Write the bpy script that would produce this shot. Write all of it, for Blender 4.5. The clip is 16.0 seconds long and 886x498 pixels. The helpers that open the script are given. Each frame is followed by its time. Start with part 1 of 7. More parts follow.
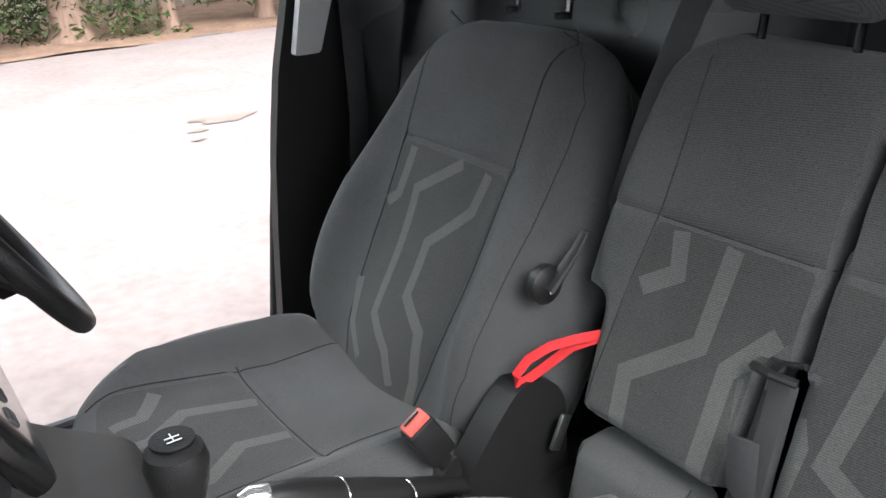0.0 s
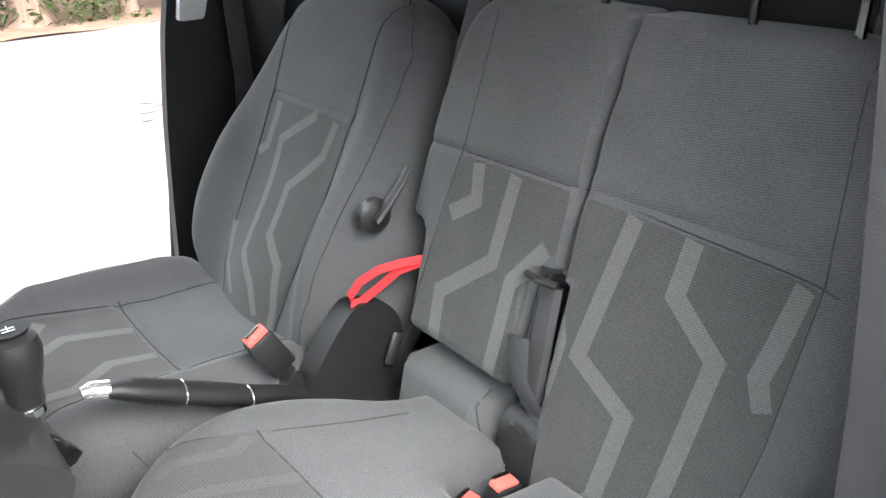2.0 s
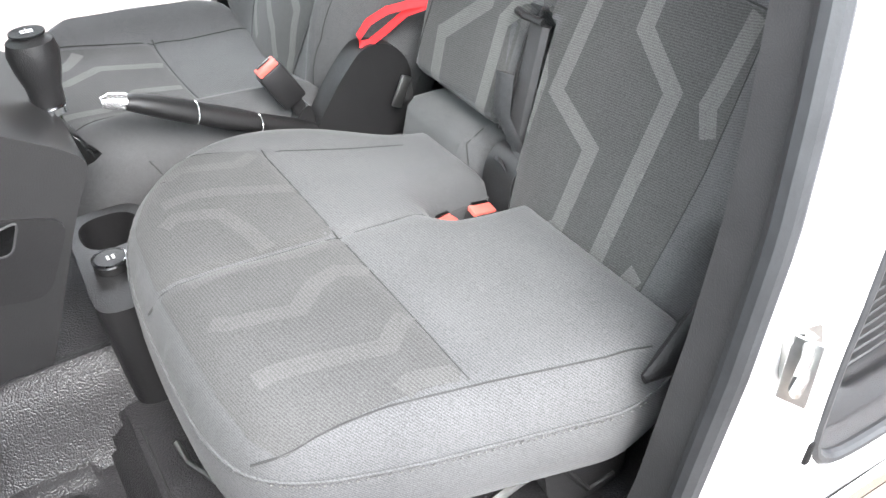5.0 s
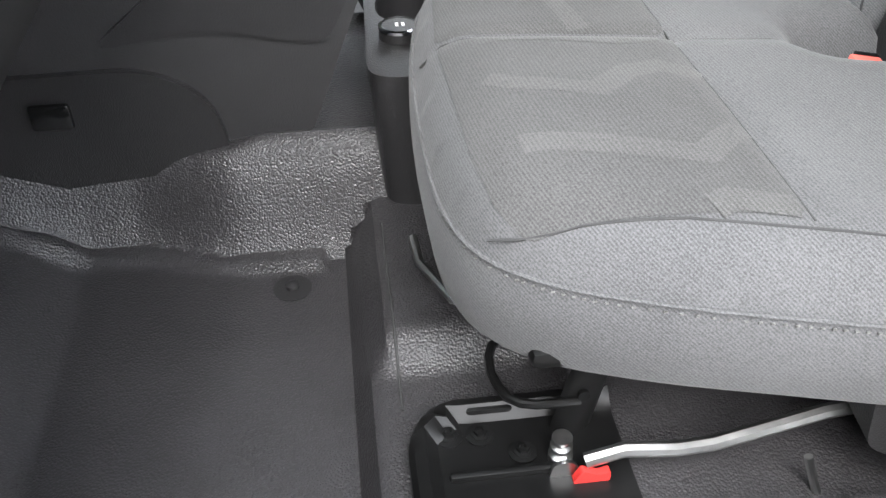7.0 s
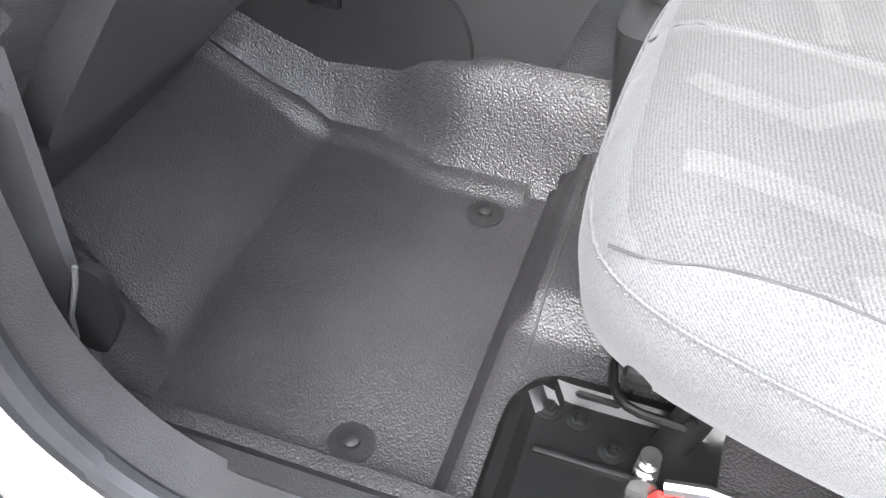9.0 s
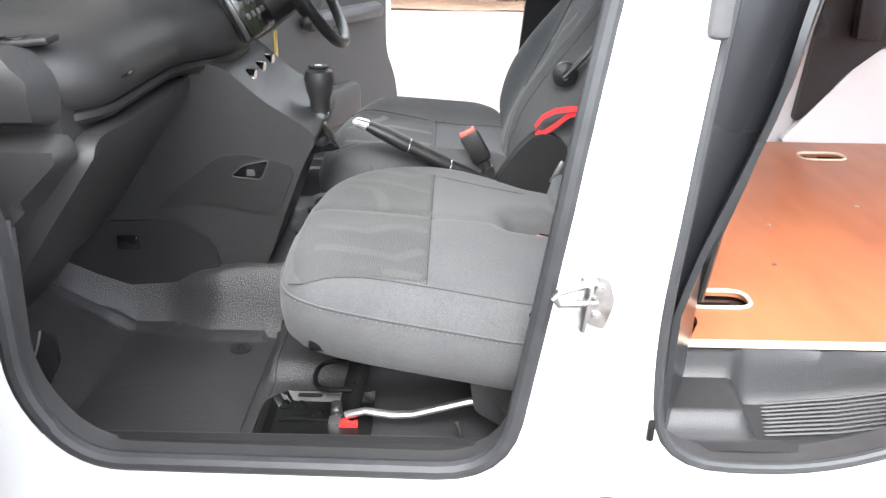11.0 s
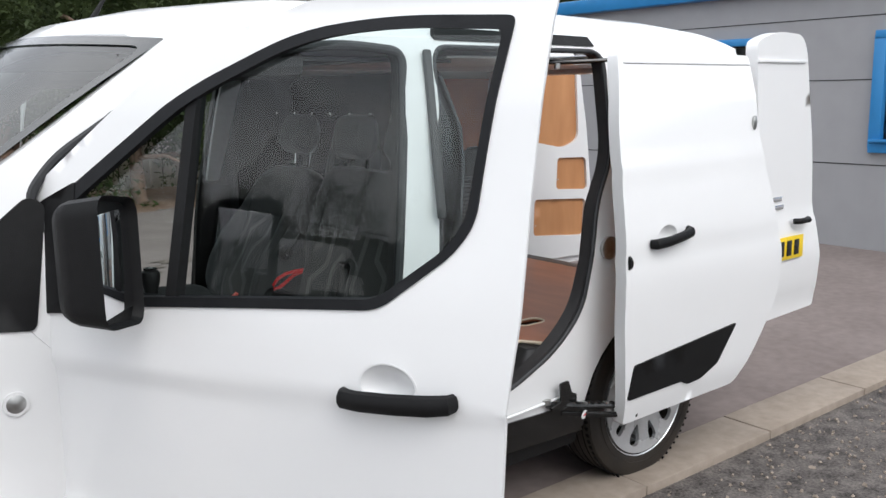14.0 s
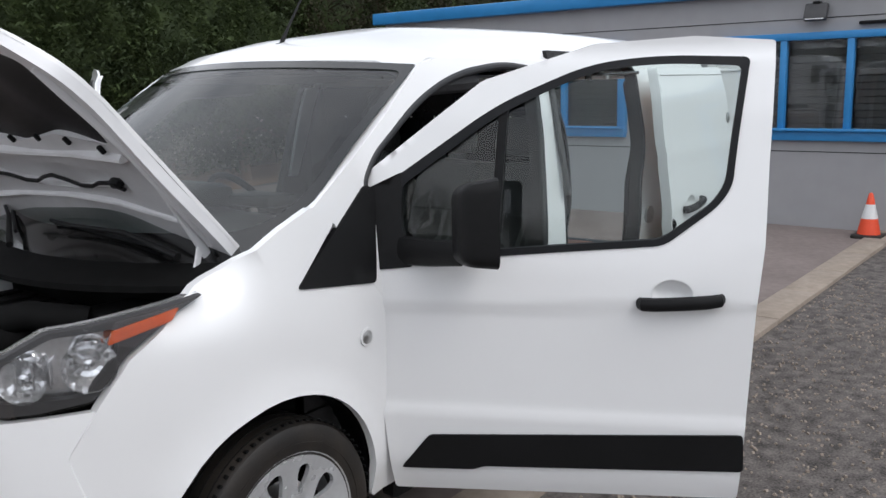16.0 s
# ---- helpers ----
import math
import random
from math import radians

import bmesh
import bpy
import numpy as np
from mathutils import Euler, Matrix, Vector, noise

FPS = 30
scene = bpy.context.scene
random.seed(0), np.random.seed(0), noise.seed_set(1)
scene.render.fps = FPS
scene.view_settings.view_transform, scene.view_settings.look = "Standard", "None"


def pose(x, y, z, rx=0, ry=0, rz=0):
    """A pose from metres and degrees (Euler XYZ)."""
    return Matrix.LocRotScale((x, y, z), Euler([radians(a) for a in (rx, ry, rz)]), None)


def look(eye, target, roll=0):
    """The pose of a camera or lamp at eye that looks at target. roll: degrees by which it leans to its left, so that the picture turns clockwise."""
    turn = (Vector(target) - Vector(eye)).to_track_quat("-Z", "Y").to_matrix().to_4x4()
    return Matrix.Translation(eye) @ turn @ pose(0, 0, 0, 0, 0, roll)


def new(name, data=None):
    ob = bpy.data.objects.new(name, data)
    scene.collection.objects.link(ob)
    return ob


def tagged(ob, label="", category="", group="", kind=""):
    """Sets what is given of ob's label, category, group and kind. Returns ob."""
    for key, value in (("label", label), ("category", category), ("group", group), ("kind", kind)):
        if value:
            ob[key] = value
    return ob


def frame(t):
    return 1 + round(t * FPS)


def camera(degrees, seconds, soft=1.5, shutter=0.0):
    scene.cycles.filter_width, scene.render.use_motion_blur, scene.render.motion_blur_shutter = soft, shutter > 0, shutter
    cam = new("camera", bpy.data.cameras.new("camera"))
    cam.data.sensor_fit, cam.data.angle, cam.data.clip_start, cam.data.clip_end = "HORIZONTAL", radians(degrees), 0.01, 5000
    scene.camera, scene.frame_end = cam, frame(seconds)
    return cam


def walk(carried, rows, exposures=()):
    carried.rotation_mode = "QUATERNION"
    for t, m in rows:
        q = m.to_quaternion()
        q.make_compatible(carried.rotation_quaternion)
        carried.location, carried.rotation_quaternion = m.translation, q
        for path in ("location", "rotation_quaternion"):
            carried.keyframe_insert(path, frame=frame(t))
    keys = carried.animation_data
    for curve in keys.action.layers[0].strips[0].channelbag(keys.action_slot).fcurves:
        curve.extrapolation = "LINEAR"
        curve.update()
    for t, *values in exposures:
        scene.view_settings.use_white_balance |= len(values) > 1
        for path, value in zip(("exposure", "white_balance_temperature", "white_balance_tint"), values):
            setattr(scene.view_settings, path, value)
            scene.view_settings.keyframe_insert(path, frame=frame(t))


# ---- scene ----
cam = camera(54.0, 16.0)
PATH = [
    (0, (0.028, -0.834, 1.535), (1.086, 0.677, 0.763), -2.6),
    (0.5, (0.06, -0.888, 1.541), (1.131, 0.603, 0.748), -3.3),
    (1, (0.081, -0.96, 1.54), (1.188, 0.504, 0.744), -2.6),
    (1.5, (0.099, -1.055, 1.535), (1.192, 0.416, 0.733), -2.7),
    (2, (0.097, -1.123, 1.51), (1.188, 0.351, 0.712), -2.5),
    (2.5, (0.099, -1.161, 1.5), (1.18, 0.322, 0.704), -3.0),
    (3, (0.108, -1.195, 1.482), (1.109, 0.262, 0.547), -3.3),
    (3.5, (0.121, -1.211, 1.471), (1.058, 0.208, 0.418), -3.6),
    (3.7, (0.123, -1.215, 1.465), (1.053, 0.205, 0.407), -3.6),
    (5.8, (0.169, -1.323, 1.403), (0.855, 0.1, 0.178), -1.0),
    (6, (0.186, -1.318, 1.376), (0.83, 0.132, 0.158), -0.8),
    (6.5, (0.168, -1.263, 1.244), (0.606, 0.258, 0.022), -0.6),
    (7, (0.156, -1.2, 1.157), (0.353, 0.366, -0.071), -0.3),
    (7.5, (0.153, -1.106, 1.085), (-0.018, 0.449, -0.161), -0.0),
    (8, (0.167, -1.08, 1.101), (-0.194, 0.34, -0.26), 1.5),
    (8.5, (0.211, -1.087, 1.136), (-0.229, 0.269, -0.267), 1.8),
    (8.7, (0.235, -1.104, 1.16), (-0.205, 0.244, -0.251), 1.7),
    (10.8, (0.561, -1.953, 1.385), (0.407, -0.153, 0.527), 0.9),
    (11, (0.535, -2.056, 1.388), (0.523, -0.206, 0.63), 0.9),
    (11.5, (0.412, -2.285, 1.435), (0.787, -0.437, 0.773), 0.5),
    (12, (0.296, -2.541, 1.482), (0.91, -0.716, 0.94), -0.1),
    (12.5, (0.099, -2.734, 1.561), (0.927, -0.978, 1.082), -0.8),
    (13, (-0.202, -2.923, 1.604), (0.804, -1.25, 1.169), -1.1),
    (13.5, (-0.508, -3.051, 1.614), (0.643, -1.459, 1.235), -1.0),
    (14, (-0.848, -3.105, 1.617), (0.373, -1.56, 1.266), -0.8),
    (14.5, (-1.219, -3.082, 1.605), (0.118, -1.635, 1.262), -1.2),
    (15, (-1.583, -3.066, 1.604), (-0.175, -1.686, 1.267), -1.5),
    (15.5, (-1.974, -2.975, 1.643), (-0.499, -1.67, 1.294), -1.3),
    (16, (-2.402, -2.797, 1.7), (-0.856, -1.584, 1.329), -1.4),
]
EXPOSURES = [(0, 2.65, 6280, 10), (1, 2.95, 6280, 10), (2, 3.42, 6280, 10), (3.5, 3.72, 6280, 10), (6, 3.40, 6280, 10), (6.5, 3.12, 6280, 10), (7.5, 3.40, 6280, 11), (8.0, 4.05, 6280, 12), (8.5, 4.28, 6280, 12), (10.8, 3.35, 6280, 10), (11.5, 2.9, 6280, 10), (12, 2.35, 6350, 10), (12.5, 1.85, 6350, 10), (13, 1.28, 6350, 10), (13.5, 0.85, 6280, 10), (14, 0.6, 6280, 10), (15, 0.33, 6200, 11), (16, 0.26, 6200, 11)]
walk(cam, [(t, look(eye, target, roll)) for t, eye, target, roll in PATH], EXPOSURES)

# ---- world and light: a bright overcast day ----
world = bpy.data.worlds.new("overcast_sky")
scene.world = world
world.use_nodes = True
wn, wl = world.node_tree.nodes, world.node_tree.links
sky = wn.new("ShaderNodeTexSky")
sky.sky_type, sky.sun_disc = "NISHITA", False
sky.sun_elevation, sky.sun_rotation = radians(46), radians(187)
sky.air_density, sky.dust_density = 1.0, 3.0
coords = wn.new("ShaderNodeTexCoord")
clouds = wn.new("ShaderNodeTexNoise")
clouds.inputs["Scale"].default_value, clouds.inputs["Detail"].default_value = 2.2, 6
wl.new(coords.outputs["Generated"], clouds.inputs["Vector"])
cloud_ramp = wn.new("ShaderNodeValToRGB")
cloud_ramp.color_ramp.elements[0].position, cloud_ramp.color_ramp.elements[1].position = 0.3, 0.7
cloud_ramp.color_ramp.elements[0].color, cloud_ramp.color_ramp.elements[1].color = (4.0, 4.3, 4.8, 1), (12.8, 12.8, 12.7, 1)
wl.new(clouds.outputs["Fac"], cloud_ramp.inputs[0])
veil = wn.new("ShaderNodeMix")
veil.data_type = "RGBA"
veil.inputs[0].default_value = 0.88
wl.new(sky.outputs[0], veil.inputs[6])
wl.new(cloud_ramp.outputs[0], veil.inputs[7])
wl.new(veil.outputs[2], wn["Background"].inputs[0])
wn["Background"].inputs[1].default_value = 0.115
sun_data = bpy.data.lights.new("sun", "SUN")
sun_data.energy, sun_data.angle, sun_data.color = 1.0, radians(40), (1.0, 0.97, 0.93)
sun_lamp = new("sun", sun_data)
sun_lamp.matrix_world = look((-1.2, -10, 10.5), (0, 0, 0))


# ---- materials ----
def mat(name, color, rough=0.5, metal=0.0, grain=0.0, scale=60.0, bump=0.0, bump_scale=300.0, coat=0.0, color2=None,
        stretch=(1, 1, 1), sheen=0.0, spec=0.5, voronoi=False, cells="SMOOTH_F1"):
    """A surface with blotches at one scale, grain at another, and a fine relief."""
    m = bpy.data.materials.new(name)
    m.use_nodes = True
    nt = m.node_tree
    b = nt.nodes["Principled BSDF"]
    b.inputs["Roughness"].default_value, b.inputs["Metallic"].default_value = rough, metal
    b.inputs["Coat Weight"].default_value, b.inputs["Coat Roughness"].default_value = coat, 0.04
    b.inputs["Sheen Weight"].default_value = sheen
    b.inputs["Specular IOR Level"].default_value = spec
    b.inputs["Base Color"].default_value = (*color, 1)
    tc = nt.nodes.new("ShaderNodeTexCoord")
    mp = nt.nodes.new("ShaderNodeMapping")
    mp.inputs["Scale"].default_value = stretch
    nt.links.new(tc.outputs["Object"], mp.inputs[0])
    if grain or color2:
        n1 = nt.nodes.new("ShaderNodeTexNoise")
        n1.inputs["Scale"].default_value, n1.inputs["Detail"].default_value = scale, 5
        n2 = nt.nodes.new("ShaderNodeTexNoise")
        n2.inputs["Scale"].default_value, n2.inputs["Detail"].default_value = scale * 0.13, 3
        for n in (n1, n2):
            nt.links.new(mp.outputs[0], n.inputs["Vector"])
        add = nt.nodes.new("ShaderNodeMath")
        add.operation = "MULTIPLY_ADD"
        add.inputs[1].default_value = 0.5
        half = nt.nodes.new("ShaderNodeMath")
        half.operation = "MULTIPLY"
        half.inputs[1].default_value = 0.5
        nt.links.new(n2.outputs["Fac"], half.inputs[0])
        nt.links.new(n1.outputs["Fac"], add.inputs[0])
        nt.links.new(half.outputs[0], add.inputs[2])
        ramp = nt.nodes.new("ShaderNodeValToRGB")
        lo = color if color2 else [c * (1 - grain) for c in color]
        hi = color2 if color2 else [min(1, c * (1 + grain)) for c in color]
        ramp.color_ramp.elements[0].position, ramp.color_ramp.elements[1].position = 0.36, 0.64
        ramp.color_ramp.elements[0].color, ramp.color_ramp.elements[1].color = (*lo, 1), (*hi, 1)
        nt.links.new(add.outputs[0], ramp.inputs[0])
        nt.links.new(ramp.outputs[0], b.inputs["Base Color"])
        rr = nt.nodes.new("ShaderNodeMapRange")
        rr.inputs[3].default_value, rr.inputs[4].default_value = max(0.02, rough - 0.08), min(1, rough + 0.08)
        nt.links.new(n2.outputs["Fac"], rr.inputs[0])
        nt.links.new(rr.outputs[0], b.inputs["Roughness"])
    if bump:
        t = nt.nodes.new("ShaderNodeTexVoronoi" if voronoi else "ShaderNodeTexNoise")
        t.inputs["Scale"].default_value = bump_scale
        if voronoi:
            t.feature = cells
        else:
            t.inputs["Detail"].default_value = 3
        nt.links.new(mp.outputs[0], t.inputs["Vector"])
        bp = nt.nodes.new("ShaderNodeBump")
        bp.inputs["Strength"].default_value, bp.inputs["Distance"].default_value = bump, 0.002
        bp.invert = cells == "F1"
        nt.links.new(t.outputs["Distance" if voronoi else "Fac"], bp.inputs["Height"])
        nt.links.new(bp.outputs[0], b.inputs["Normal"])
    return m


def weave(name, color, color2, pitch=0.0024, tilt=0.0, depth=0.24):
    """A woven cloth: fine slanting ribs crossed by threads, with light specks and faint wear."""
    m = bpy.data.materials.new(name)
    m.use_nodes = True
    nt = m.node_tree
    b = nt.nodes["Principled BSDF"]
    b.inputs["Roughness"].default_value = 0.95
    b.inputs["Specular IOR Level"].default_value = 0.2
    b.inputs["Sheen Weight"].default_value = 0.12
    tc = nt.nodes.new("ShaderNodeTexCoord")
    w = nt.nodes.new("ShaderNodeTexWave")
    w.wave_type, w.bands_direction = "BANDS", "DIAGONAL"
    w.inputs["Scale"].default_value = 0.314 / pitch / 1.2
    w.inputs["Distortion"].default_value, w.inputs["Detail"].default_value, w.inputs["Detail Scale"].default_value = 0.8, 2, 8
    lay = nt.nodes.new("ShaderNodeMapping")
    lay.inputs["Scale"].default_value = (1, 0.12, 1)
    nt.links.new(tc.outputs["Object"], lay.inputs[0])
    nt.links.new(lay.outputs[0], w.inputs["Vector"])
    n = nt.nodes.new("ShaderNodeTexNoise")
    n.inputs["Scale"].default_value, n.inputs["Detail"].default_value = 620, 3
    nt.links.new(tc.outputs["Object"], n.inputs["Vector"])
    wear = nt.nodes.new("ShaderNodeTexNoise")
    wear.inputs["Scale"].default_value, wear.inputs["Detail"].default_value = 7, 4
    nt.links.new(tc.outputs["Object"], wear.inputs["Vector"])
    mix = nt.nodes.new("ShaderNodeMath")
    mix.operation = "MULTIPLY_ADD"
    mix.inputs[1].default_value = 0.22
    nt.links.new(w.outputs["Fac"], mix.inputs[0])
    nt.links.new(n.outputs["Fac"], mix.inputs[2])
    faint = nt.nodes.new("ShaderNodeMath")
    faint.operation = "MULTIPLY_ADD"
    faint.inputs[1].default_value = 0.35
    nt.links.new(wear.outputs["Fac"], faint.inputs[0])
    nt.links.new(mix.outputs[0], faint.inputs[2])
    ramp = nt.nodes.new("ShaderNodeValToRGB")
    ramp.color_ramp.elements[0].position, ramp.color_ramp.elements[1].position = 0.38, 0.69
    ramp.color_ramp.elements[0].color, ramp.color_ramp.elements[1].color = (*[c * .82 for c in color], 1), (*[c * 1.22 for c in color2], 1)
    half = nt.nodes.new("ShaderNodeMath")
    half.operation = "MULTIPLY"
    half.inputs[1].default_value = 0.7
    nt.links.new(faint.outputs[0], half.inputs[0])
    nt.links.new(half.outputs[0], ramp.inputs[0])
    nt.links.new(ramp.outputs[0], b.inputs["Base Color"])
    bp = nt.nodes.new("ShaderNodeBump")
    bp.inputs["Strength"].default_value, bp.inputs["Distance"].default_value = depth, 0.001
    nt.links.new(mix.outputs[0], bp.inputs["Height"])
    nt.links.new(bp.outputs[0], b.inputs["Normal"])
    return m


def glass_mat(name, tint=(0.9, 0.95, 0.93), rough=0.0, ior=1.75):
    m = bpy.data.materials.new(name)
    m.use_nodes = True
    nt = m.node_tree
    nt.nodes.remove(nt.nodes["Principled BSDF"])
    out = nt.nodes["Material Output"]
    tr = nt.nodes.new("ShaderNodeBsdfTransparent")
    tr.inputs[0].default_value = (*tint, 1)
    gl = nt.nodes.new("ShaderNodeBsdfGlossy")
    gl.inputs["Roughness"].default_value = rough
    fr = nt.nodes.new("ShaderNodeFresnel")
    fr.inputs[0].default_value = ior
    mx = nt.nodes.new("ShaderNodeMixShader")
    nt.links.new(fr.outputs[0], mx.inputs[0])
    nt.links.new(tr.outputs[0], mx.inputs[1])
    nt.links.new(gl.outputs[0], mx.inputs[2])
    nt.links.new(mx.outputs[0], out.inputs[0])
    return m


WHITE = mat("white_paint", (0.80, 0.80, 0.80), rough=0.35, coat=0.7, grain=0.015, scale=3)
CABBLACK = mat("black_interior_plastic", (0.018, 0.0175, 0.018), rough=0.42, grain=0.1, scale=40, bump=0.3, bump_scale=650, voronoi=True)
PLASTIC = mat("black_textured_plastic", (0.008, 0.008, 0.0085), rough=0.5, spec=0.2, grain=0.12, scale=40, bump=0.35, bump_scale=650, voronoi=True)
DASH = mat("charcoal_dash_plastic", (0.026, 0.0255, 0.026), rough=0.42, spec=0.5, grain=0.08, scale=20, bump=0.3, bump_scale=700, voronoi=True)
GREYTRIM = mat("grey_interior_plastic", (0.055, 0.054, 0.056), rough=0.55, grain=0.08, scale=20, bump=0.25, bump_scale=700, voronoi=True)
MATFLOOR = mat("black_rubber_floor", (0.034, 0.0325, 0.034), rough=0.36, spec=0.6, grain=0.15, scale=14, bump=0.6, bump_scale=340, voronoi=True, cells="F1")
STEPGREY = mat("dark_step_plastic", (0.022, 0.022, 0.023), rough=0.45, grain=0.1, scale=20, bump=0.25, bump_scale=600, voronoi=True)
BULK = mat("bulkhead_black_paint", (0.017, 0.018, 0.020), rough=0.28, grain=0.15, scale=8)
GLOSSBLACK = mat("gloss_black_paint", (0.006, 0.006, 0.006), rough=0.2, coat=0.5, grain=0.2, scale=12)
FRAMEPAINT = mat("black_seat_frame_paint", (0.006, 0.006, 0.006), rough=0.36, spec=0.25, grain=0.3, scale=60)
RUBBER = mat("dark_rubber_seal", (0.010, 0.0105, 0.012), rough=0.5, spec=0.2, grain=0.2, scale=30, bump=0.2, bump_scale=200)
# Darker, duller black: the bonnet's shade over the engine bay is in the colour.
BAY = mat("shade_dulled_black", (0.006, 0.006, 0.006), rough=0.75, spec=0.1, grain=0.3, scale=20)
SEAL = mat("grey_rubber_door_seal", (0.030, 0.031, 0.033), rough=0.5, spec=0.35, grain=0.2, scale=30, bump=0.2, bump_scale=200)
REVEAL = mat("dark_grey_aperture_plastic", (0.038, 0.037, 0.038), rough=0.42, grain=0.12, scale=30, bump=0.3, bump_scale=600, voronoi=True)
TYRE = mat("tyre_rubber", (0.009, 0.0088, 0.0085), rough=0.5, color2=(0.030, 0.024, 0.019), scale=9, bump=0.4, bump_scale=120)
CLOTH = weave("charcoal_seat_cloth", (0.062, 0.062, 0.0635), (0.090, 0.090, 0.0915), pitch=0.0016)
INSERT = weave("dark_seat_insert_cloth", (0.048, 0.0475, 0.047), (0.070, 0.069, 0.068), pitch=0.0017)
STRIPE = weave("light_seat_stripe_cloth", (0.092, 0.091, 0.088), (0.122, 0.121, 0.117), pitch=0.0017)
# Dimmer copy of STRIPE: the contrast lost at glancing light, put into colour.
GLANCESTRIPE = weave("glance_dimmed_stripe_cloth", (0.059, 0.058, 0.057), (0.083, 0.082, 0.080), pitch=0.0017)
SEAM = mat("seam_thread", (0.035, 0.035, 0.035), rough=0.9, grain=0.2)
RED = mat("red_plastic", (0.62, 0.035, 0.03), rough=0.45, grain=0.06, scale=30)
REDSTRAP = mat("red_webbing", (0.72, 0.025, 0.03), rough=0.7, grain=0.1, scale=90, bump=0.4, bump_scale=800)
BUTTON = mat("salmon_red_plastic", (0.75, 0.14, 0.11), rough=0.5, grain=0.05)
WEBBING = mat("grey_belt_webbing", (0.05, 0.05, 0.052), rough=0.75, grain=0.2, scale=150, bump=0.4, bump_scale=900)
CHROME = mat("chrome", (0.75, 0.76, 0.78), rough=0.12, metal=1.0, grain=0.03)
STEEL = mat("zinc_steel", (0.5, 0.5, 0.49), rough=0.35, metal=1.0, grain=0.15, scale=60)
ALLOY = mat("silver_wheel_paint", (0.62, 0.63, 0.64), rough=0.28, metal=0.5, grain=0.06, coat=0.4)
PLY = mat("varnished_red_plywood", (0.29, 0.090, 0.040), rough=0.36, color2=(0.43, 0.150, 0.068), scale=11, stretch=(1, 0.28, 1), bump=0.12, bump_scale=60)
PRESSED = mat("grey_white_primer", (0.70, 0.70, 0.71), rough=0.32, grain=0.08, scale=9)
PLYPALE = mat("orange_plywood_panel", (0.46, 0.21, 0.085), rough=0.5, color2=(0.58, 0.29, 0.13), scale=12, stretch=(1, 1, 0.25))
PLYEDGE = mat("raw_plywood_edge", (0.72, 0.62, 0.48), rough=0.8, grain=0.15, scale=80)
TARMAC = mat("grey_brown_tarmac", (0.024, 0.020, 0.018), rough=0.92, color2=(0.175, 0.154, 0.142), scale=85, bump=0.7, bump_scale=160)
PAVED = mat("pale_worn_tarmac", (0.160, 0.128, 0.118), rough=0.95, color2=(0.215, 0.178, 0.165), scale=14, bump=0.4, bump_scale=130)
CONCRETE = mat("concrete_edging", (0.25, 0.205, 0.165), rough=0.9, color2=(0.34, 0.285, 0.235), scale=18, bump=0.4, bump_scale=150)
SOIL = mat("brown_needle_litter", (0.13, 0.075, 0.05), rough=1.0, color2=(0.24, 0.15, 0.10), scale=30, bump=0.8, bump_scale=90)
CLADDING = mat("grey_wall_cladding", (0.35, 0.35, 0.36), rough=0.6, grain=0.04, scale=5)
BLUE = mat("blue_painted_frame", (0.035, 0.24, 0.55), rough=0.4, grain=0.06, scale=8)
CREAM = mat("cream_fence_wall", (0.66, 0.60, 0.52), rough=0.9, grain=0.12, scale=9, bump=0.3, bump_scale=40)
BARK = mat("conifer_bark", (0.12, 0.075, 0.055), rough=0.95, color2=(0.24, 0.16, 0.12), scale=22, stretch=(1, 1, 0.2), bump=1.0, bump_scale=45)
LEAF = mat("conifer_green", (0.012, 0.023, 0.004), rough=0.8, color2=(0.048, 0.074, 0.013), scale=2.5)
LEAFDRY = mat("conifer_brown_green", (0.014, 0.014, 0.005), rough=0.85, color2=(0.046, 0.040, 0.016), scale=2.5)
BLIND = mat("grey_window_blind", (0.40, 0.37, 0.34), rough=0.7, grain=0.1)
ORANGE = mat("orange_cone_plastic", (0.80, 0.085, 0.03), rough=0.5, grain=0.06)
PALE = mat("white_plastic", (0.72, 0.72, 0.72), rough=0.5, grain=0.04)
YELLOW = mat("yellow_plate", (0.85, 0.60, 0.02), rough=0.35, grain=0.03)
AMBER = mat("amber_lens", (0.75, 0.13, 0.03), rough=0.15, coat=0.8, grain=0.1)
LAMP = mat("silver_reflector", (0.92, 0.92, 0.93), rough=0.10, metal=0.8, grain=0.08)
GLASS = glass_mat("clear_glass", (0.70, 0.78, 0.76), ior=1.58)
SCREEN = glass_mat("windscreen_glass", (0.46, 0.53, 0.51), ior=1.80)
LENS = glass_mat("lamp_lens", (0.93, 0.94, 0.95))
PANE = glass_mat("office_glass", (0.75, 0.78, 0.8))
SILVERED = mat("mirror_silver", (0.8, 0.8, 0.82), rough=0.02, metal=1.0)


# ---- building helpers ----
def part(name, bm, material, parent=None, label="", soft=35):
    """Links a bmesh as one mesh object under a thing or a part."""
    bm.normal_update()
    lim = radians(soft)
    for e in bm.edges:
        e.smooth = len(e.link_faces) == 2 and e.calc_face_angle(0.0) < lim
    for f in bm.faces:
        f.smooth = True
    me = bpy.data.meshes.new(name)
    bm.to_mesh(me)
    bm.free()
    me.materials.append(material)
    ob = new(name, me)
    if parent:
        ob.parent = parent
    if label:
        tagged(ob, label)
    return ob


def thing(name, label, category, at=(0, 0, 0), group=""):
    return tagged_at(new(name), label, category, at, group)


def tagged_at(ob, label, category, at, group):
    ob.location = at
    return tagged(ob, label, category, group)


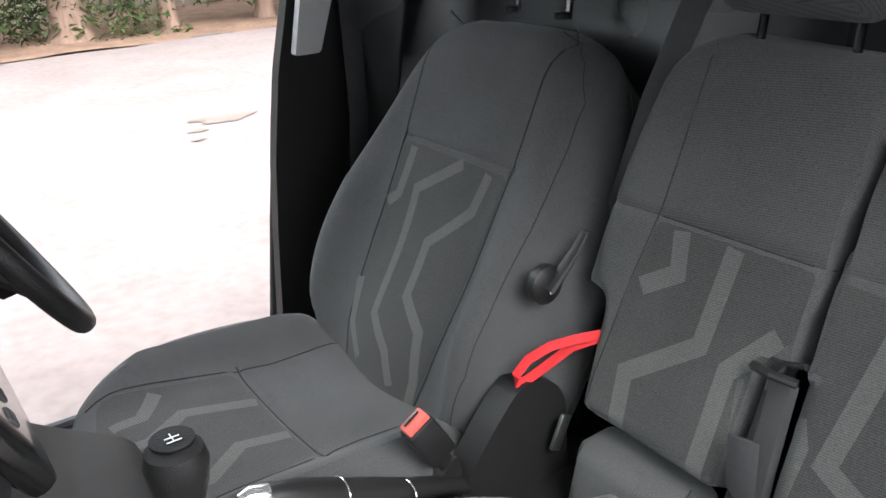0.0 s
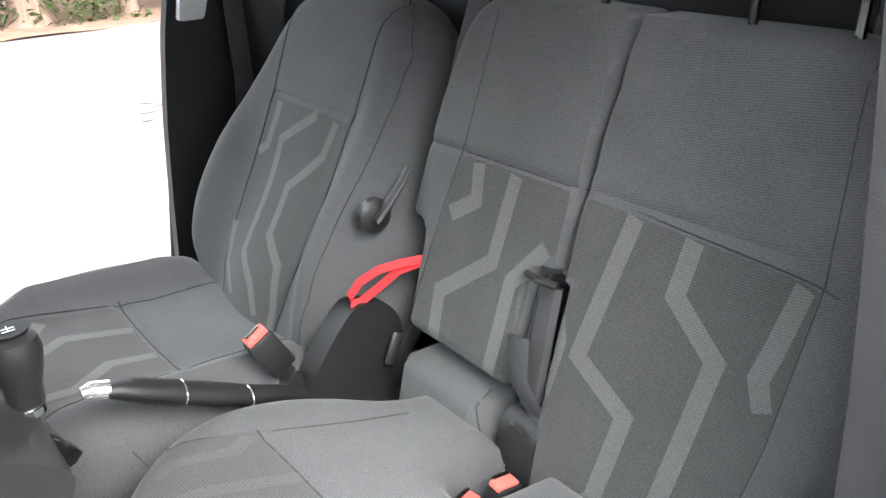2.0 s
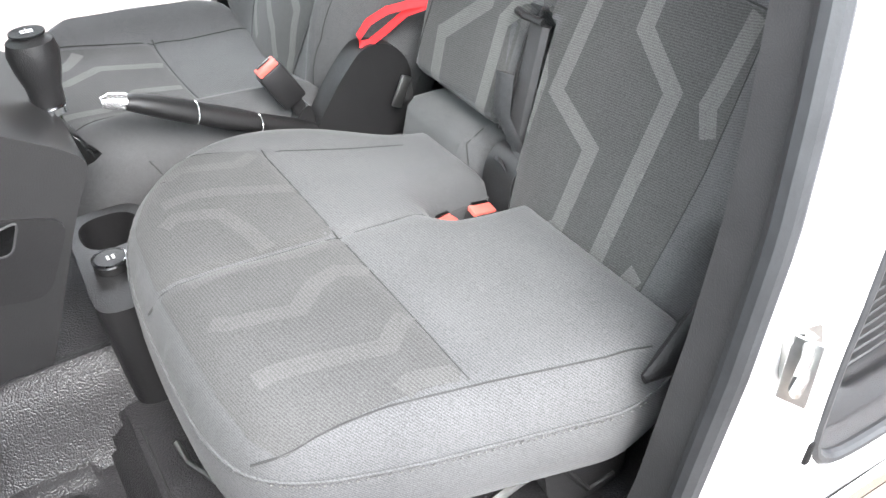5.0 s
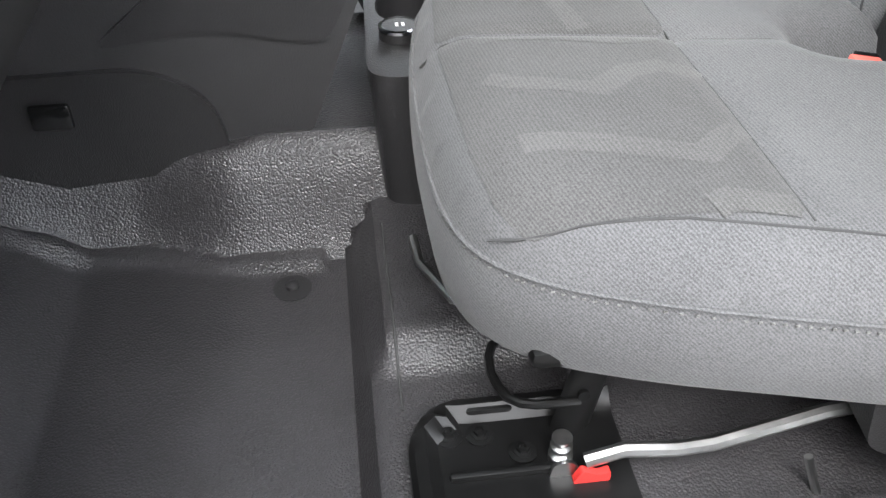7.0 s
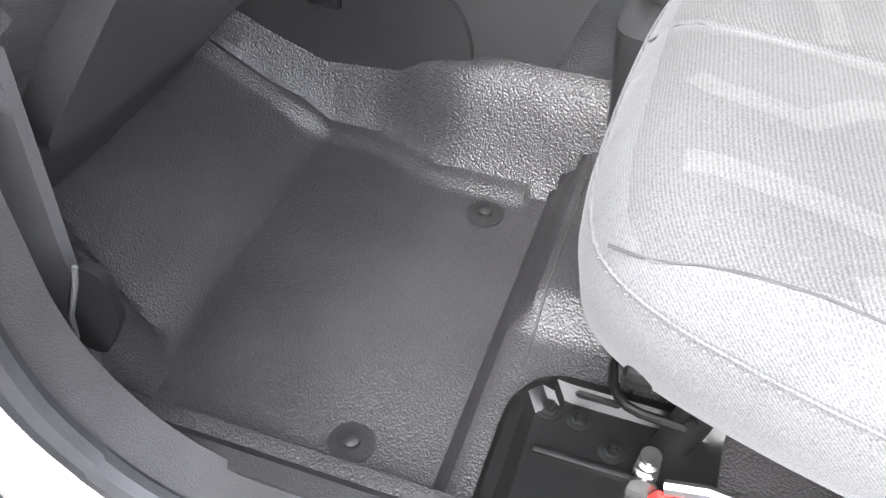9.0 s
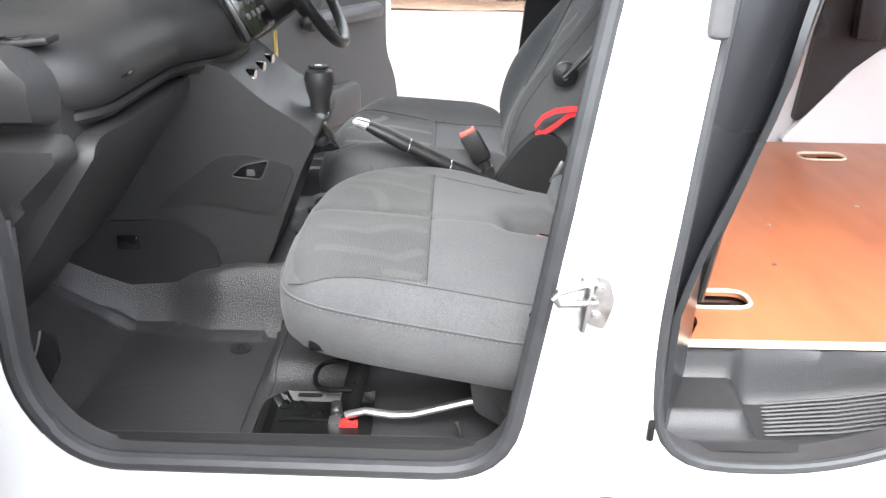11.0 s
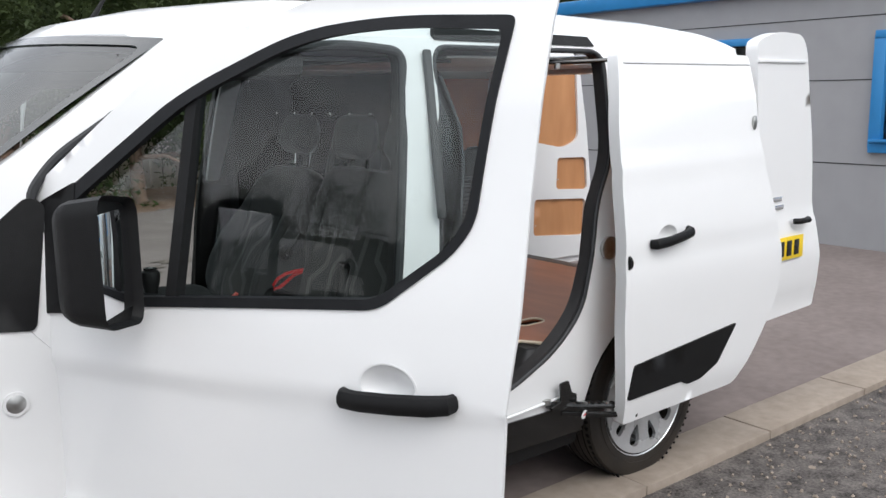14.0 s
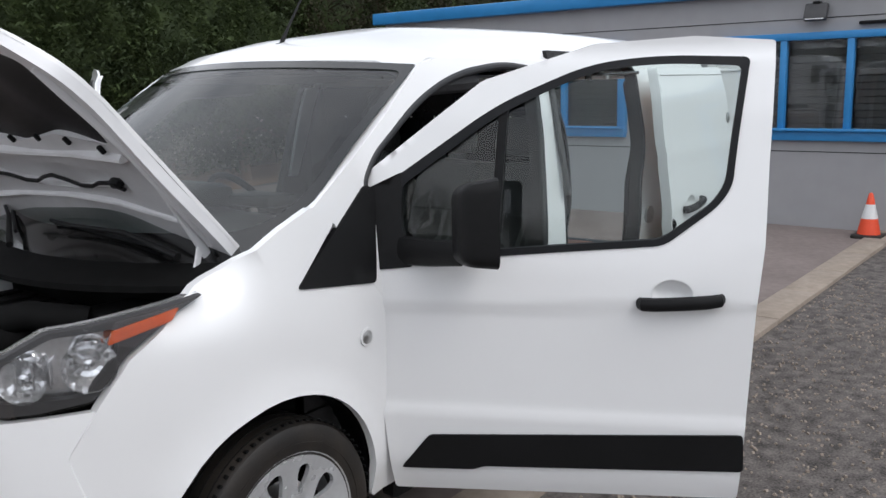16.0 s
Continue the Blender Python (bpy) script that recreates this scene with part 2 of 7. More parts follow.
def box(sx, sy, sz, at=(0, 0, 0), bevel=0.0, rot=None, seg=2, bm=None):
    """A box with rounded edges, added to bm."""
    b = bmesh.new()
    bmesh.ops.create_cube(b, size=1, matrix=Matrix.Diagonal((sx, sy, sz, 1)))
    if bevel:
        bmesh.ops.bevel(b, geom=b.edges[:], offset=min(bevel, 0.49 * min(sx, sy, sz)), segments=seg, profile=0.5, affect="EDGES")
    m = Matrix.Translation(at)
    if rot:
        m = m @ Euler([radians(a) for a in rot]).to_matrix().to_4x4()
    b.transform(m)
    return join(bm, b)


def join(bm, b):
    if bm is None:
        return b
    me = bpy.data.meshes.new("joined")
    b.to_mesh(me)
    b.free()
    bm.from_mesh(me)
    bpy.data.meshes.remove(me)
    return bm


def tube(pts, r, n=10, bm=None, closed=False, flat=1.0, side=None):
    """A round or flattened bar swept along points; r may be one radius or one for each point."""
    b = bmesh.new()
    pts = [Vector(p) for p in pts]
    k = len(pts)
    rs = r if isinstance(r, (list, tuple)) else [r] * k
    rings = []
    ref = Vector(side).normalized() if side else None
    up = None
    for i, p in enumerate(pts):
        a = pts[(i - 1) % k] if closed or i > 0 else p
        c = pts[(i + 1) % k] if closed or i < k - 1 else p
        d = (c - a).normalized()
        if ref is not None:
            s = (ref - d * ref.dot(d)).normalized()
        elif up is None:
            s = d.orthogonal().normalized()
        else:
            s = (up - d * up.dot(d)).normalized()
        up = s
        t = d.cross(s)
        rings.append([b.verts.new(p + (s * math.cos(q) + t * math.sin(q) * flat) * rs[i]) for q in (2 * math.pi * j / n for j in range(n))])
    for i in range(k if closed else k - 1):
        A, B = rings[i], rings[(i + 1) % k]
        for j in range(n):
            b.faces.new((A[j], A[(j + 1) % n], B[(j + 1) % n], B[j]))
    if not closed:
        b.faces.new(rings[0][::-1])
        b.faces.new(rings[-1])
    bmesh.ops.recalc_face_normals(b, faces=b.faces[:])
    return join(bm, b)


def lathe(profile, n=24, axis="Z", at=(0, 0, 0), bm=None, closed=False, caps=True):
    """Turns (radius, height) pairs about an axis."""
    b = bmesh.new()
    rings = []
    for r, h in profile:
        rings.append([b.verts.new((r * math.cos(2 * math.pi * j / n), r * math.sin(2 * math.pi * j / n), h)) for j in range(n)])
    m = len(rings)
    for i in range(m if closed else m - 1):
        A, B = rings[i], rings[(i + 1) % m]
        for j in range(n):
            b.faces.new((A[j], A[(j + 1) % n], B[(j + 1) % n], B[j]))
    if not closed and caps:
        b.faces.new(rings[0][::-1])
        b.faces.new(rings[-1])
    bmesh.ops.recalc_face_normals(b, faces=b.faces[:])
    turn = {"Z": Matrix(), "Y": Matrix.Rotation(radians(-90), 4, "X"), "X": Matrix.Rotation(radians(90), 4, "Y")}[axis]
    b.transform(Matrix.Translation(at) @ turn)
    return join(bm, b)


def rounded(poly, r=0.04, n=5):
    """Rounds the corners of a closed outline; r is one radius or one for each corner."""
    k = len(poly)
    rs = r if isinstance(r, (list, tuple)) else [r] * k
    out = []
    for i in range(k):
        p = Vector(poly[i])
        a, c = Vector(poly[i - 1]), Vector(poly[(i + 1) % k])
        da, dc = (a - p), (c - p)
        q = min(rs[i], da.length * 0.48, dc.length * 0.48)
        if q < 1e-4:
            out.append(tuple(p))
            continue
        s, e = p + da.normalized() * q, p + dc.normalized() * q
        for j in range(n + 1):
            t = j / n
            out.append(tuple(s * (1 - t) ** 2 + p * 2 * t * (1 - t) + e * t * t))
    return out


def inside(px, py, poly):
    c = np.zeros(len(px), bool)
    n = len(poly)
    for i in range(n):
        x1, y1 = poly[i]
        x2, y2 = poly[(i + 1) % n]
        if y1 != y2:
            c ^= ((y1 > py) != (y2 > py)) & (px < (x2 - x1) * (py - y1) / (y2 - y1) + x1)
    return c


def edge_distance(px, py, poly):
    d = np.full(len(px), 1e9)
    n = len(poly)
    for i in range(n):
        x1, y1 = poly[i]
        x2, y2 = poly[(i + 1) % n]
        vx, vy = x2 - x1, y2 - y1
        t = np.clip(((px - x1) * vx + (py - y1) * vy) / (vx * vx + vy * vy + 1e-12), 0, 1)
        d = np.minimum(d, np.hypot(px - x1 - t * vx, py - y1 - t * vy))
    return d


def fill(outline, holes=(), step=0.06):
    """Triangles of a flat outline with holes, with points inside at the given step."""
    from mathutils.geometry import delaunay_2d_cdt
    verts, edges = [], []
    for ring in (outline, *holes):
        pts = []
        for i in range(len(ring)):
            a, b = Vector(ring[i][:2]), Vector(ring[(i + 1) % len(ring)][:2])
            m = max(1, int(round((b - a).length / step)))
            pts += [a.lerp(b, j / m) for j in range(m)]
        s = len(verts)
        verts += pts
        edges += [(s + i, s + (i + 1) % len(pts)) for i in range(len(pts))]
    xs, ys = np.array([v.x for v in verts]), np.array([v.y for v in verts])
    gx, gy = np.meshgrid(np.arange(xs.min() + step * 0.5, xs.max(), step), np.arange(ys.min() + step * 0.5, ys.max(), step))
    gx, gy = gx.ravel(), gy.ravel()
    ok = inside(gx, gy, outline)
    dd = edge_distance(gx, gy, outline)
    for h in holes:
        ok &= ~inside(gx, gy, h)
        dd = np.minimum(dd, edge_distance(gx, gy, h))
    ok &= dd > step * 0.45
    verts += [Vector((float(a), float(b))) for a, b in zip(gx[ok], gy[ok])]
    vs, _, fs, _, _, _ = delaunay_2d_cdt(verts, edges, [], 0, 1e-6)
    V = np.array([(v.x, v.y) for v in vs])
    F = np.array([f for f in fs if len(f) == 3])
    c = V[F].mean(axis=1)
    keep = inside(c[:, 0], c[:, 1], outline)
    for h in holes:
        keep &= ~inside(c[:, 0], c[:, 1], h)
    return V, F[keep]


def sheet(outline, fn, thick=0.0, holes=(), step=0.06, bm=None):
    """A panel over a flat outline with holes: fn(u, v, depth) gives its place; closed by a rim if thick."""
    V, F = fill(outline, holes, step)
    b = bmesh.new()
    top = [b.verts.new(fn(u, v, 0.0)) for u, v in V]
    if thick:
        low = [b.verts.new(fn(u, v, thick)) for u, v in V]
        count = {}
        for t in F:
            for i in range(3):
                k = (int(t[i]), int(t[(i + 1) % 3]))
                count[k] = count.get(k, 0) + 1
        for a, c in list(count):
            if (c, a) not in count:
                b.faces.new((top[a], low[a], low[c], top[c]))
    for t in F:
        i, j, k = map(int, t)
        b.faces.new((top[i], top[j], top[k]))
        if thick:
            b.faces.new((low[k], low[j], low[i]))
    bmesh.ops.delete(b, geom=[v for v in b.verts if not v.link_faces], context="VERTS")
    bmesh.ops.recalc_face_normals(b, faces=b.faces[:])
    return join(bm, b)


class Pad:
    """A stuffed panel: an outline whose face swells to a depth, with rounded edges, and may bulge or be hollowed further in."""

    def __init__(self, outline, place, depth, round_edge, swell=None):
        self.outline, self.place, self.depth, self.round_edge, self.swell = outline, place, depth, round_edge, swell

    def rise(self, us, vs):
        us, vs = np.atleast_1d(us).astype(float), np.atleast_1d(vs).astype(float)
        d = edge_distance(us, vs, self.outline)
        t = np.clip(d / (self.round_edge(us, vs) if callable(self.round_edge) else self.round_edge), 0, 1)
        h = self.depth * np.sqrt(np.clip(1 - (1 - t) ** 2, 0, 1))
        if self.swell:
            h = h + self.swell(us, vs) * t
        return h

    def at(self, u, v, up=0.0):
        return self.place @ Vector((u, v, float(self.rise(u, v)[0]) + up))

    def mesh(self, step=0.022):
        V, F = fill(self.outline, (), step)
        h = self.rise(V[:, 0], V[:, 1])
        b = bmesh.new()
        top = [b.verts.new(self.place @ Vector((u, v, k))) for (u, v), k in zip(V, h)]
        on = edge_distance(V[:, 0], V[:, 1], self.outline) < 1e-5
        low = [top[i] if on[i] else b.verts.new(self.place @ Vector((V[i, 0], V[i, 1], -0.002))) for i in range(len(V))]
        for t in F:
            i, j, k = map(int, t)
            b.faces.new((top[i], top[j], top[k]))
            if len({low[i], low[j], low[k]} & {top[i], top[j], top[k]}) < 3:
                b.faces.new((low[k], low[j], low[i]))
        bmesh.ops.delete(b, geom=[v for v in b.verts if not v.link_faces], context="VERTS")
        bmesh.ops.recalc_face_normals(b, faces=b.faces[:])
        return b

    def patch(self, outline, up=0.0015, step=0.012):
        """A thin inlay lying on the pad."""
        V, F = fill(outline, (), step)
        h = self.rise(V[:, 0], V[:, 1])
        b = bmesh.new()
        vs = [b.verts.new(self.place @ Vector((u, v, k + up))) for (u, v), k in zip(V, h)]
        n = self.place.to_3x3() @ Vector((0, 0, 1))
        for t in F:
            fc = b.faces.new([vs[int(i)] for i in t])
            fc.normal_update()
            if fc.normal.dot(n) < 0:
                fc.normal_flip()
        bmesh.ops.delete(b, geom=[v for v in b.verts if not v.link_faces], context="VERTS")
        return b

    def seam(self, pts, r=0.0017, step=0.02, up=0.0, bm=None):
        out = []
        for a, c in zip(pts[:-1], pts[1:]):
            a, c = Vector(a), Vector(c)
            m = max(1, int((c - a).length / step))
            out += [a.lerp(c, j / m) for j in range(m)]
        out.append(Vector(pts[-1]))
        return tube([self.at(p.x, p.y, up) for p in out], r, 6, bm)


def band(pts, width):
    """The outline of a strip of even width along a bent line."""
    pts = [Vector(p) for p in pts]
    left, right = [], []
    for i, p in enumerate(pts):
        a = pts[i - 1] if i else p
        c = pts[i + 1] if i < len(pts) - 1 else p
        d1 = (p - a).normalized() if i else (c - p).normalized()
        d2 = (c - p).normalized() if i < len(pts) - 1 else d1
        n1, n2 = Vector((-d1.y, d1.x)), Vector((-d2.y, d2.x))
        n = (n1 + n2).normalized()
        w = 0.5 * width / max(0.4, n.dot(n1))
        left.append(tuple(p + n * w))
        right.append(tuple(p - n * w))
    return left + right[::-1]

# ---- the van's outer shape: x runs to the rear, y to its right side ----
WZ = [.18, .30, .45, .65, .85, 1.0, 1.10, 1.2, 1.4, 1.6, 1.75, 1.80]
WY = [.80, .86, .895, .91, .92, .92, .91, .895, .86, .825, .78, .75]
FRONT_AXLE, REAR_AXLE, WHEEL_R = -0.748, 1.98, 0.342
HINGE = (-0.30, 0.86)


def half_width(z):
    """Half the body's width at a height: swollen at the waist, drawn in towards the roof."""
    return float(np.interp(z, WZ, WY))


def nose(x):
    """How far the wings draw in towards the front."""
    return float(np.interp(x, [-1.52, -1.45, -1.3, -1.1, -0.9, -0.7], [0.55, 0.72, 0.86, 0.95, 0.99, 1.0]))


def side_fn(side, inset=0.0):
    return lambda x, z, d: Vector((x, side * (half_width(z) * nose(x) - inset - d), z))


def arc(cx, cz, r, a0, a1, n=14):
    return [(cx + r * math.cos(radians(a0 + (a1 - a0) * i / n)), cz + r * math.sin(radians(a0 + (a1 - a0) * i / n))) for i in range(n + 1)]


van = thing("van", "white panel van parked with its doors and bonnet open", "van")

FRONT_APERTURE = rounded([(-.05, .53), (.630, .52), (.664, .745), (.714, 1.08), (.772, 1.38), (.84, 1.755), (.62, 1.775), (.28, 1.74), (.0, 1.645), (-.27, 1.475), (-.35, 1.38), (-.12, .95), (-.13, .66)],
                         [.10, .14, .1, .1, .1, .05, .1, .15, .15, .05, .05, .1, .1], 6)
SLIDE_APERTURE = rounded([(.87, .55), (1.15, .54), (1.42, .67), (1.55, .80), (1.61, 1.04), (1.65, 1.20), (1.76, 1.36), (1.80, 1.772), (.962, 1.772), (.92, 1.38), (.875, 1.08), (.85, .79)],
                         [.12, .12, .1, .08, .1, .08, .1, .07, .07, .1, .1, .1], 6)
SIDE = ([(-.30, .98), (-.24, .34), (1.58, .34)] + arc(REAR_AXLE, .36, .385, 178, 10) +
        [(2.50, .40), (2.78, .45), (2.80, .9), (2.77, 1.3), (2.72, 1.80), (.20, 1.80), (.06, 1.775), (-.36, 1.485), (-.583, 1.341), (-.503, 1.281), (-.46, 1.12), (-.38, 1.08)])


def body_side(side, name, holes):
    part(name, sheet(SIDE, side_fn(side), 0.045, holes, 0.05), WHITE, van)


body_side(-1, "left_side_panel", (FRONT_APERTURE, SLIDE_APERTURE))
DRIVER_APERTURE = [(x + .112 * max(0, min(1, (x - .3) / .3)), z) for x, z in FRONT_APERTURE]
body_side(1, "right_side_panel", (DRIVER_APERTURE,))


def seal(outline, side, r, inset, name):
    """A rubber strip all round an opening."""
    fn = side_fn(side, inset)
    part(name, tube([fn(x, z, 0) for x, z in outline], r, 10, closed=True), SEAL, van)


seal(FRONT_APERTURE, -1, 0.016, 0.012, "front_door_seal")
seal(SLIDE_APERTURE, -1, 0.010, 0.006, "sliding_door_seal")
seal(DRIVER_APERTURE, 1, 0.017, 0.008, "driver_door_seal")


def reveal(outline, side, depth, material, name, start=0.03, bring=None):
    """The inner lining of an opening, running inwards from its edge."""
    b = bmesh.new()
    f0, f1 = side_fn(side, start), side_fn(side, start + depth)
    c = Vector((sum(p[0] for p in outline) / len(outline), sum(p[1] for p in outline) / len(outline)))
    rings = []
    for fn, k in ((side_fn(side, .004), .991), (f1, 1.0), (f1, 1.06), (side_fn(side, .034), 1.06)):
        rings.append([b.verts.new(fn(c.x + (x - c.x) * (k - (bring(x, z) if bring and k == 1.0 else 0)), c.y + (z - c.y) * (k - (bring(x, z) if bring and k == 1.0 else 0)), 0)) for x, z in outline])
    n = len(outline)
    for i in range(4):
        A, B = rings[i], rings[(i + 1) % 4]
        for j in range(n):
            b.faces.new((A[j], A[(j + 1) % n], B[(j + 1) % n], B[j]))
    bmesh.ops.recalc_face_normals(b, faces=b.faces[:])
    part(name, b, material, van)


reveal(FRONT_APERTURE, -1, 0.045, REVEAL, "front_aperture_lining")
reveal(SLIDE_APERTURE, -1, 0.035, REVEAL, "sliding_aperture_lining", bring=lambda x, z: .035 * max(0, min(1, (x - 1.25) / .15)) * max(0, min(1, (1.05 - z) / .2)))
reveal(DRIVER_APERTURE, 1, 0.05, PLASTIC, "driver_aperture_lining")


# roof, crowned, with raised rain channels
def roof():
    b = bmesh.new()
    xs = [0.06, .14, .3, .6, 1.0, 1.5, 2.0, 2.5, 2.74]
    lift = [-.018, .0, .03, .055, .07, .075, .07, .055, .03]
    rows = []
    for x, l in zip(xs, lift):
        row = []
        for j in range(25):
            t = -1 + 2 * j / 24
            y = 0.748 * t
            z = (1.785 if x < .1 else 1.80) - .022 * (x < .1) * (abs(t) > .9) + (0.035 + l * .9) * (1 - abs(t) ** 3.2) + .075 * min(1, max(0, (x - .06) / .45)) ** .8 * (1 - abs(t) ** 2.2)
            fore = (-.19 if x < .1 else -.18 if x < .2 else -.10 if x < .4 else 0) * (1 - t * t)
            row.append(b.verts.new((x + fore, y, z)))
        rows.append(row)
    low = [[b.verts.new(v.co + Vector((0, 0, -0.03))) for v in row] for row in rows]
    for A, flip in ((rows, False), (low, True)):
        for i in range(len(A) - 1):
            for j in range(24):
                q = (A[i][j], A[i][j + 1], A[i + 1][j + 1], A[i + 1][j])
                b.faces.new(q[::-1] if flip else q)
    n = len(rows)
    for i in range(n - 1):
        b.faces.new((rows[i][0], rows[i + 1][0], low[i + 1][0], low[i][0]))
        b.faces.new((rows[i][24], low[i][24], low[i + 1][24], rows[i + 1][24]))
    for j in range(24):
        b.faces.new((rows[0][j], low[0][j], low[0][j + 1], rows[0][j + 1]))
        b.faces.new((rows[-1][j], rows[-1][j + 1], low[-1][j + 1], low[-1][j]))
    bmesh.ops.recalc_face_normals(b, faces=b.faces[:])
    ob = part("roof", b, WHITE, van)
    cover = rounded([(.98, 1.796), (1.77, 1.790), (1.75, 1.828), (1.0, 1.840)], .010, 3)
    part("slider_head_strip", sheet(cover, lambda x, z, d: Vector((x, -(half_width(min(z, 1.79)) + .005 - .55 * max(0, z - 1.79) - d), z)), .02, (), .04), PLASTIC, ob, "thin black strip over the sliding door's head")
    aer = part("aerial", tube([(.10, .0, 1.865), (.15, .0, 1.945), (.27, .0, 2.12)], [.012, .006, .0035], 8), PLASTIC, ob, "thin black roof aerial")
    part("aerial_base", lathe([(.03, 0), (.028, .012), (.014, .03)], 16, at=(.10, 0, 1.855)), PLASTIC, aer)
    return ob


roof()


# windscreen between the A-pillars
def ws_point(s, t):
    """s across from -1 to 1, t from the foot 0 to the top 1."""
    k = 1 - s * s
    foot = Vector((-.75 - .25 * k, 0.875 * s, 1.20 - .03 * k))
    top = Vector((.065 - .20 * k, 0.765 * s, 1.772 + .032 * k))
    p = foot.lerp(top, t)
    p.z += 0.025 * math.sin(math.pi * t)
    return p


def windscreen():
    def fn(s, t, d):
        return ws_point(s, t) + Vector((-.02, 0, .03)) * (-d / .036)
    out = [(-1, 0), (1, 0), (1, 1), (-1, 1)]
    ob = part("windscreen", sheet(rounded(out, [.16, .16, .02, .02], 6), fn, 0.0, (), 0.08), SCREEN, van, "large raked windscreen")
    ob.visible_shadow = False
    inner = rounded([(-.955, .12), (.955, .12), (.965, .955), (-.965, .955)], [.22, .22, .06, .06], 6)
    part("windscreen_border", sheet(rounded(out, [.16, .16, .02, .02], 6), lambda s, t, d: fn(s, t, d - .004), 0.0, (inner,), 0.1), GLOSSBLACK, ob, "black printed border")
    for s0 in (-.62, .25):
        arm = part("wiper", tube([ws_point(s0 - .1, -.02) + Vector((-.02, 0, .05)), ws_point(s0 + .2, .08) + Vector((-.02, 0, .04)), ws_point(s0 + .62, .10) + Vector((-.02, 0, .035))], [.012, .008, .006], 8), PLASTIC, van)
        part("wiper_blade", tube([ws_point(s0 + .05, .05) + Vector((-.01, 0, .02)), ws_point(s0 + .72, .12) + Vector((-.01, 0, .02))], .007, 6), RUBBER, arm)
    return ob


windscreen()


# wings, with arches cut for the wheels
def wing(side):
    wheel_cut = arc(-.785, .405, .398, -10, 176, 22)
    out = [(-.245, .32), (-.375, .32)] + wheel_cut + [(-1.19, .42), (-1.28, .50), (-1.36, .77), (-1.29, .91), (-1.21, 1.02), (-1.07, 1.12), (-.99, 1.165), (-.90, 1.205), (-.82, 1.25), (-.72, 1.297), (-.587, 1.345), (-.507, 1.285), (-.68, 1.13), (-.385, 1.085), (-.305, .985)]

    def fn(x, z, d):
        lip = 0.018 * max(0, 1 - abs(math.hypot(x + .785, z - .405) - .403) / .06)
        top = 0.10 * max(0, (z - 1.03) / .16) ** 2 * max(0, min(1, (-.82 - x) / .15))
        return Vector((x, side * (half_width(z) * nose(x) + lip - top - d), z))
    ob = part("wing", sheet(rounded(out, .012, 3), fn, 0.03, (), 0.045), WHITE, van)
    tri = rounded([(-.70, 1.115), (-.362, 1.072), (-.305, 1.37), (-.345, 1.39)], .02, 4)
    part("pillar_cover", sheet(tri, side_fn(side, -.006), 0.02, (), .05), PLASTIC, van, "black plastic triangular pillar cover")
    rep = part("side_repeater", lathe([(.026, 0), (.026, .008), (.019, .012), (.0, .014)], 20, axis="Y", at=(0, 0, 0)), STEEL, van, "round clear side indicator")
    rep.matrix_local = Matrix.Translation((-.425, side * .918, .905)) @ Matrix.Rotation(radians(180 if side < 0 else 0), 4, "Z")
    part("lens_rim", lathe([(.022, .004), (.030, .004), (.030, .009), (.022, .010)], 20, axis="Y", closed=True), PALE, rep)
    liner = [(x, z) for x, z in arc(-.785, .405, .396, -10, 190, 20)]
    b = bmesh.new()
    rows = [[b.verts.new((x, side * y, z)) for x, z in liner] for y in (.875, .67)]
    for j in range(20):
        b.faces.new((rows[0][j], rows[0][j + 1], rows[1][j + 1], rows[1][j]))
    bmesh.ops.solidify(b, geom=b.faces[:], thickness=0.01)
    part("wheel_arch_liner", b, PLASTIC, van)


wing(-1)
wing(1)


# nose: bumper, lamps and grille follow one curve in plan
PLAN = [(-1.12, -.865), (-1.30, -.79), (-1.40, -.71), (-1.47, -.63), (-1.54, -.42), (-1.57, 0)]


def plan_point(u, z, d=0.0):
    """u runs from -1 at the left wing to 1 at the right."""
    k = abs(u)
    xs, ys = np.interp(1 - k, np.linspace(0, 1, 6), [p[0] for p in PLAN]), np.interp(1 - k, np.linspace(0, 1, 6), [p[1] for p in PLAN])
    back = 0.05 * max(0, (z - .75) / .4) ** 2 + 0.10 * max(0, (.40 - z) / .2) ** 2
    y = ys * (1 if u < 0 else -1)
    return Vector((float(xs) + back + d * .8, float(y) * (1 - d * .6), z))


fn_nose = lambda u, z, d: plan_point(u, z, d)
part("front_bumper", sheet(rounded([(-1, .24), (1, .24), (1, .46), (.80, .52), (.68, .78), (.80, .90), (.40, .885), (-.40, .885), (-.80, .90), (-.68, .78), (-.80, .52), (-1, .46)], .02, 3), fn_nose, .03,
                           (rounded([(-.5, .36), (.5, .36), (.42, .62), (-.42, .62)], .06),), .08), WHITE, van)
part("grille", sheet([(-.52, .34), (.52, .34), (.38, .95), (-.38, .95)], lambda u, z, d: plan_point(u, z, d + .05), .02, (), .1), PLASTIC, van, "black plastic grille")


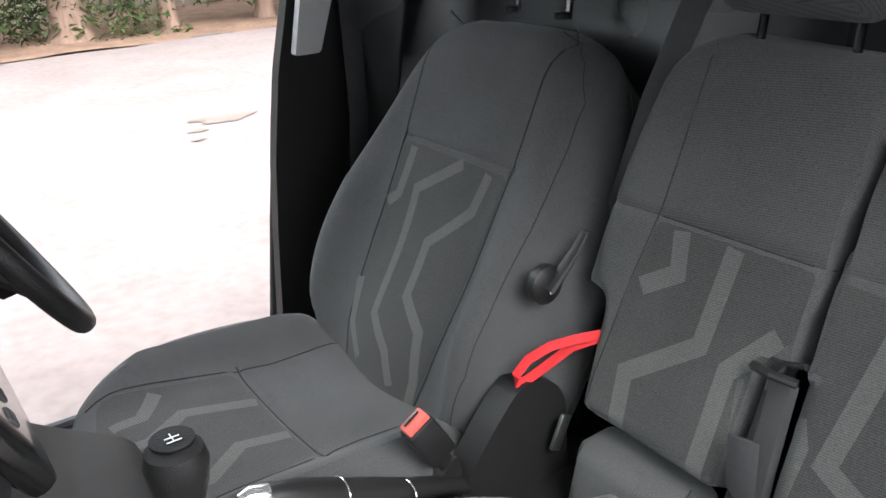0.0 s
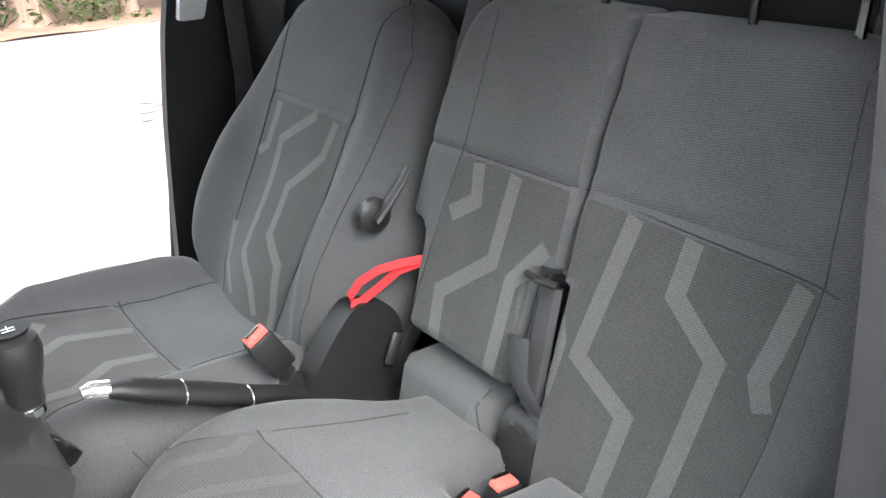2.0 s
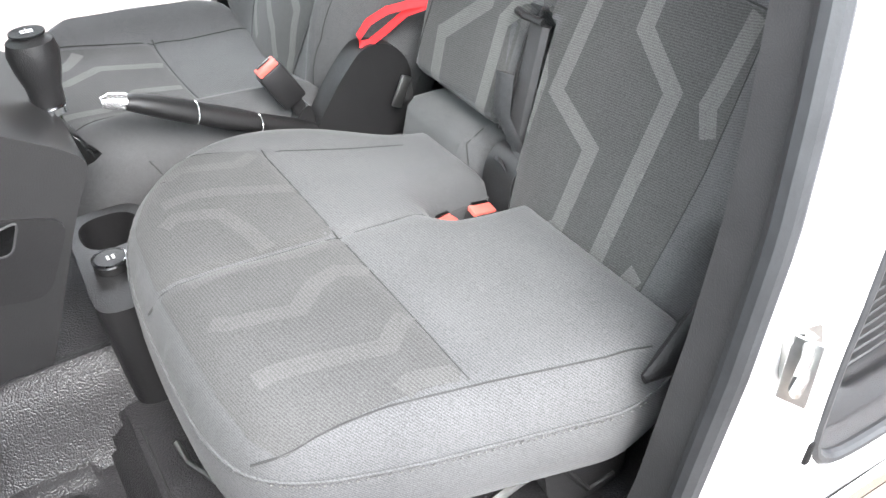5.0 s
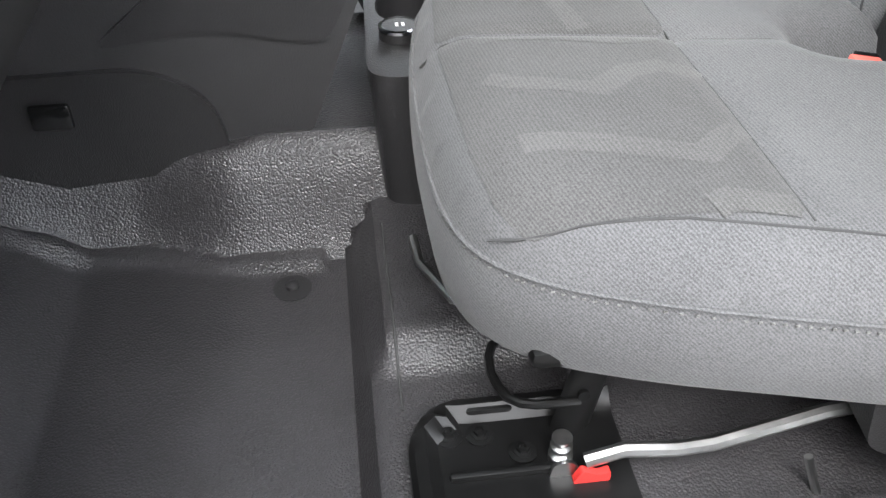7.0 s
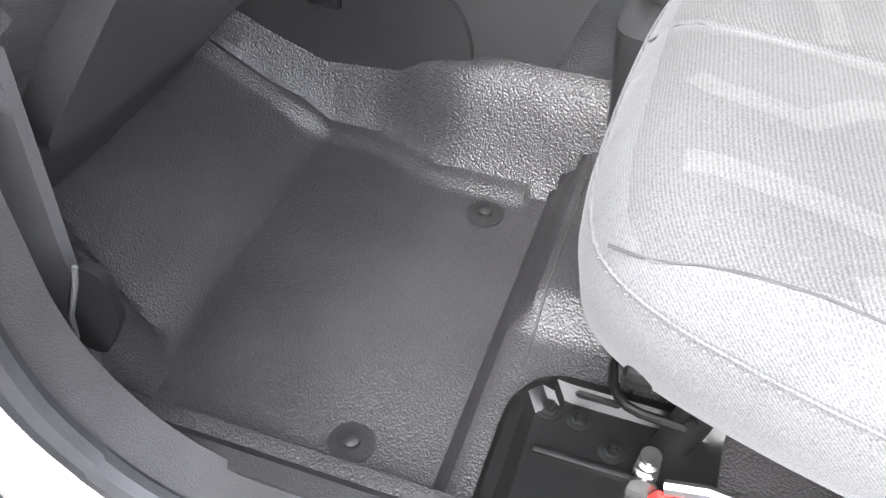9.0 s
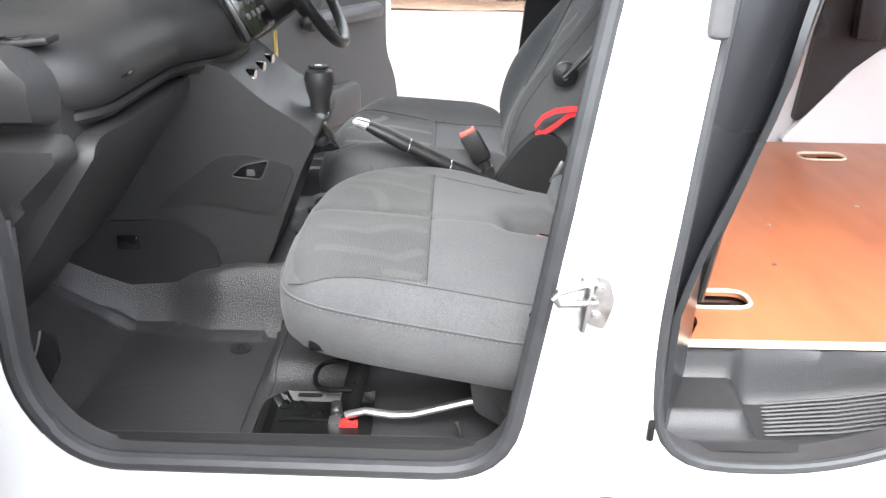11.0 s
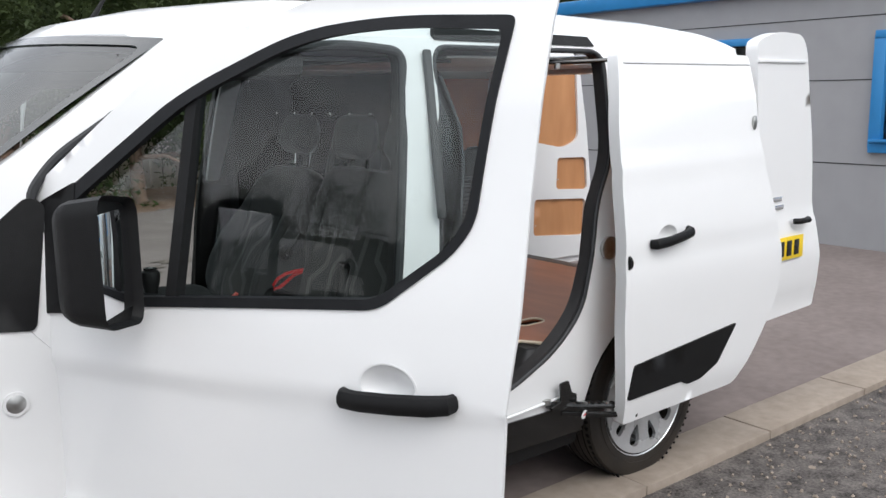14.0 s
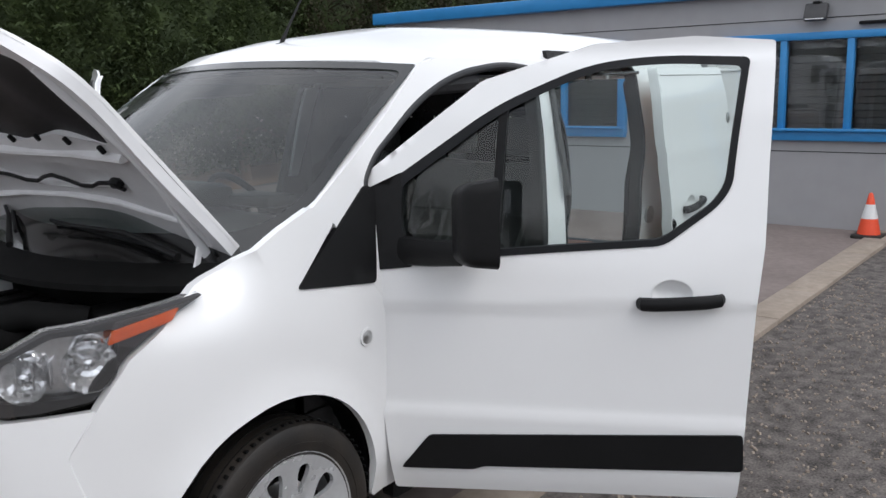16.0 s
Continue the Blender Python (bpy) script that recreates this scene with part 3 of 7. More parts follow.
def headlamp(side):
    out = rounded([(-1.0, 1.158), (-1.20, 1.13), (-1.37, 1.11), (-1.46, 1.05), (-1.51, .97), (-1.515, .895), (-1.40, .905), (-1.30, .925), (-1.215, 1.03), (-1.08, 1.125)], .012, 3)

    def fn(x, z, d):
        return Vector((x + d * .35, side * (half_width(z) * nose(x) + .004 - d), z))
    inner = rounded([(-1.225, 1.105), (-1.36, 1.098), (-1.452, 1.042), (-1.504, .935), (-1.32, .938), (-1.235, 1.035)], .02, 3)
    ob = part("headlight", sheet(out, lambda x, z, d: fn(x, z, d + .062), .02, (), .05), LAMP, van, "clear headlight with orange indicator")
    # Grey bezel: the lens's reflection over a darker surround is put into its colour.
    part("headlight_bezel", sheet(out, lambda x, z, d: fn(x, z, d + .016), .03, (inner,), .04), GREYTRIM, ob)
    part("indicator", sheet(rounded([(-1.075, 1.137), (-1.24, 1.10), (-1.255, 1.065), (-1.10, 1.105)], .008), lambda x, z, d: fn(x, z, d + .010), .012, (), .04), AMBER, ob, "amber indicator lens")
    for k, (x, z, r) in enumerate(((-1.30, 1.018, .070), (-1.425, .992, .060))):
        c = lathe([(r, 0), (r * .97, .008), (r * .85, .026), (r * .55, .042), (.016, .05), (.014, .022), (.004, .018)], 14, axis="Y", caps=False)
        c.transform(Matrix.Translation(fn(x, z, .012)) @ Matrix.Rotation(radians(180 if side > 0 else 0) + side * -radians(-38 if k else -28), 4, "Z"))
        part("reflector", c, LAMP, ob, "faceted bright reflector", soft=8)
    for k in range(4):
        part("reflector_facet", box(.05, .006, .075, fn(-1.33 - .035 * k, 1.0, .05), .01, rot=(0, 0, side * -(35 + 14 * k))), LAMP, ob)
    lens = part("lens", sheet(out, fn, .0, (), .05), LENS, ob)
    lens.visible_shadow = False


headlamp(-1)
headlamp(1)


# the raised bonnet, with its pressed underside and black lining
def bonnet():
    hinge = Matrix.Translation((-.725, 0, 1.195)) @ Matrix.Rotation(radians(-131), 4, "Y")
    # local x runs from the hinge to the front edge, z to the outer side
    out = rounded([(0, -.74), (.30, -.735), (.78, -.715), (.93, -.62), (1.0, -.30), (1.02, 0), (1.0, .30), (.93, .62), (.78, .715), (.30, .735), (0, .74), (-.12, .3), (-.14, 0), (-.12, -.3)], .06, 4)

    def crown(x, y, d):
        return Vector((x, y, -(.05 * (1 - (y / .75) ** 2) - .08 * max(0, (x - .6) / .4) ** 2) + d))
    top = sheet(out, lambda x, y, d: crown(x, y, d), .012, (), .08)
    top.transform(hinge)
    ob = part("bonnet", top, WHITE, van, "white bonnet propped wide open")
    ring = [rounded([(.50, -.60), (.56, -.625), (.70, -.60), (.82, -.60), (.88, -.45), (.90, 0), (.88, .45), (.82, .60), (.70, .60), (.56, .625), (.50, .60), (.52, .30), (.48, .06), (.48, -.06), (.52, -.30)], .03, 4),
            rounded([(.30, -.36), (.365, -.40), (.395, -.15), (.37, 0), (.395, .15), (.365, .40), (.30, .36), (.26, .10), (.26, -.10)], .03, 4)]
    fr = sheet(out, lambda x, y, d: crown(x, y, d + .012 + .008 * math.sin(9 * y) * math.sin(12 * x)), .032, ring, .035)
    fr.transform(hinge)
    part("bonnet_frame", fr, PRESSED, ob, "pressed grey-white inner frame")
    for xs, w in (([(.455, -.62), (.44, -.30), (.43, 0), (.44, .30), (.455, .62)], .026), ([(.20, -.62), (.22, -.30), (.225, 0), (.22, .30), (.20, .62)], .022), ([(.10, -.68), (.50, -.69), (.80, -.65)], .020), ([(.10, .68), (.50, .69), (.80, .65)], .020)):
        rib = tube([crown(x, y, .036) for x, y in xs], w, 10, flat=.5, side=(0, 0, 1))
        rib.transform(hinge)
        part("bonnet_rib", rib, PRESSED, ob)
    pad = sheet([(x * 1.0, y * 1.0) for x, y in ring[0]], lambda x, y, d: crown(x, y, d + .018 + .010 * math.sin(14 * y) * math.sin(11 * x)), .012, (), .04)
    pad.transform(hinge)
    part("bonnet_lining", pad, PLASTIC, ob, "black sound lining")
    well = sheet(ring[1], lambda x, y, d: crown(x, y, d + .014), .004, (), .07)
    well.transform(hinge)
    part("bonnet_inset", well, PRESSED, ob)
    for i in range(7):
        clip = box(.028, .016, .014, crown(.485 + .02 * abs(math.sin(i * 2.2)), -.54 + .18 * i, .050), .004)
        clip.transform(hinge)
        part("lining_clip", clip, PLASTIC, ob)
    hose = tube([crown(.31 + .02 * math.sin(i * 1.3), -.45 + .07 * i, .055) for i in range(14)], .007, 8)
    hose.transform(hinge)
    part("washer_hose", hose, PLASTIC, ob)
    for y in (-.42, .42):
        jet = box(.03, .05, .03, crown(.33, y, .05), .008)
        jet.transform(hinge)
        part("washer_jet", jet, PLASTIC, ob)
    for y in (-.66, .66):
        part("hinge_arm", tube([(-.80, y, 1.13), (-.815, y, 1.20), (-.855, y, 1.27), (-.97, y, 1.44)], [.014, .016, .018, .012], 8, flat=.45, side=(1, 0, 0)), PRESSED, ob)
        part("hinge_strut", tube([(-.885, y, 1.13), (-.86, y, 1.20), (-.845, y, 1.26)], .012, 8, flat=.5, side=(1, 0, 0)), PRESSED, ob)


bonnet()


# engine bay
def engine_bay():
    part("engine_bay_tray", box(.55, 1.30, .03, (-1.06, 0, .70), .01), BAY, van)
    part("bay_wall", box(.03, 1.40, .45, (-.80, 0, .92), .01), BAY, van)
    for s in (-1, 1):
        part("inner_wing", sheet([(-1.35, .6), (-.72, .6), (-.72, 1.12), (-1.0, 1.08), (-1.30, .95)], lambda x, z, d: Vector((x, s * (.70 * nose(x) - d), z)), .02, (), .1), BAY, van)
    eng = part("engine_cover", box(.36, .52, .10, (-1.12, .02, .98), .035), BAY, van, "black plastic engine cover")
    for i in range(4):
        part("cover_rib", box(.26, .02, .012, (-1.12, -.16 + .11 * i, 1.034), .004), BAY, eng)
    part("battery_box", box(.20, .26, .20, (-.95, -.42, .95), .02), BAY, van)
    part("air_filter_box", box(.28, .26, .16, (-1.12, -.40, .90), .04), BAY, van)
    part("coolant_bottle", box(.16, .18, .16, (-.98, .48, .97), .04), PALE, van)
    part("washer_cap", lathe([(.035, 0), (.035, .02), (.02, .03)], 16, at=(-1.28, -.52, .97)), BAY, van)
    part("air_hose", tube([(-1.05, -.36, 1.02), (-1.18, -.25, 1.05), (-1.30, -.12, 1.02), (-1.33, .10, .98)], .045, 12), BAY, van)
    part("slam_panel", box(.08, 1.15, .06, (-1.40, 0, .97), .02), BAY, van)
    part("scuttle_panel", sheet([(-1, 0), (1, 0), (1, 1), (-1, 1)], lambda s, t, d: ws_point(s * .95, .02) + Vector((-.14 + .14 * t, 0, -.05 + .05 * t - d)), .02, (), .15), BAY, van)


engine_bay()


# wheels
def wheel(cx, cy, name):
    w = new(name)
    w.parent = van
    s = 1 if cy > 0 else -1
    w.location, w.scale = (cx, cy, WHEEL_R + .008), (1.07, .8 if cy > .8 else 1, 1.07)
    tagged(w, "black tyre on a silver multi-spoke wheel")
    tyre = lathe([(.205, -.085), (.25, -.098), (.295, -.10), (.315, -.09), (.325, -.07), (.327, 0), (.325, .07), (.315, .09), (.295, .10), (.25, .098), (.205, .085)], 64, axis="Y", closed=True)
    t = part("tyre", tyre, TYRE, w)
    for k in range(4):
        y = -.054 + .036 * k
        part("tread_groove", lathe([(.3262, y - .003), (.3285, y - .001), (.3285, y + .001), (.3262, y + .003)], 64, axis="Y", closed=True), BAY, t)
    part("sidewall_ring", lathe([(.262, s * .0985), (.262, s * .101), (.266, s * .101), (.266, s * .0985)], 64, axis="Y", closed=True), TYRE, t)
    rim = part("rim", lathe([(.212, -.08), (.218, -.086), (.205, -.06), (.19, 0), (.205, .06), (.218, .086), (.212, .088), (.20, .075), (.18, 0), (.20, -.075)], 48, axis="Y", closed=True), ALLOY, w)
    rim.scale = (1.09, 1.13, 1.09)
    part("brake_disc", lathe([(.14, -.01), (.14, .01)], 40, axis="Y", at=(0, s * .02, 0)), STEEL, w)
    part("wheel_back", lathe([(.19, -.005), (.19, .005)], 40, axis="Y", at=(0, -s * .01, 0)), GLOSSBLACK, w)
    part("hub_cap", lathe([(.045, 0), (.045, .012), (.03, .02), (.0, .022)], 24, axis="Y"), ALLOY, rim).matrix_local = Matrix.Translation((0, s * .066, 0)) @ Matrix.Rotation(0 if s > 0 else math.pi, 4, "Z")
    holes = []
    for i in range(10):
        a, wd = 2 * math.pi * i / 10, (.17 if i % 2 else .12)
        pts = [(.105, -.05), (.15, -wd), (.178, -wd * .9), (.186, 0), (.178, wd * .9), (.15, wd), (.105, .05)]
        holes.append(rounded([(r * math.cos(a + q), r * math.sin(a + q)) for r, q in pts], .012, 3))
    ring = [(.208 * math.cos(2 * math.pi * i / 60), .208 * math.sin(2 * math.pi * i / 60)) for i in range(60)]

    def face(x, z, d):
        r, a = math.hypot(x, z), math.atan2(z, x)
        ridge = .010 * abs(math.cos(5 * a)) ** 3 * min(1, r / .1) * max(0, 1 - r / .22)
        return Vector((x, s * (.070 + .016 * (r / .208) ** 2 - .010 * math.exp(-(r / .06) ** 2) + ridge - d), z))
    part("wheel_trim", sheet(ring, face, .014, holes, .016), ALLOY, rim, "silver wheel face with ten openings")
    for i in range(5):
        a = 2 * math.pi * i / 5 + .3
        part("wheel_nut", lathe([(.011, 0), (.011, .010), (.005, .013)], 6, axis="Y"), STEEL, rim).matrix_local = Matrix.Translation((.062 * math.cos(a), s * .068, .062 * math.sin(a))) @ Matrix.Rotation(0 if s > 0 else math.pi, 4, "Z")
    b = bmesh.new()
    for i in range(72):
        bar = box(.006, .045, .010, (.3212, s * .066, 0), .0, rot=(0, 0, 18))
        bar.transform(Matrix.Rotation(2 * math.pi * i / 72, 4, "Y"))
        join(b, bar)
    part("tread_pattern", b, BAY, t)
    for i in range(5):
        a = 2 * math.pi * (i + .5) / 5
        part("wheel_nut", lathe([(.009, 0), (.009, .012), (.006, .015)], 8, axis="Y", at=(.072 * math.cos(a), s * .062, .072 * math.sin(a))), STEEL, rim)


for cx in (FRONT_AXLE, REAR_AXLE):
    for cy in (-.79, .79 if cx < 0 else .835):
        wheel(cx, cy, "wheel")

# sills, rear quarter, chassis
for s in (-1, 1):
    part("sill_cover", sheet(rounded([(-.24, .24), (1.60, .24), (1.62, .40), (-.24, .36)], .02, 3), lambda x, z, d: Vector((x, s * (.845 + .10 * max(0, (z - .26)) - d), z)), .05, (), .08), PLASTIC, van, "black plastic lower sill")
    b = bmesh.new()
    liner = arc(REAR_AXLE, .36, .38, 0, 180, 18)
    rows = [[b.verts.new((x, s * y, z)) for x, z in liner] for y in (.87, .785)]
    for j in range(18):
        b.faces.new((rows[0][j], rows[0][j + 1], rows[1][j + 1], rows[1][j]))
    b.normal_update()
    bmesh.ops.solidify(b, geom=b.faces[:], thickness=0.01)
    part("rear_arch_liner", b, PLASTIC, van)
part("lower_side_trim", sheet(rounded([(.58, .385), (.815, .37), (.815, .485), (.66, .47), (.60, .44)], .012, 3), lambda x, z, d: Vector((x, -(half_width(z) + .012 - d), z)), .02, (), .06), PLASTIC, van, "black lower trim block")
part("slide_rail", sheet([(.825, .315), (1.62, .29), (1.62, .425), (.825, .445)], lambda x, z, d: Vector((x, -(half_width(z) + .006 - d), z)), .02, (), .08), GLOSSBLACK, van)
part("sill_fold", tube([(.86, -.908, .455), (1.2, -.908, .465), (1.5, -.905, .48)], .006, 8), WHITE, van)
part("underbody", box(3.9, 1.45, .10, (.65, 0, .30), .03), GLOSSBLACK, van)
part("rear_bumper", box(.16, 1.66, .26, (2.80, 0, .50), .05), PLASTIC, van)
part("rear_header", box(.06, 1.44, .10, (2.70, 0, 1.76), .02), WHITE, van)
for s in (-1, 1):
    part("rear_pillar", sheet(rounded([(2.58, .55), (2.80, .55), (2.79, 1.1), (2.72, 1.74), (2.52, 1.74), (2.58, 1.1)], .02, 3), lambda x, z, d: Vector((x, s * (half_width(z) - .06 - d), z)), .09, (), .08), WHITE, van)
    part("rear_door_seal", tube([(2.79, s * (half_width(z) - .14), z) for z in (.62, .9, 1.2, 1.5, 1.7)], .014, 8), RUBBER, van)


# ---- doors ----
DOOR = [(-.305, .985), (-.255, .325), (.878, .37), (.892, .65), (.910, 1.02), (.930, 1.2), (.938, 1.45), (.957, 1.81), (.72, 1.83), (.41, 1.815), (.06, 1.71), (-.31, 1.43), (-.355, 1.33), (-.38, 1.09)]
DOOR_GLASS = rounded([(-.24, 1.395), (.11, 1.635), (.40, 1.755), (.62, 1.775), (.882, 1.762), (.850, 1.55), (.832, 1.375), (.79, 1.315), (.633, 1.196), (.34, 1.175), (-.24, 1.13)], [.02, .1, .1, .1, .02, .1, .05, .04, .035, .1, .02], 5)


def front_door(side, label, angle, detail):
    """A front door swung open about its hinge, outer skin, glass, lining and mirror."""
    pivot = new("driver_door" if side > 0 else "passenger_door")
    pivot.parent = van
    tagged(pivot, label)
    pivot.matrix_local = Matrix.Translation((HINGE[0], side * HINGE[1], 0)) @ Matrix.Rotation(radians(side * angle), 4, "Z") @ Matrix.Translation((-HINGE[0], -side * HINGE[1], 0))

    def skin(x, z, d):
        zc = .985 + .03 * x
        k = lambda a: max(0.0, min(1.0, a)) ** 2 * (3 - 2 * max(0.0, min(1.0, a)))
        crease = -.008 * k((zc + .012 - z) / .022) * k((z - .62) / .25) + .010 * k((.655 - z) / .03) * k((z - .30) / .1)
        return Vector((x, side * (half_width(min(z, 1.79)) - .002 + crease - d), z))
    scoop = [(.660 + .062 * math.cos(a * math.pi / 14), 1.047 + .046 * math.sin(a * math.pi / 14)) for a in range(28)]
    part("door_skin", sheet(rounded(DOOR, .012, 3), skin, .010, (DOOR_GLASS, scoop), .022), WHITE, pivot)
    rim_in = rounded([(-.20, 1.38), (.125, 1.61), (.41, 1.732), (.62, 1.75), (.858, 1.736), (.831, 1.55), (.812, 1.384), (.776, 1.328), (.625, 1.217), (.34, 1.197), (-.20, 1.155)], [.02, .1, .1, .1, .02, .1, .05, .04, .035, .1, .02], 5)
    part("window_frame", sheet(DOOR_GLASS, lambda x, z, d: skin(x, z, d - .004), .022, (rim_in,), .04), RUBBER, pivot, "black window surround")
    pane = part("window_glass", sheet(DOOR_GLASS, lambda x, z, d: skin(x, z, d + .012 + .05 * max(0, 1.76 - z)), .0, (), .06), GLASS, pivot, "clear side window glass")
    pane.visible_shadow = False
    part("window_divider", sheet([(.085, 1.17), (.115, 1.17), (.145, 1.62), (.115, 1.60)], lambda x, z, d: skin(x, z, d + .004), .03, (), .05), PLASTIC, pivot)
    part("mirror_sail", sheet(rounded([(-.31, 1.375), (-.345, 1.32), (-.365, 1.10), (-.16, 1.12), (-.20, 1.25), (-.20, 1.425)], .01, 3), lambda x, z, d: skin(x, z, d - .006), .03, (), .05), PLASTIC, pivot, "black mirror mount")
    trim = rounded([(-.225, .415), (-.12, .545), (.885, .60), (.89, .475), (.06, .44), (.03, .425)], .015, 3)
    part("door_trim", sheet(trim, lambda x, z, d: skin(x, z, d - .008), .02, (), .06), PLASTIC, pivot, "black lower rubbing strip")
    # handle over its scooped cup
    hb = bmesh.new()
    fn = lambda x, z, o: Vector((x, side * (half_width(z) + o), z))
    tube([fn(.562, 1.018, .0), fn(.570, 1.019, .018), fn(.61, 1.021, .028), fn(.69, 1.026, .031), fn(.76, 1.031, .027), fn(.800, 1.035, .017), fn(.805, 1.035, .0)], [.019, .022, .022, .022, .022, .021, .019], 10, hb, flat=.7, side=(0, 0, 1))
    part("door_handle", hb, PLASTIC, pivot, "black pull handle")
    cup = lathe([(.066, .0005), (.066, .0025), (.061, .002), (.056, -.006), (.044, -.020), (.022, -.029), (.0, -.031)], 32, axis="Y", caps=False)
    cup.transform(Matrix.Diagonal((1.0, 1, .74, 1)))
    c = part("handle_cup", cup, WHITE, pivot)
    c.matrix_local = Matrix.Translation((.660, side * (half_width(1.047) - .004), 1.047)) @ Matrix.Rotation(0 if side > 0 else math.pi, 4, "Z")
    # mirror
    m = part("mirror", mirror_shell(side), PLASTIC, pivot, "tall black door mirror")
    glass = box(.004, .155, .215, (.0415, 0, 0), .02)
    glass.transform(Matrix.Translation((.068, side * 1.068, 1.285)) @ Matrix.Rotation(radians(-side * 22), 4, "Z"))
    part("mirror_glass", glass, SILVERED, m)
    part("mirror_foot", tube([(-.20, side * .885, 1.17), (-.10, side * .95, 1.175), (.02, side * 1.03, 1.19)], [.05, .045, .04], 12, flat=.5, side=(0, 0, 1)), PLASTIC, m)
    # inner panel, drawn in from the edges
    part("door_inner", sheet(rounded([(-.24, .36), (.865, .39), (.875, .75), (.885, 1.17), (-.30, 1.09)], .03, 3), lambda x, z, d: skin(x, z, d + .010), .05, (scoop,), .08), WHITE, pivot)
    part("frame_inner", sheet(rounded([(-.30, 1.11), (.62, 1.14), (.865, 1.38), (.90, 1.78), (.41, 1.79), (.06, 1.685), (-.29, 1.41)], .02, 3), lambda x, z, d: skin(x, z, d + .010), .02, (DOOR_GLASS,), .05), WHITE, pivot)
    card = rounded([(-.22, .42), (.80, .42), (.86, .48), (.85, .62), (.79, .74), (.80, 1.0), (.80, 1.17), (.62, 1.16), (.30, 1.13), (-.24, 1.10)], .05, 4)
    lining = part("door_lining", sheet(card, lambda x, z, d: Vector((x, side * (half_width(z) - .072 - d), z)), .025, (), .05), DASH, pivot, "charcoal plastic door lining")
    part("armrest", box(.52, .07, .07, (.45, side * .80, .93), .03), DASH, lining)
    part("door_pocket", box(.62, .08, .16, (.22, side * .81, .58), .03), DASH, lining)
    part("grab_recess", box(.16, .02, .05, (.20, side * .835, 1.02), .02), PALE if detail else PLASTIC, lining)
    part("inner_window_strip", tube([(-.22, side * .835, 1.14), (.30, side * .84, 1.17), (.64, side * .83, 1.19)], .012, 8), RUBBER, lining)
    for z in (.62, .95):
        part("door_hinge", box(.09, .03, .06, (-.27, side * .835, z), .01), WHITE, pivot)
    part("check_strap", box(.16, .018, .03, (-.24, side * .80, .80), .006), STEEL, pivot)
    return pivot


def mirror_shell(side):
    """A tall housing, rounded, flat on the glass side."""
    b = bmesh.new()
    bmesh.ops.create_cube(b, size=1, matrix=Matrix.Diagonal((.115, .19, .275, 1)))
    bmesh.ops.bevel(b, geom=[e for e in b.edges if min(v.co.x for v in e.verts) < 0], offset=.045, segments=4, profile=.6, affect="EDGES")
    bmesh.ops.bevel(b, geom=[e for e in b.edges if abs(e.verts[0].co.x - e.verts[1].co.x) > .03 and max(abs(e.verts[0].co.y), abs(e.verts[1].co.y)) > .094 and max(abs(e.verts[0].co.z), abs(e.verts[1].co.z)) > .136], offset=.045, segments=4, affect="EDGES")
    back = max(b.faces, key=lambda f: f.calc_center_median().x)
    made = bmesh.ops.inset_region(b, faces=[back], thickness=.010)
    bmesh.ops.translate(b, verts=back.verts[:], vec=(-.022, 0, 0))
    for v in b.verts:
        k = .5 - v.co.x / .115
        v.co.y *= 1 - .25 * k * k
        v.co.z *= 1 - .18 * k * k
        v.co.z += .03 * v.co.y / .2 * side
    b.transform(Matrix.Translation((.068, side * 1.068, 1.285)) @ Matrix.Rotation(radians(-side * 22), 4, "Z"))
    return b


front_door(-1, "white front passenger door standing open", 63.3, True)
front_door(1, "white driver's door standing open", 62, True)


# sliding door, run back along the body
SLIDER = rounded([(1.64, .36), (2.36, .37), (2.50, .53), (2.62, .74), (2.63, .92), (2.57, 1.12), (2.51, 1.4), (2.52, 1.76), (1.68, 1.76), (1.62, 1.53), (1.595, 1.2), (1.585, .8)], [.01, .03, .1, .06, .06, .1, .1, .02, .02, .1, .1, .1], 5)


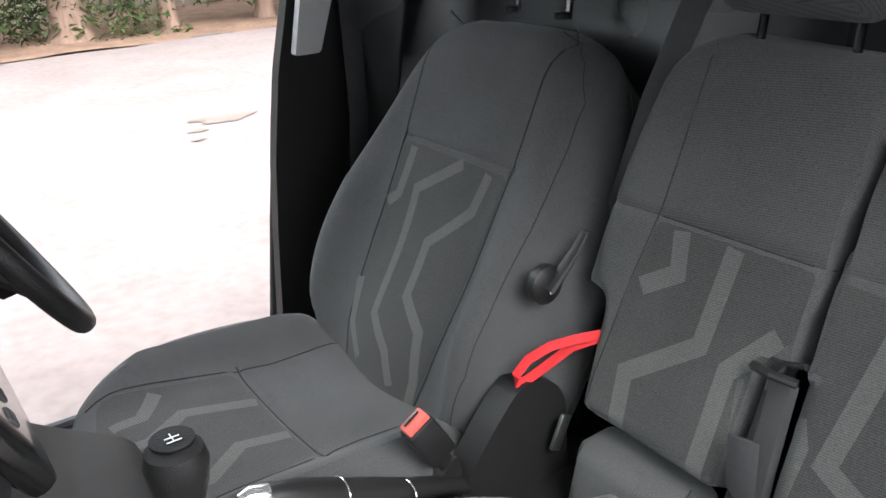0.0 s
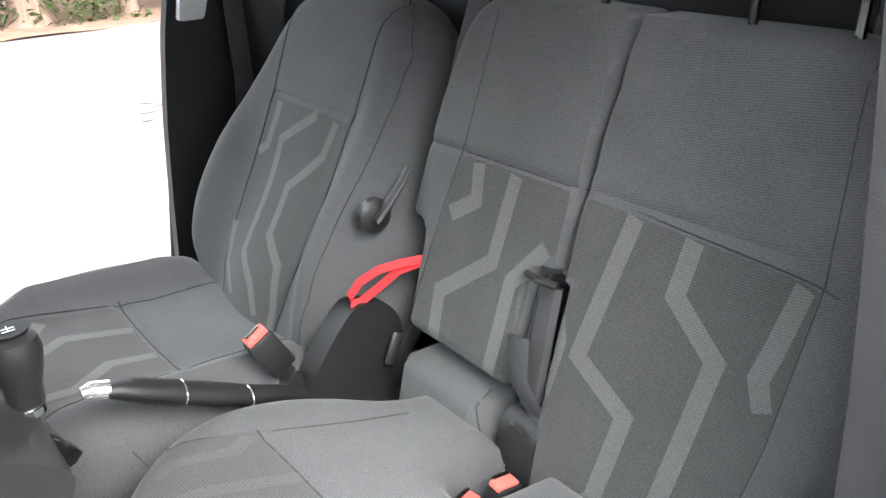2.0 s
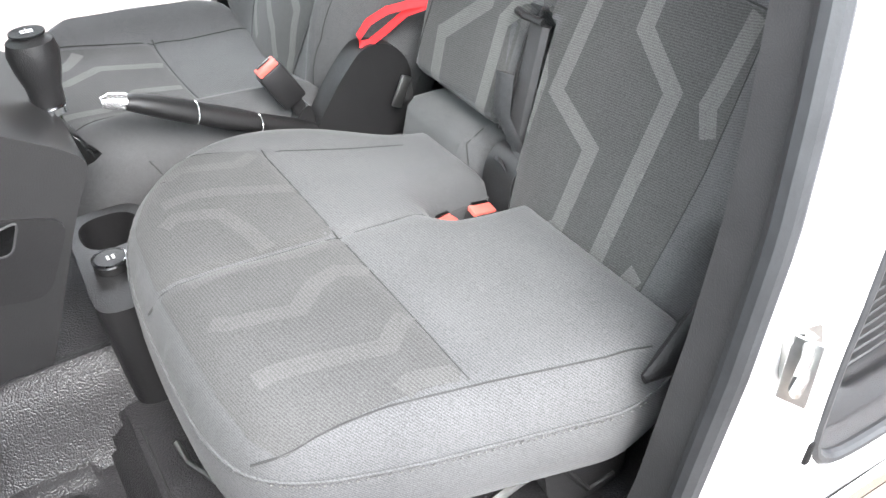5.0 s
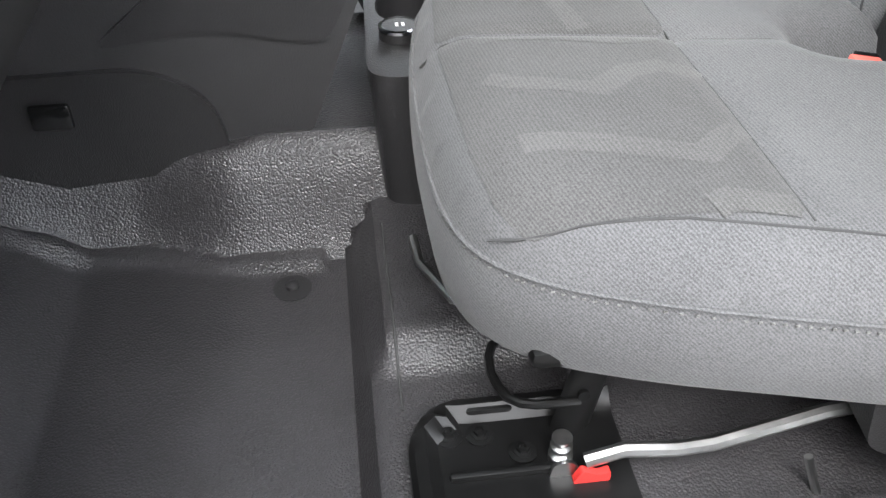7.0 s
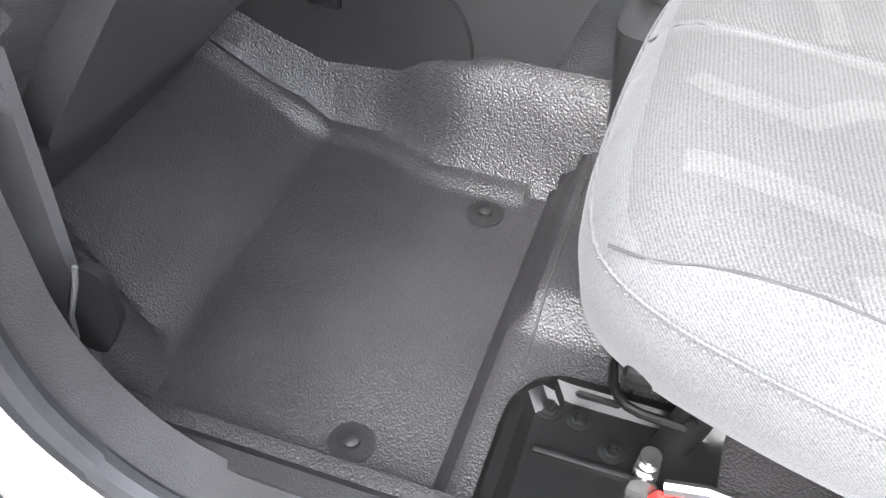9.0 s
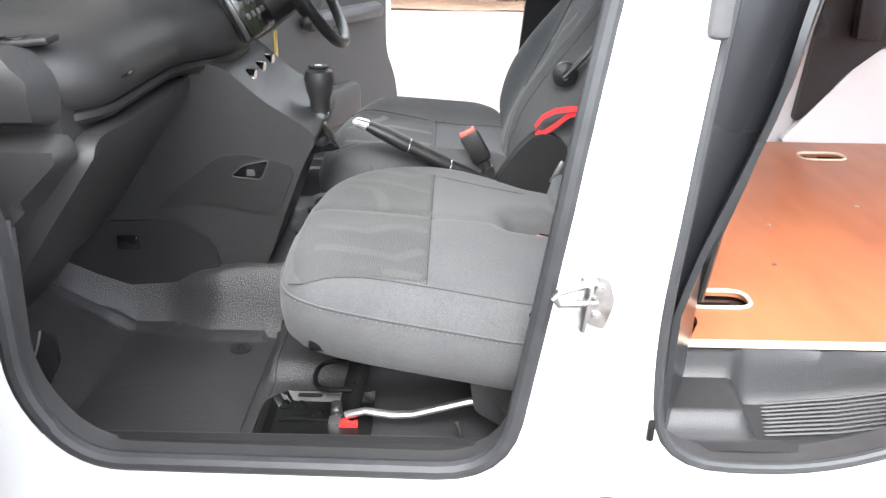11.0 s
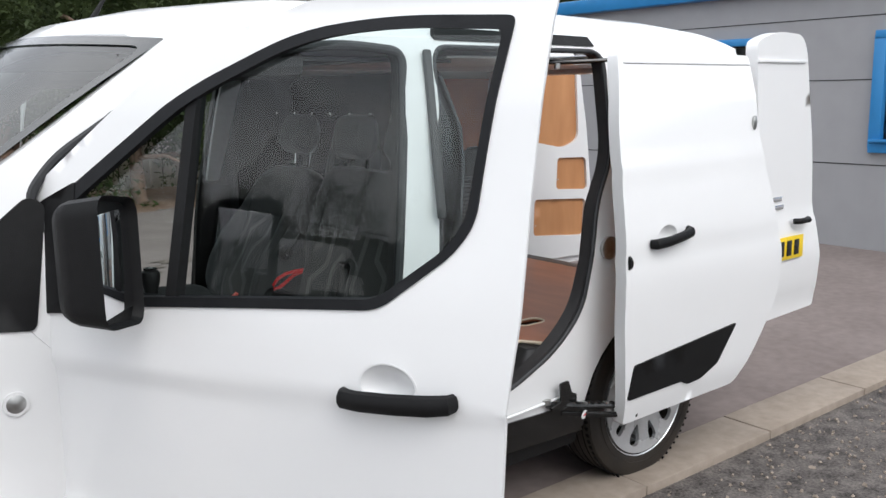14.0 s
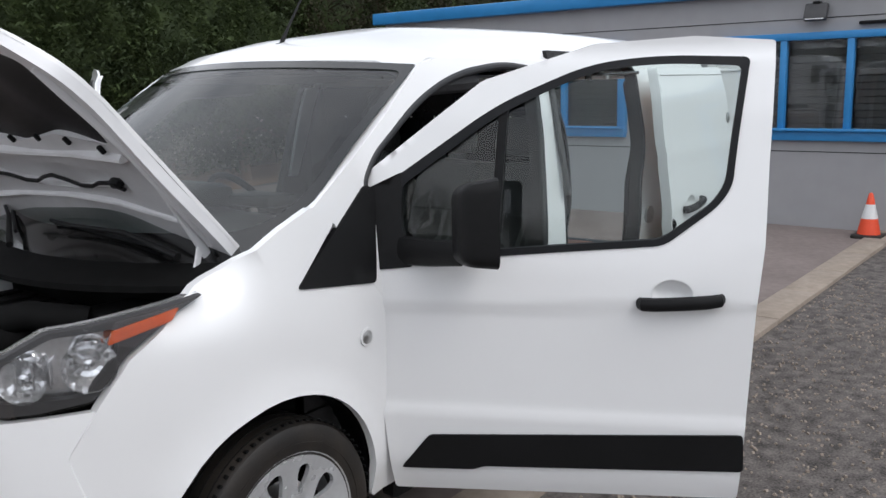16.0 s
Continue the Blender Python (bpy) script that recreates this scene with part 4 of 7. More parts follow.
def sliding_door():
    ob = new("sliding_door")
    ob.parent = van
    tagged(ob, "white sliding side door run fully back")

    def skin(x, z, d):
        crease = .006 * max(0, 1 - abs(z - (1.30 + .02 * x)) / .04) - .008 * max(0, 1 - abs(z - 1.0) / .05)
        return Vector((x, -(half_width(z) + .175 + crease - d), z))
    scoop = [(1.835 + .055 * math.cos(a * math.pi / 14), 1.078 + .041 * math.sin(a * math.pi / 14)) for a in range(28)]
    part("door_skin", sheet(SLIDER, skin, .05, (scoop,), .035), WHITE, ob)
    part("door_trim", sheet(rounded([(1.635, .465), (1.66, .60), (2.31, .655), (2.20, .50), (2.09, .455), (2.0, .45), (1.96, .47)], .012, 3), lambda x, z, d: skin(x, z, d - .007), .02, (), .06), PLASTIC, ob, "black lower rubbing strip")
    fn = lambda x, z, o: Vector((x, -(half_width(z) + .175 + o), z))
    part("door_handle", tube([fn(1.73, 1.056, 0), fn(1.74, 1.058, .022), fn(1.80, 1.064, .034), fn(1.88, 1.074, .034), fn(1.945, 1.083, .024), fn(1.955, 1.085, 0)], [.018, .020, .020, .020, .022, .02], 10, flat=.7, side=(0, 0, 1)), PLASTIC, ob, "black pull handle")
    cup = lathe([(.059, .0005), (.059, .0025), (.054, .002), (.049, -.006), (.038, -.020), (.018, -.028), (.0, -.030)], 32, axis="Y", caps=False)
    cup.transform(Matrix.Translation((1.835, -(half_width(1.078) + .172), 1.078)) @ Matrix.Rotation(math.pi, 4, "Z") @ Matrix.Diagonal((1, 1, .74, 1)))
    part("handle_cup", cup, WHITE, ob)
    lk = lathe([(.020, 0), (.020, .008), (.012, .012)], 16, axis="Y")
    lk.transform(Matrix.Translation((2.475, -(half_width(1.48) + .176), 1.48)) @ Matrix.Rotation(math.pi, 4, "Z") @ Matrix.Diagonal((.7, 1, 1.5, 1)))
    part("lock_barrel", lk, STEEL, ob)
    # Grey-white rather than body white: the strip's shadow line is in its colour.
    part("rain_strip", tube([fn(1.70, 1.722, .002), fn(2.51, 1.722, .002)], .004, 6), PRESSED, ob)
    part("door_lining", sheet(rounded([(1.68, .45), (2.35, .46), (2.48, .75), (2.46, 1.68), (1.72, 1.68), (1.68, 1.2)], .05, 4), lambda x, z, d: skin(x, z, d + .052), .02, (), .08), PLYPALE, ob, "plywood inner panel")
    part("front_edge_latch", box(.03, .03, .09, (1.612, -1.06, .80), .008), PLASTIC, ob)
    part("edge_buffer", lathe([(.03, 0), (.03, .012), (.015, .02)], 16, axis="X", at=(1.603, -1.075, 1.0)), PLASTIC, ob)
    # runner arm at the foot, with its bracket
    arm = part("runner_arm", tube([(1.38, -.90, .462), (1.50, -.955, .445), (1.72, -1.04, .42)], .014, 8, flat=.8, side=(0, 0, 1)), GLOSSBLACK, ob, "black steel runner arm")
    part("runner_bracket", sheet(rounded([(1.365, .462), (1.415, .475), (1.41, .548), (1.455, .552), (1.475, .50), (1.50, .49), (1.50, .455), (1.42, .44)], .006, 3), lambda x, z, d: Vector((x, -.935 - d, z)), .006, (), .04), GLOSSBLACK, arm)
    part("runner_foot", box(.10, .05, .010, (1.43, -.91, .452), .003), GLOSSBLACK, arm)
    part("runner_roller", lathe([(.016, -.01), (.016, .01)], 14, at=(1.375, -.905, .475)), STEEL, arm)
    label = part("warning_label", lathe([(.001, .002), (.030, .002), (.030, .0)], 20, axis="Y"), PALE, arm, "oval white label with a red mark")
    label.matrix_local = Matrix.Translation((1.505, -.975, .415)) @ Matrix.Rotation(math.pi + .4, 4, "Z") @ Matrix.Diagonal((1, 1, .5, 1))
    part("label_mark", box(.026, .002, .010, (0, .003, 0), .001), RED, label)
    part("lower_arm", tube([(1.44, -.92, .42), (1.56, -.99, .405), (1.72, -1.05, .385)], .012, 8, flat=.7, side=(0, 0, 1)), GLOSSBLACK, ob)
    top_arm = part("upper_runner", tube([(1.48, -.690, 1.736), (1.60, -.722, 1.730), (1.72, -.765, 1.734), (1.80, -.80, 1.738)], [.008, .010, .010, .008], 8, flat=.8, side=(0, 0, 1)), GLOSSBLACK, ob, "black steel upper runner arm")
    part("upper_bracket", box(.060, .012, .045, (1.475, -.688, 1.728), .006), GLOSSBLACK, top_arm)
    part("upper_roller", lathe([(.012, -.010), (.012, .010)], 14, at=(1.60, -.725, 1.716)), STEEL, top_arm)
    for i in range(8):
        part("runner_tooth", box(.010, .024, .008, (1.49 + .028 * i, -.955 - .0105 * i, .460 - .0035 * i), .002), STEEL if i % 3 == 1 else PLASTIC, arm)


sliding_door()


# rear doors, square to the body
def rear_door(side, inner):
    ob = new("rear_door")
    ob.parent = van
    tagged(ob, "white rear door open at a right angle" + (", plywood panels inside" if inner else ", number plate outside"))
    y0 = .855
    if inner:
        big = [(2.80, .50), (3.48, .52), (3.49, 1.0), (3.44, 1.4), (3.36, 1.80), (3.30, 1.87), (2.90, 1.88), (2.74, 1.83), (2.80, 1.3)]
    out = rounded(big, .03, 4) if inner else rounded([(2.80, .50), (3.36, .52), (3.35, .78), (3.31, .98), (3.30, 1.0), (3.27, 1.33), (3.17, 1.80), (3.12, 1.87), (2.90, 1.88), (2.74, 1.83), (2.80, 1.3)], [.03, .03, .03, .02, .02, .1, .05, .06, .1, .04, .1], 4)

    def skin(x, z, d):
        bulge = .03 * max(0, 1 - abs(z - .80) / .22) ** .5 if z < 1.02 else 0
        return Vector((x, side * (y0 + bulge - d), z))
    part("door_skin", sheet(out, skin, .06, (), .05), WHITE, ob)
    part("edge_seal", tube([skin(x, z, .03) for x, z in (((3.34, 1.86), (3.37, 1.78), (3.45, 1.33), (3.495, .99), (3.49, .54)) if inner else ((3.15, 1.86), (3.185, 1.78), (3.285, 1.33), (3.32, .99), (3.365, .76), (3.37, .54)))], .012, 8), RUBBER, ob)
    if side < 0:
        plate = part("number_plate", box(.52, .008, .112, (2.90, -.893, .86), .003), YELLOW, ob, "yellow rear number plate with black characters")
        for i in range(7):
            part("plate_character", box(.042, .003, .075, (2.67 + .066 * i + (.03 if i > 3 else 0), -.8985, .86), .001), GLOSSBLACK, plate)
        part("door_handle", tube([(3.08, -.885, .985), (3.10, -.905, .985), (3.18, -.908, .985), (3.21, -.885, .985)], .014, 8), PLASTIC, ob, "black handle")
        for i, w in enumerate((.16, .20)):
            part("model_badge", box(w, .003, .022, (2.92, -.862, 1.10 - .04 * i), .001), LAMP, ob)
        part("door_ridge", box(.40, .01, .015, (2.95, -.86, 1.745), .004), WHITE, ob)
    if inner:
        rim = rounded([(2.83, .57), (3.42, .56), (3.46, 1.0), (3.42, 1.35), (3.33, 1.84), (2.86, 1.84), (2.85, 1.3)], .05, 4)
        f2 = lambda x, z, d: Vector((x, side * (y0 - .062 - d), z))
        holes = [rounded([(2.93, 1.32), (3.20, 1.27), (3.34, 1.32), (3.31, 1.80), (2.92, 1.77)], .06, 4), rounded([(3.14, 1.01), (3.43, .99), (3.41, 1.20), (3.15, 1.21)], .03, 4), rounded([(2.94, .73), (3.40, .69), (3.41, .93), (2.95, .96)], .03, 4)]
        part("inner_frame", sheet(rim, f2, .022, holes, .05), WHITE, ob)
        for h in holes:
            p = part("panel", sheet(h, lambda x, z, d: f2(x, z, d - .003), .008, (), .06), PLYPALE, ob, "orange plywood panel")
            part("panel_screw", lathe([(.006, 0), (.006, .004)], 8, axis="Y", at=(h[0][0] + .03, side * (y0 - .07), h[0][1] + .03)), STEEL, p)
        part("yellow_sticker", lathe([(.022, 0), (.022, .003)], 20, axis="Y", at=(2.90, side * (y0 - .088), .98)), YELLOW, ob)
        part("latch_slot", box(.02, .006, .05, (2.92, side * (y0 - .087), 1.10), .003), GLOSSBLACK, ob)
        part("check_arm", tube([(2.76, side * .72, 1.08), (2.84, side * .74, 1.12), (2.92, side * .77, 1.13)], .014, 8), PLASTIC, ob)
    for z in (.80, 1.50):
        part("door_hinge", box(.11, .03, .06, (2.80, side * (y0 - .07), z), .008), WHITE, ob)


rear_door(-1, False)
rear_door(1, True)

# strikers and small fittings on the left pillars
st = part("striker", sheet(rounded([(.722, .895), (.765, .885), (.775, .850), (.762, .805), (.735, .815), (.728, .85)], .008, 3), lambda x, z, d: Vector((x, -.932 + d, z)), .012, (), .02), STEEL, van, "steel door striker plate with a wire loop")
part("striker_loop", tube([(.745, -.934, .880), (.715, -.955, .882), (.688, -.968, .880), (.683, -.970, .872), (.690, -.968, .862), (.715, -.957, .858), (.748, -.934, .850)], .0055, 8), STEEL, st)
part("striker_fold", box(.006, .030, .075, (.728, -.944, .850), .002, rot=(0, 8, 20)), STEEL, st)
for x, z in ((.752, .868), (.750, .825)):
    part("striker_bolt", lathe([(.0, .007), (.008, .006), (.008, 0)], 12, axis="Y"), STEEL, st).matrix_local = Matrix.Translation((x, -.932, z)) @ Matrix.Rotation(math.pi, 4, "Z")
st2 = part("slide_striker", lathe([(.045, 0), (.045, .012), (.03, .018)], 20, axis="Y"), STEEL, van, "round steel catch")
st2.matrix_local = Matrix.Translation((1.685, -.922, 1.028)) @ Matrix.Rotation(math.pi, 4, "Z")
part("guide_channel", box(.030, .022, .56, (.898, -.858, 1.49), .009, rot=(-13.5, 5, 0)), GREYTRIM, van, "grey plastic guide strip on the pillar")
for i, (x, z) in enumerate(((.855, .62), (.86, .68), (.862, .74))):
    part("hinge_block", box(.012, .02, .040, (x, -.902, z), .004), PLASTIC, van)

# ---- cab floor: one rubber moulding with toe board, tunnel and seat platform ----
def smooth01(t):
    t = min(1.0, max(0.0, t))
    return t * t * (3 - 2 * t)


def floor_z(x, y):
    z = .425
    a = abs(y)
    # groove and riser of the seat platform
    z -= .016 * math.exp(-((x - .132) / .014) ** 2) * (a > .22)
    z += .045 * smooth01((x - .136) / .030)
    z += .030 * smooth01((x - .165) / .02) * smooth01((y + .548) / .055) * (1 if y < -.1 else 0)
    # toe board, rising from a rounded crease
    toe = max(0.0, -.200 - x)
    z += .56 * toe * smooth01(toe / .05)
    # tunnel wall, drawn in towards the toe board
    foot = .228 + .042 * smooth01((x + .14) / .16)
    rise = .135 * smooth01((foot - a) / .060)
    z = max(z, .425 + (rise + .45 * toe) * smooth01((.46 - x) / .16))
    z += .012 * math.exp(-((a - foot - .004) / .014) ** 2) * (1 if x < .12 else 0)
    z += .020 * math.exp(-((a - .190) / .022) ** 2) * smooth01((.26 - x) / .06) * smooth01((x + .06) / .12)
    if toe:
        z += .010 * math.exp(-((.56 * toe - rise - .02) / .016) ** 2) * smooth01((foot + .03 - a) / .02)
    z = max(z, .425 + .09 * smooth01((a - .735) / .05) + .16 * smooth01((a - .66 + .55 * max(0.0, -.20 - x)) / .06) * smooth01((-.18 - x) / .06))
    z += .007 * math.exp(-((x + .02) / .09) ** 2 - ((y + .50) / .16) ** 2)
    return z


def grid(fn, u0, u1, v0, v1, nu, nv, thick=None):
    b = bmesh.new()
    rows = [[b.verts.new(fn(u0 + (u1 - u0) * i / nu, v0 + (v1 - v0) * j / nv)) for j in range(nv + 1)] for i in range(nu + 1)]
    for i in range(nu):
        for j in range(nv):
            b.faces.new((rows[i][j], rows[i + 1][j], rows[i + 1][j + 1], rows[i][j + 1]))
    if thick:
        b.normal_update()
        bmesh.ops.solidify(b, geom=b.faces[:], thickness=thick)
        bmesh.ops.recalc_face_normals(b, faces=b.faces[:])
    return b


cab_floor = part("cab_floor", grid(lambda x, y: Vector((x, y, floor_z(x, y))), -.62, 1.10, -.80, .80, 172, 160, .008), MATFLOOR, van, "black grained rubber floor covering")
for x, y in ((.070, -.326), (.045, -.712)):
    r = part("floor_rivet", lathe([(.025, 0), (.025, .002), (.009, .003), (.009, .008), (.005, .010)], 24, at=(x, y, floor_z(x, y) + .001)), CABBLACK, cab_floor)
part("floor_seam", tube([(.190, -.30 - .01 * i, floor_z(.190, -.30 - .01 * i) + .001) for i in range(30)], .0018, 6), SEAM, cab_floor)
# inner sill trim with scuff lip
for s in (-1, 1):
    part("door_sill_trim", sheet(rounded([(-.20, -.835), (.66, -.835), (.68, -.765), (-.20, -.765)], .02, 3), lambda x, y, d: Vector((x, -s * y, .535 - 3 * max(0, y + .80) ** 1.0 * .6 - d)), .03, (), .04), CABBLACK, van)
part("kick_panel", sheet(rounded([(-.62, .44), (-.48, .44), (-.46, .95), (-.62, .95)], .03), lambda x, z, d: Vector((x, -.80 + d, z)), .02, (), .1), CABBLACK, van)
part("kick_panel", sheet(rounded([(-.60, .44), (-.13, .44), (-.13, .95), (-.60, .95)], .03), lambda x, z, d: Vector((x, .80 - d, z)), .02, (), .1), CABBLACK, van)
part("kick_panel", sheet(rounded([(-.52, .44), (-.20, .44), (-.165, .60), (-.15, .95), (-.52, .95)], .03), lambda x, z, d: Vector((x, -.775 - d, z)), .012, (), .05), GREYTRIM, van)
clip = part("sill_clip", sheet(rounded([(-.152, .655), (-.128, .722), (-.105, .712), (-.104, .66), (-.128, .612), (-.148, .618)], .010, 4), lambda x, z, d: Vector((x, -.800 + .12 * (x + .13) - d, z)), .010, (), .02), BAY, van, "black plastic door check cover")
part("clip_edge", tube([(-.150, -.812, .63), (-.146, -.813, .66), (-.130, -.812, .70), (-.124, -.811, .722)], .0025, 8), GREYTRIM, clip)
part("firewall", sheet([(-.80, .40), (.80, .40), (.80, 1.15), (-.80, 1.15)], lambda y, z, d: Vector((-.60 - d, y, z)), .02, (), .2), CABBLACK, van)

# ---- bulkhead behind the seats ----
def bulk(y, z, d=0.0):
    x = float(np.interp(z, [.44, .80, .91, 1.02, 1.13, 1.27, 1.38, 1.50, 1.62, 1.75], [.875, .88, .91, .95, .985, 1.01, 1.03, 1.03, .985, .93]))
    return Vector((x + .42 * min(.26, max(0, .86 - abs(y))) + d, y, z))


bulk_out = rounded([(-.865, .44), (.80, .44), (.80, 1.2), (.72, 1.70), (-.75, 1.70), (-.805, 1.45), (-.865, 1.2)], .05, 4)
bh = part("bulkhead", sheet(bulk_out, lambda y, z, d: bulk(y, z, d), .012, (), .05), BULK, van, "smooth black steel bulkhead behind the seats")
for i in range(9):
    part("bulkhead_rivet", lathe([(.006, 0), (.004, .004)], 8, axis="X", at=bulk(-.62 + .155 * i, 1.54, -.006)), STEEL, bh)
def flange(t, z, d):
    a = Vector((float(np.interp(z, [.50, .79, 1.08, 1.38, 1.72], [.83, .82, .845, .89, .92])), -(half_width(z) - .055), z))
    c = bulk(-.79, z, .006)
    c.y = -min(.79, half_width(z) - .07)
    return a.lerp(c, t) + Vector((.03 * math.sin(math.pi * t) - d, .0, 0))


part("bulkhead_flange", sheet([(0, .46), (1, .46), (1, 1.70), (0, 1.70)], flange, .008, (), .06), BULK, bh, "curved black side of the bulkhead")


def right_flange(t, z, d):
    a = Vector((float(np.interp(z, [.50, 1.2, 1.70], [.88, .945, .99])), half_width(z) - .078, z))
    c = bulk(.74, z, .006)
    c.y = min(.74, half_width(z) - .10)
    return a.lerp(c, t) - Vector((d, 0, 0))


part("bulkhead_flange", sheet([(0, .46), (1, .46), (1, 1.70), (0, 1.70)], right_flange, .008, (), .06), BULK, bh, "curved black side of the bulkhead")
part("bulkhead_fold", tube([bulk(-.60, z, .008) for z in (.70, .9, 1.1, 1.25, 1.4, 1.55, 1.66)], .012, 10), GLOSSBLACK, bh)

# ---- seats ----
def back_place(x, y, z, lean=.285):
    """Local u along y, v up the backrest, w out of its front."""
    s, c = math.sin(math.atan(lean)), math.cos(math.atan(lean))
    return Matrix(((0, s, -c, x), (1, 0, 0, y), (0, c, s, z), (0, 0, 0, 1)))


def cushion_place(x, y, z, tip=0.0):
    """Local u along y, v to the rear, w up; tip raises the front edge."""
    s, c = math.sin(tip), math.cos(tip)
    return Matrix(((0, c, s, x), (1, 0, 0, y), (0, -s, c, z), (0, 0, 0, 1)))


def stripes(pad, lines, width, parent, cloth=None):
    for line in lines:
        part("stripe", pad.patch(band(line, width), .0019, .008), cloth or STRIPE, parent, "light grey woven stripe")


def skirt(out, place, rings, name, parent, material):
    """The side of a cushion, hung from its outline; rings are (inset, depth) pairs."""
    n = len(out)
    area = sum(out[i - 1][0] * out[i][1] - out[i][0] * out[i - 1][1] for i in range(n))
    turn = 1 if area > 0 else -1
    inward = []
    for i in range(n):
        d = Vector(out[(i + 1) % n]) - Vector(out[i - 1])
        d.normalize()
        inward.append(Vector((-d.y, d.x)) * turn)
    b = bmesh.new()
    rows = [[b.verts.new(place @ Vector((p[0] + q.x * k, p[1] + q.y * k, w))) for p, q in zip(out, inward)] for k, w in rings]
    for A, B in zip(rows[:-1], rows[1:]):
        for j in range(n):
            b.faces.new((A[j], A[(j + 1) % n], B[(j + 1) % n], B[j]))
    b.faces.new(rows[-1])
    bmesh.ops.recalc_face_normals(b, faces=b.faces[:])
    return part(name, b, material, parent)


def backrest_side(out, place, depth, inset, name, parent, material):
    """The deep cloth side of a backrest, running back from its front outline."""
    return skirt(out, place, [(0, .002), (-.004, -depth * .25), (0, -depth * .7), (inset, -depth)], name, parent, material)


def bench_seat():
    seat = thing("passenger_bench_seat", "charcoal cloth double passenger seat with light zigzag stripes", "seat", (0, 0, 0))
    # cushion
    out = rounded([(-.785, .72), (-.797, .66), (-.773, .55), (-.742, .40), (-.712, .305), (-.672, .25), (-.60, .228), (-.45, .226), (-.30, .235), (-.18, .255), (-.09, .308), (-.02, .385), (.012, .47), (.0, .56), (-.045, .64), (-.12, .72), (-.14, .79), (-.328, .79), (-.334, .70), (-.345, .660), (-.392, .660), (-.402, .70), (-.408, .80), (-.76, .80)],
                  [.03, .03, .05, .05, .04, .04, .05, .08, .06, .05, .06, .06, .06, .05, .05, .03, .02, .02, .02, .02, .02, .02, .02, .03], 4)

    def swell(u, v):
        groove = -.008 * np.exp(-((u + .381) / .010) ** 2) * (v < .66) - .006 * np.exp(-((v - .50) / .007) ** 2) * (u < -.11) * (u > -.72)
        return groove + .010 * np.exp(-((u + .55) / .12) ** 2 - ((v - .36) / .10) ** 2) + .008 * np.exp(-((u + .22) / .10) ** 2 - ((v - .38) / .09) ** 2)
    place = cushion_place(0, 0, .745, .06)
    pad = Pad(out, place, .061, .062, swell)
    c = part("seat_cushion", pad.mesh(.011), CLOTH, seat, "charcoal cloth cushion")
    skirt(out, place, ((0, .002), (-.004, -.014), (-.002, -.050), (.006, -.084), (.024, -.104), (.07, -.106)), "cushion_skirt", c, CLOTH)
    for poly in ([(-.692, .285), (-.66, .262), (-.60, .252), (-.386, .250), (-.386, .494), (-.708, .494)], [(-.376, .250), (-.22, .265), (-.12, .318), (-.062, .365), (-.108, .494), (-.376, .494)]):
        part("insert", pad.patch(rounded(poly, .012, 3), .0013), INSERT, c, "darker patterned cloth insert")
    # Cushion stripes take the copy dimmed for glancing light.
    stripes(pad, [[(-.135, .335), (-.117, .36), (-.140, .448), (-.118, .478)], [(-.208, .31), (-.205, .36), (-.245, .492)], [(-.262, .295), (-.248, .319), (-.268, .373), (-.325, .392), (-.372, .40)]], .024, c, GLANCESTRIPE)
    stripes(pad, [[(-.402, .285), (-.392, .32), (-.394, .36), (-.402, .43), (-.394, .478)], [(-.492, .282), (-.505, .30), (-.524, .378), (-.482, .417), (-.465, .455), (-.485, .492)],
                  [(-.610, .290), (-.608, .31), (-.628, .44), (-.604, .465), (-.585, .488)], [(-.696, .421), (-.688, .44), (-.700, .488)]], .026, c, GLANCESTRIPE)
    sm = pad.seam([(-.381, .235), (-.381, .650)], .0013)
    pad.seam([(-.712, .497), (-.108, .497)], .0013, bm=sm)
    pad.seam([(-.03, .34), (-.062, .38), (-.105, .48), (-.17, .62), (-.20, .70)], .0013, bm=sm)
    pad.seam([(-.676, .255), (-.692, .30), (-.703, .40), (-.727, .52), (-.757, .65), (-.762, .72)], .0013, bm=sm)
    part("cushion_seam", sm, SEAM, c)
    part("piping", tube([place @ Vector((u - (.002 if u < -.55 else 0), v - (.001 if v < .3 else 0), .002)) for u, v in out], .0019, 6, closed=True), CLOTH, c)
    stitch = bmesh.new()
    outer = [p for p in out if p[0] < -.58 and p[1] < .70]
    for p, q in zip(outer[:-1], outer[1:]):
        m = max(1, int((Vector(p) - Vector(q)).length / .008))
        for k in range(m):
            r = Vector(p).lerp(Vector(q), (k + .5) / m)
            box(.0030, .0016, .0014, place @ Vector((r.x - .0035, r.y, -.0035)), 0, bm=stitch)
    part("piping_stitches", stitch, STRIPE, c, "pale stitching under the piping")
    # outer backrest
    ob_out = rounded([(-.70, -.125), (-.722, .03), (-.735, .075), (-.775, .105), (-.795, .16), (-.80, .30), (-.782, .40), (-.742, .52), (-.715, .585), (-.66, .612), (-.382, .612), (-.366, .48), (-.356, .36), (-.352, .28), (-.350, .22), (-.346, .0), (-.36, -.115)], [.02, .02, .02, .02, .03, .06, .06, .05, .04, .04, .012, .1, .06, .04, .02, .03, .03], 5)

    def swell_o(u, v):
        return .020 * np.exp(-((u + .745) / .040) ** 2) - .006 * np.exp(-((v - .367) / .006) ** 2)
    bp = back_place(.881, 0, .735)
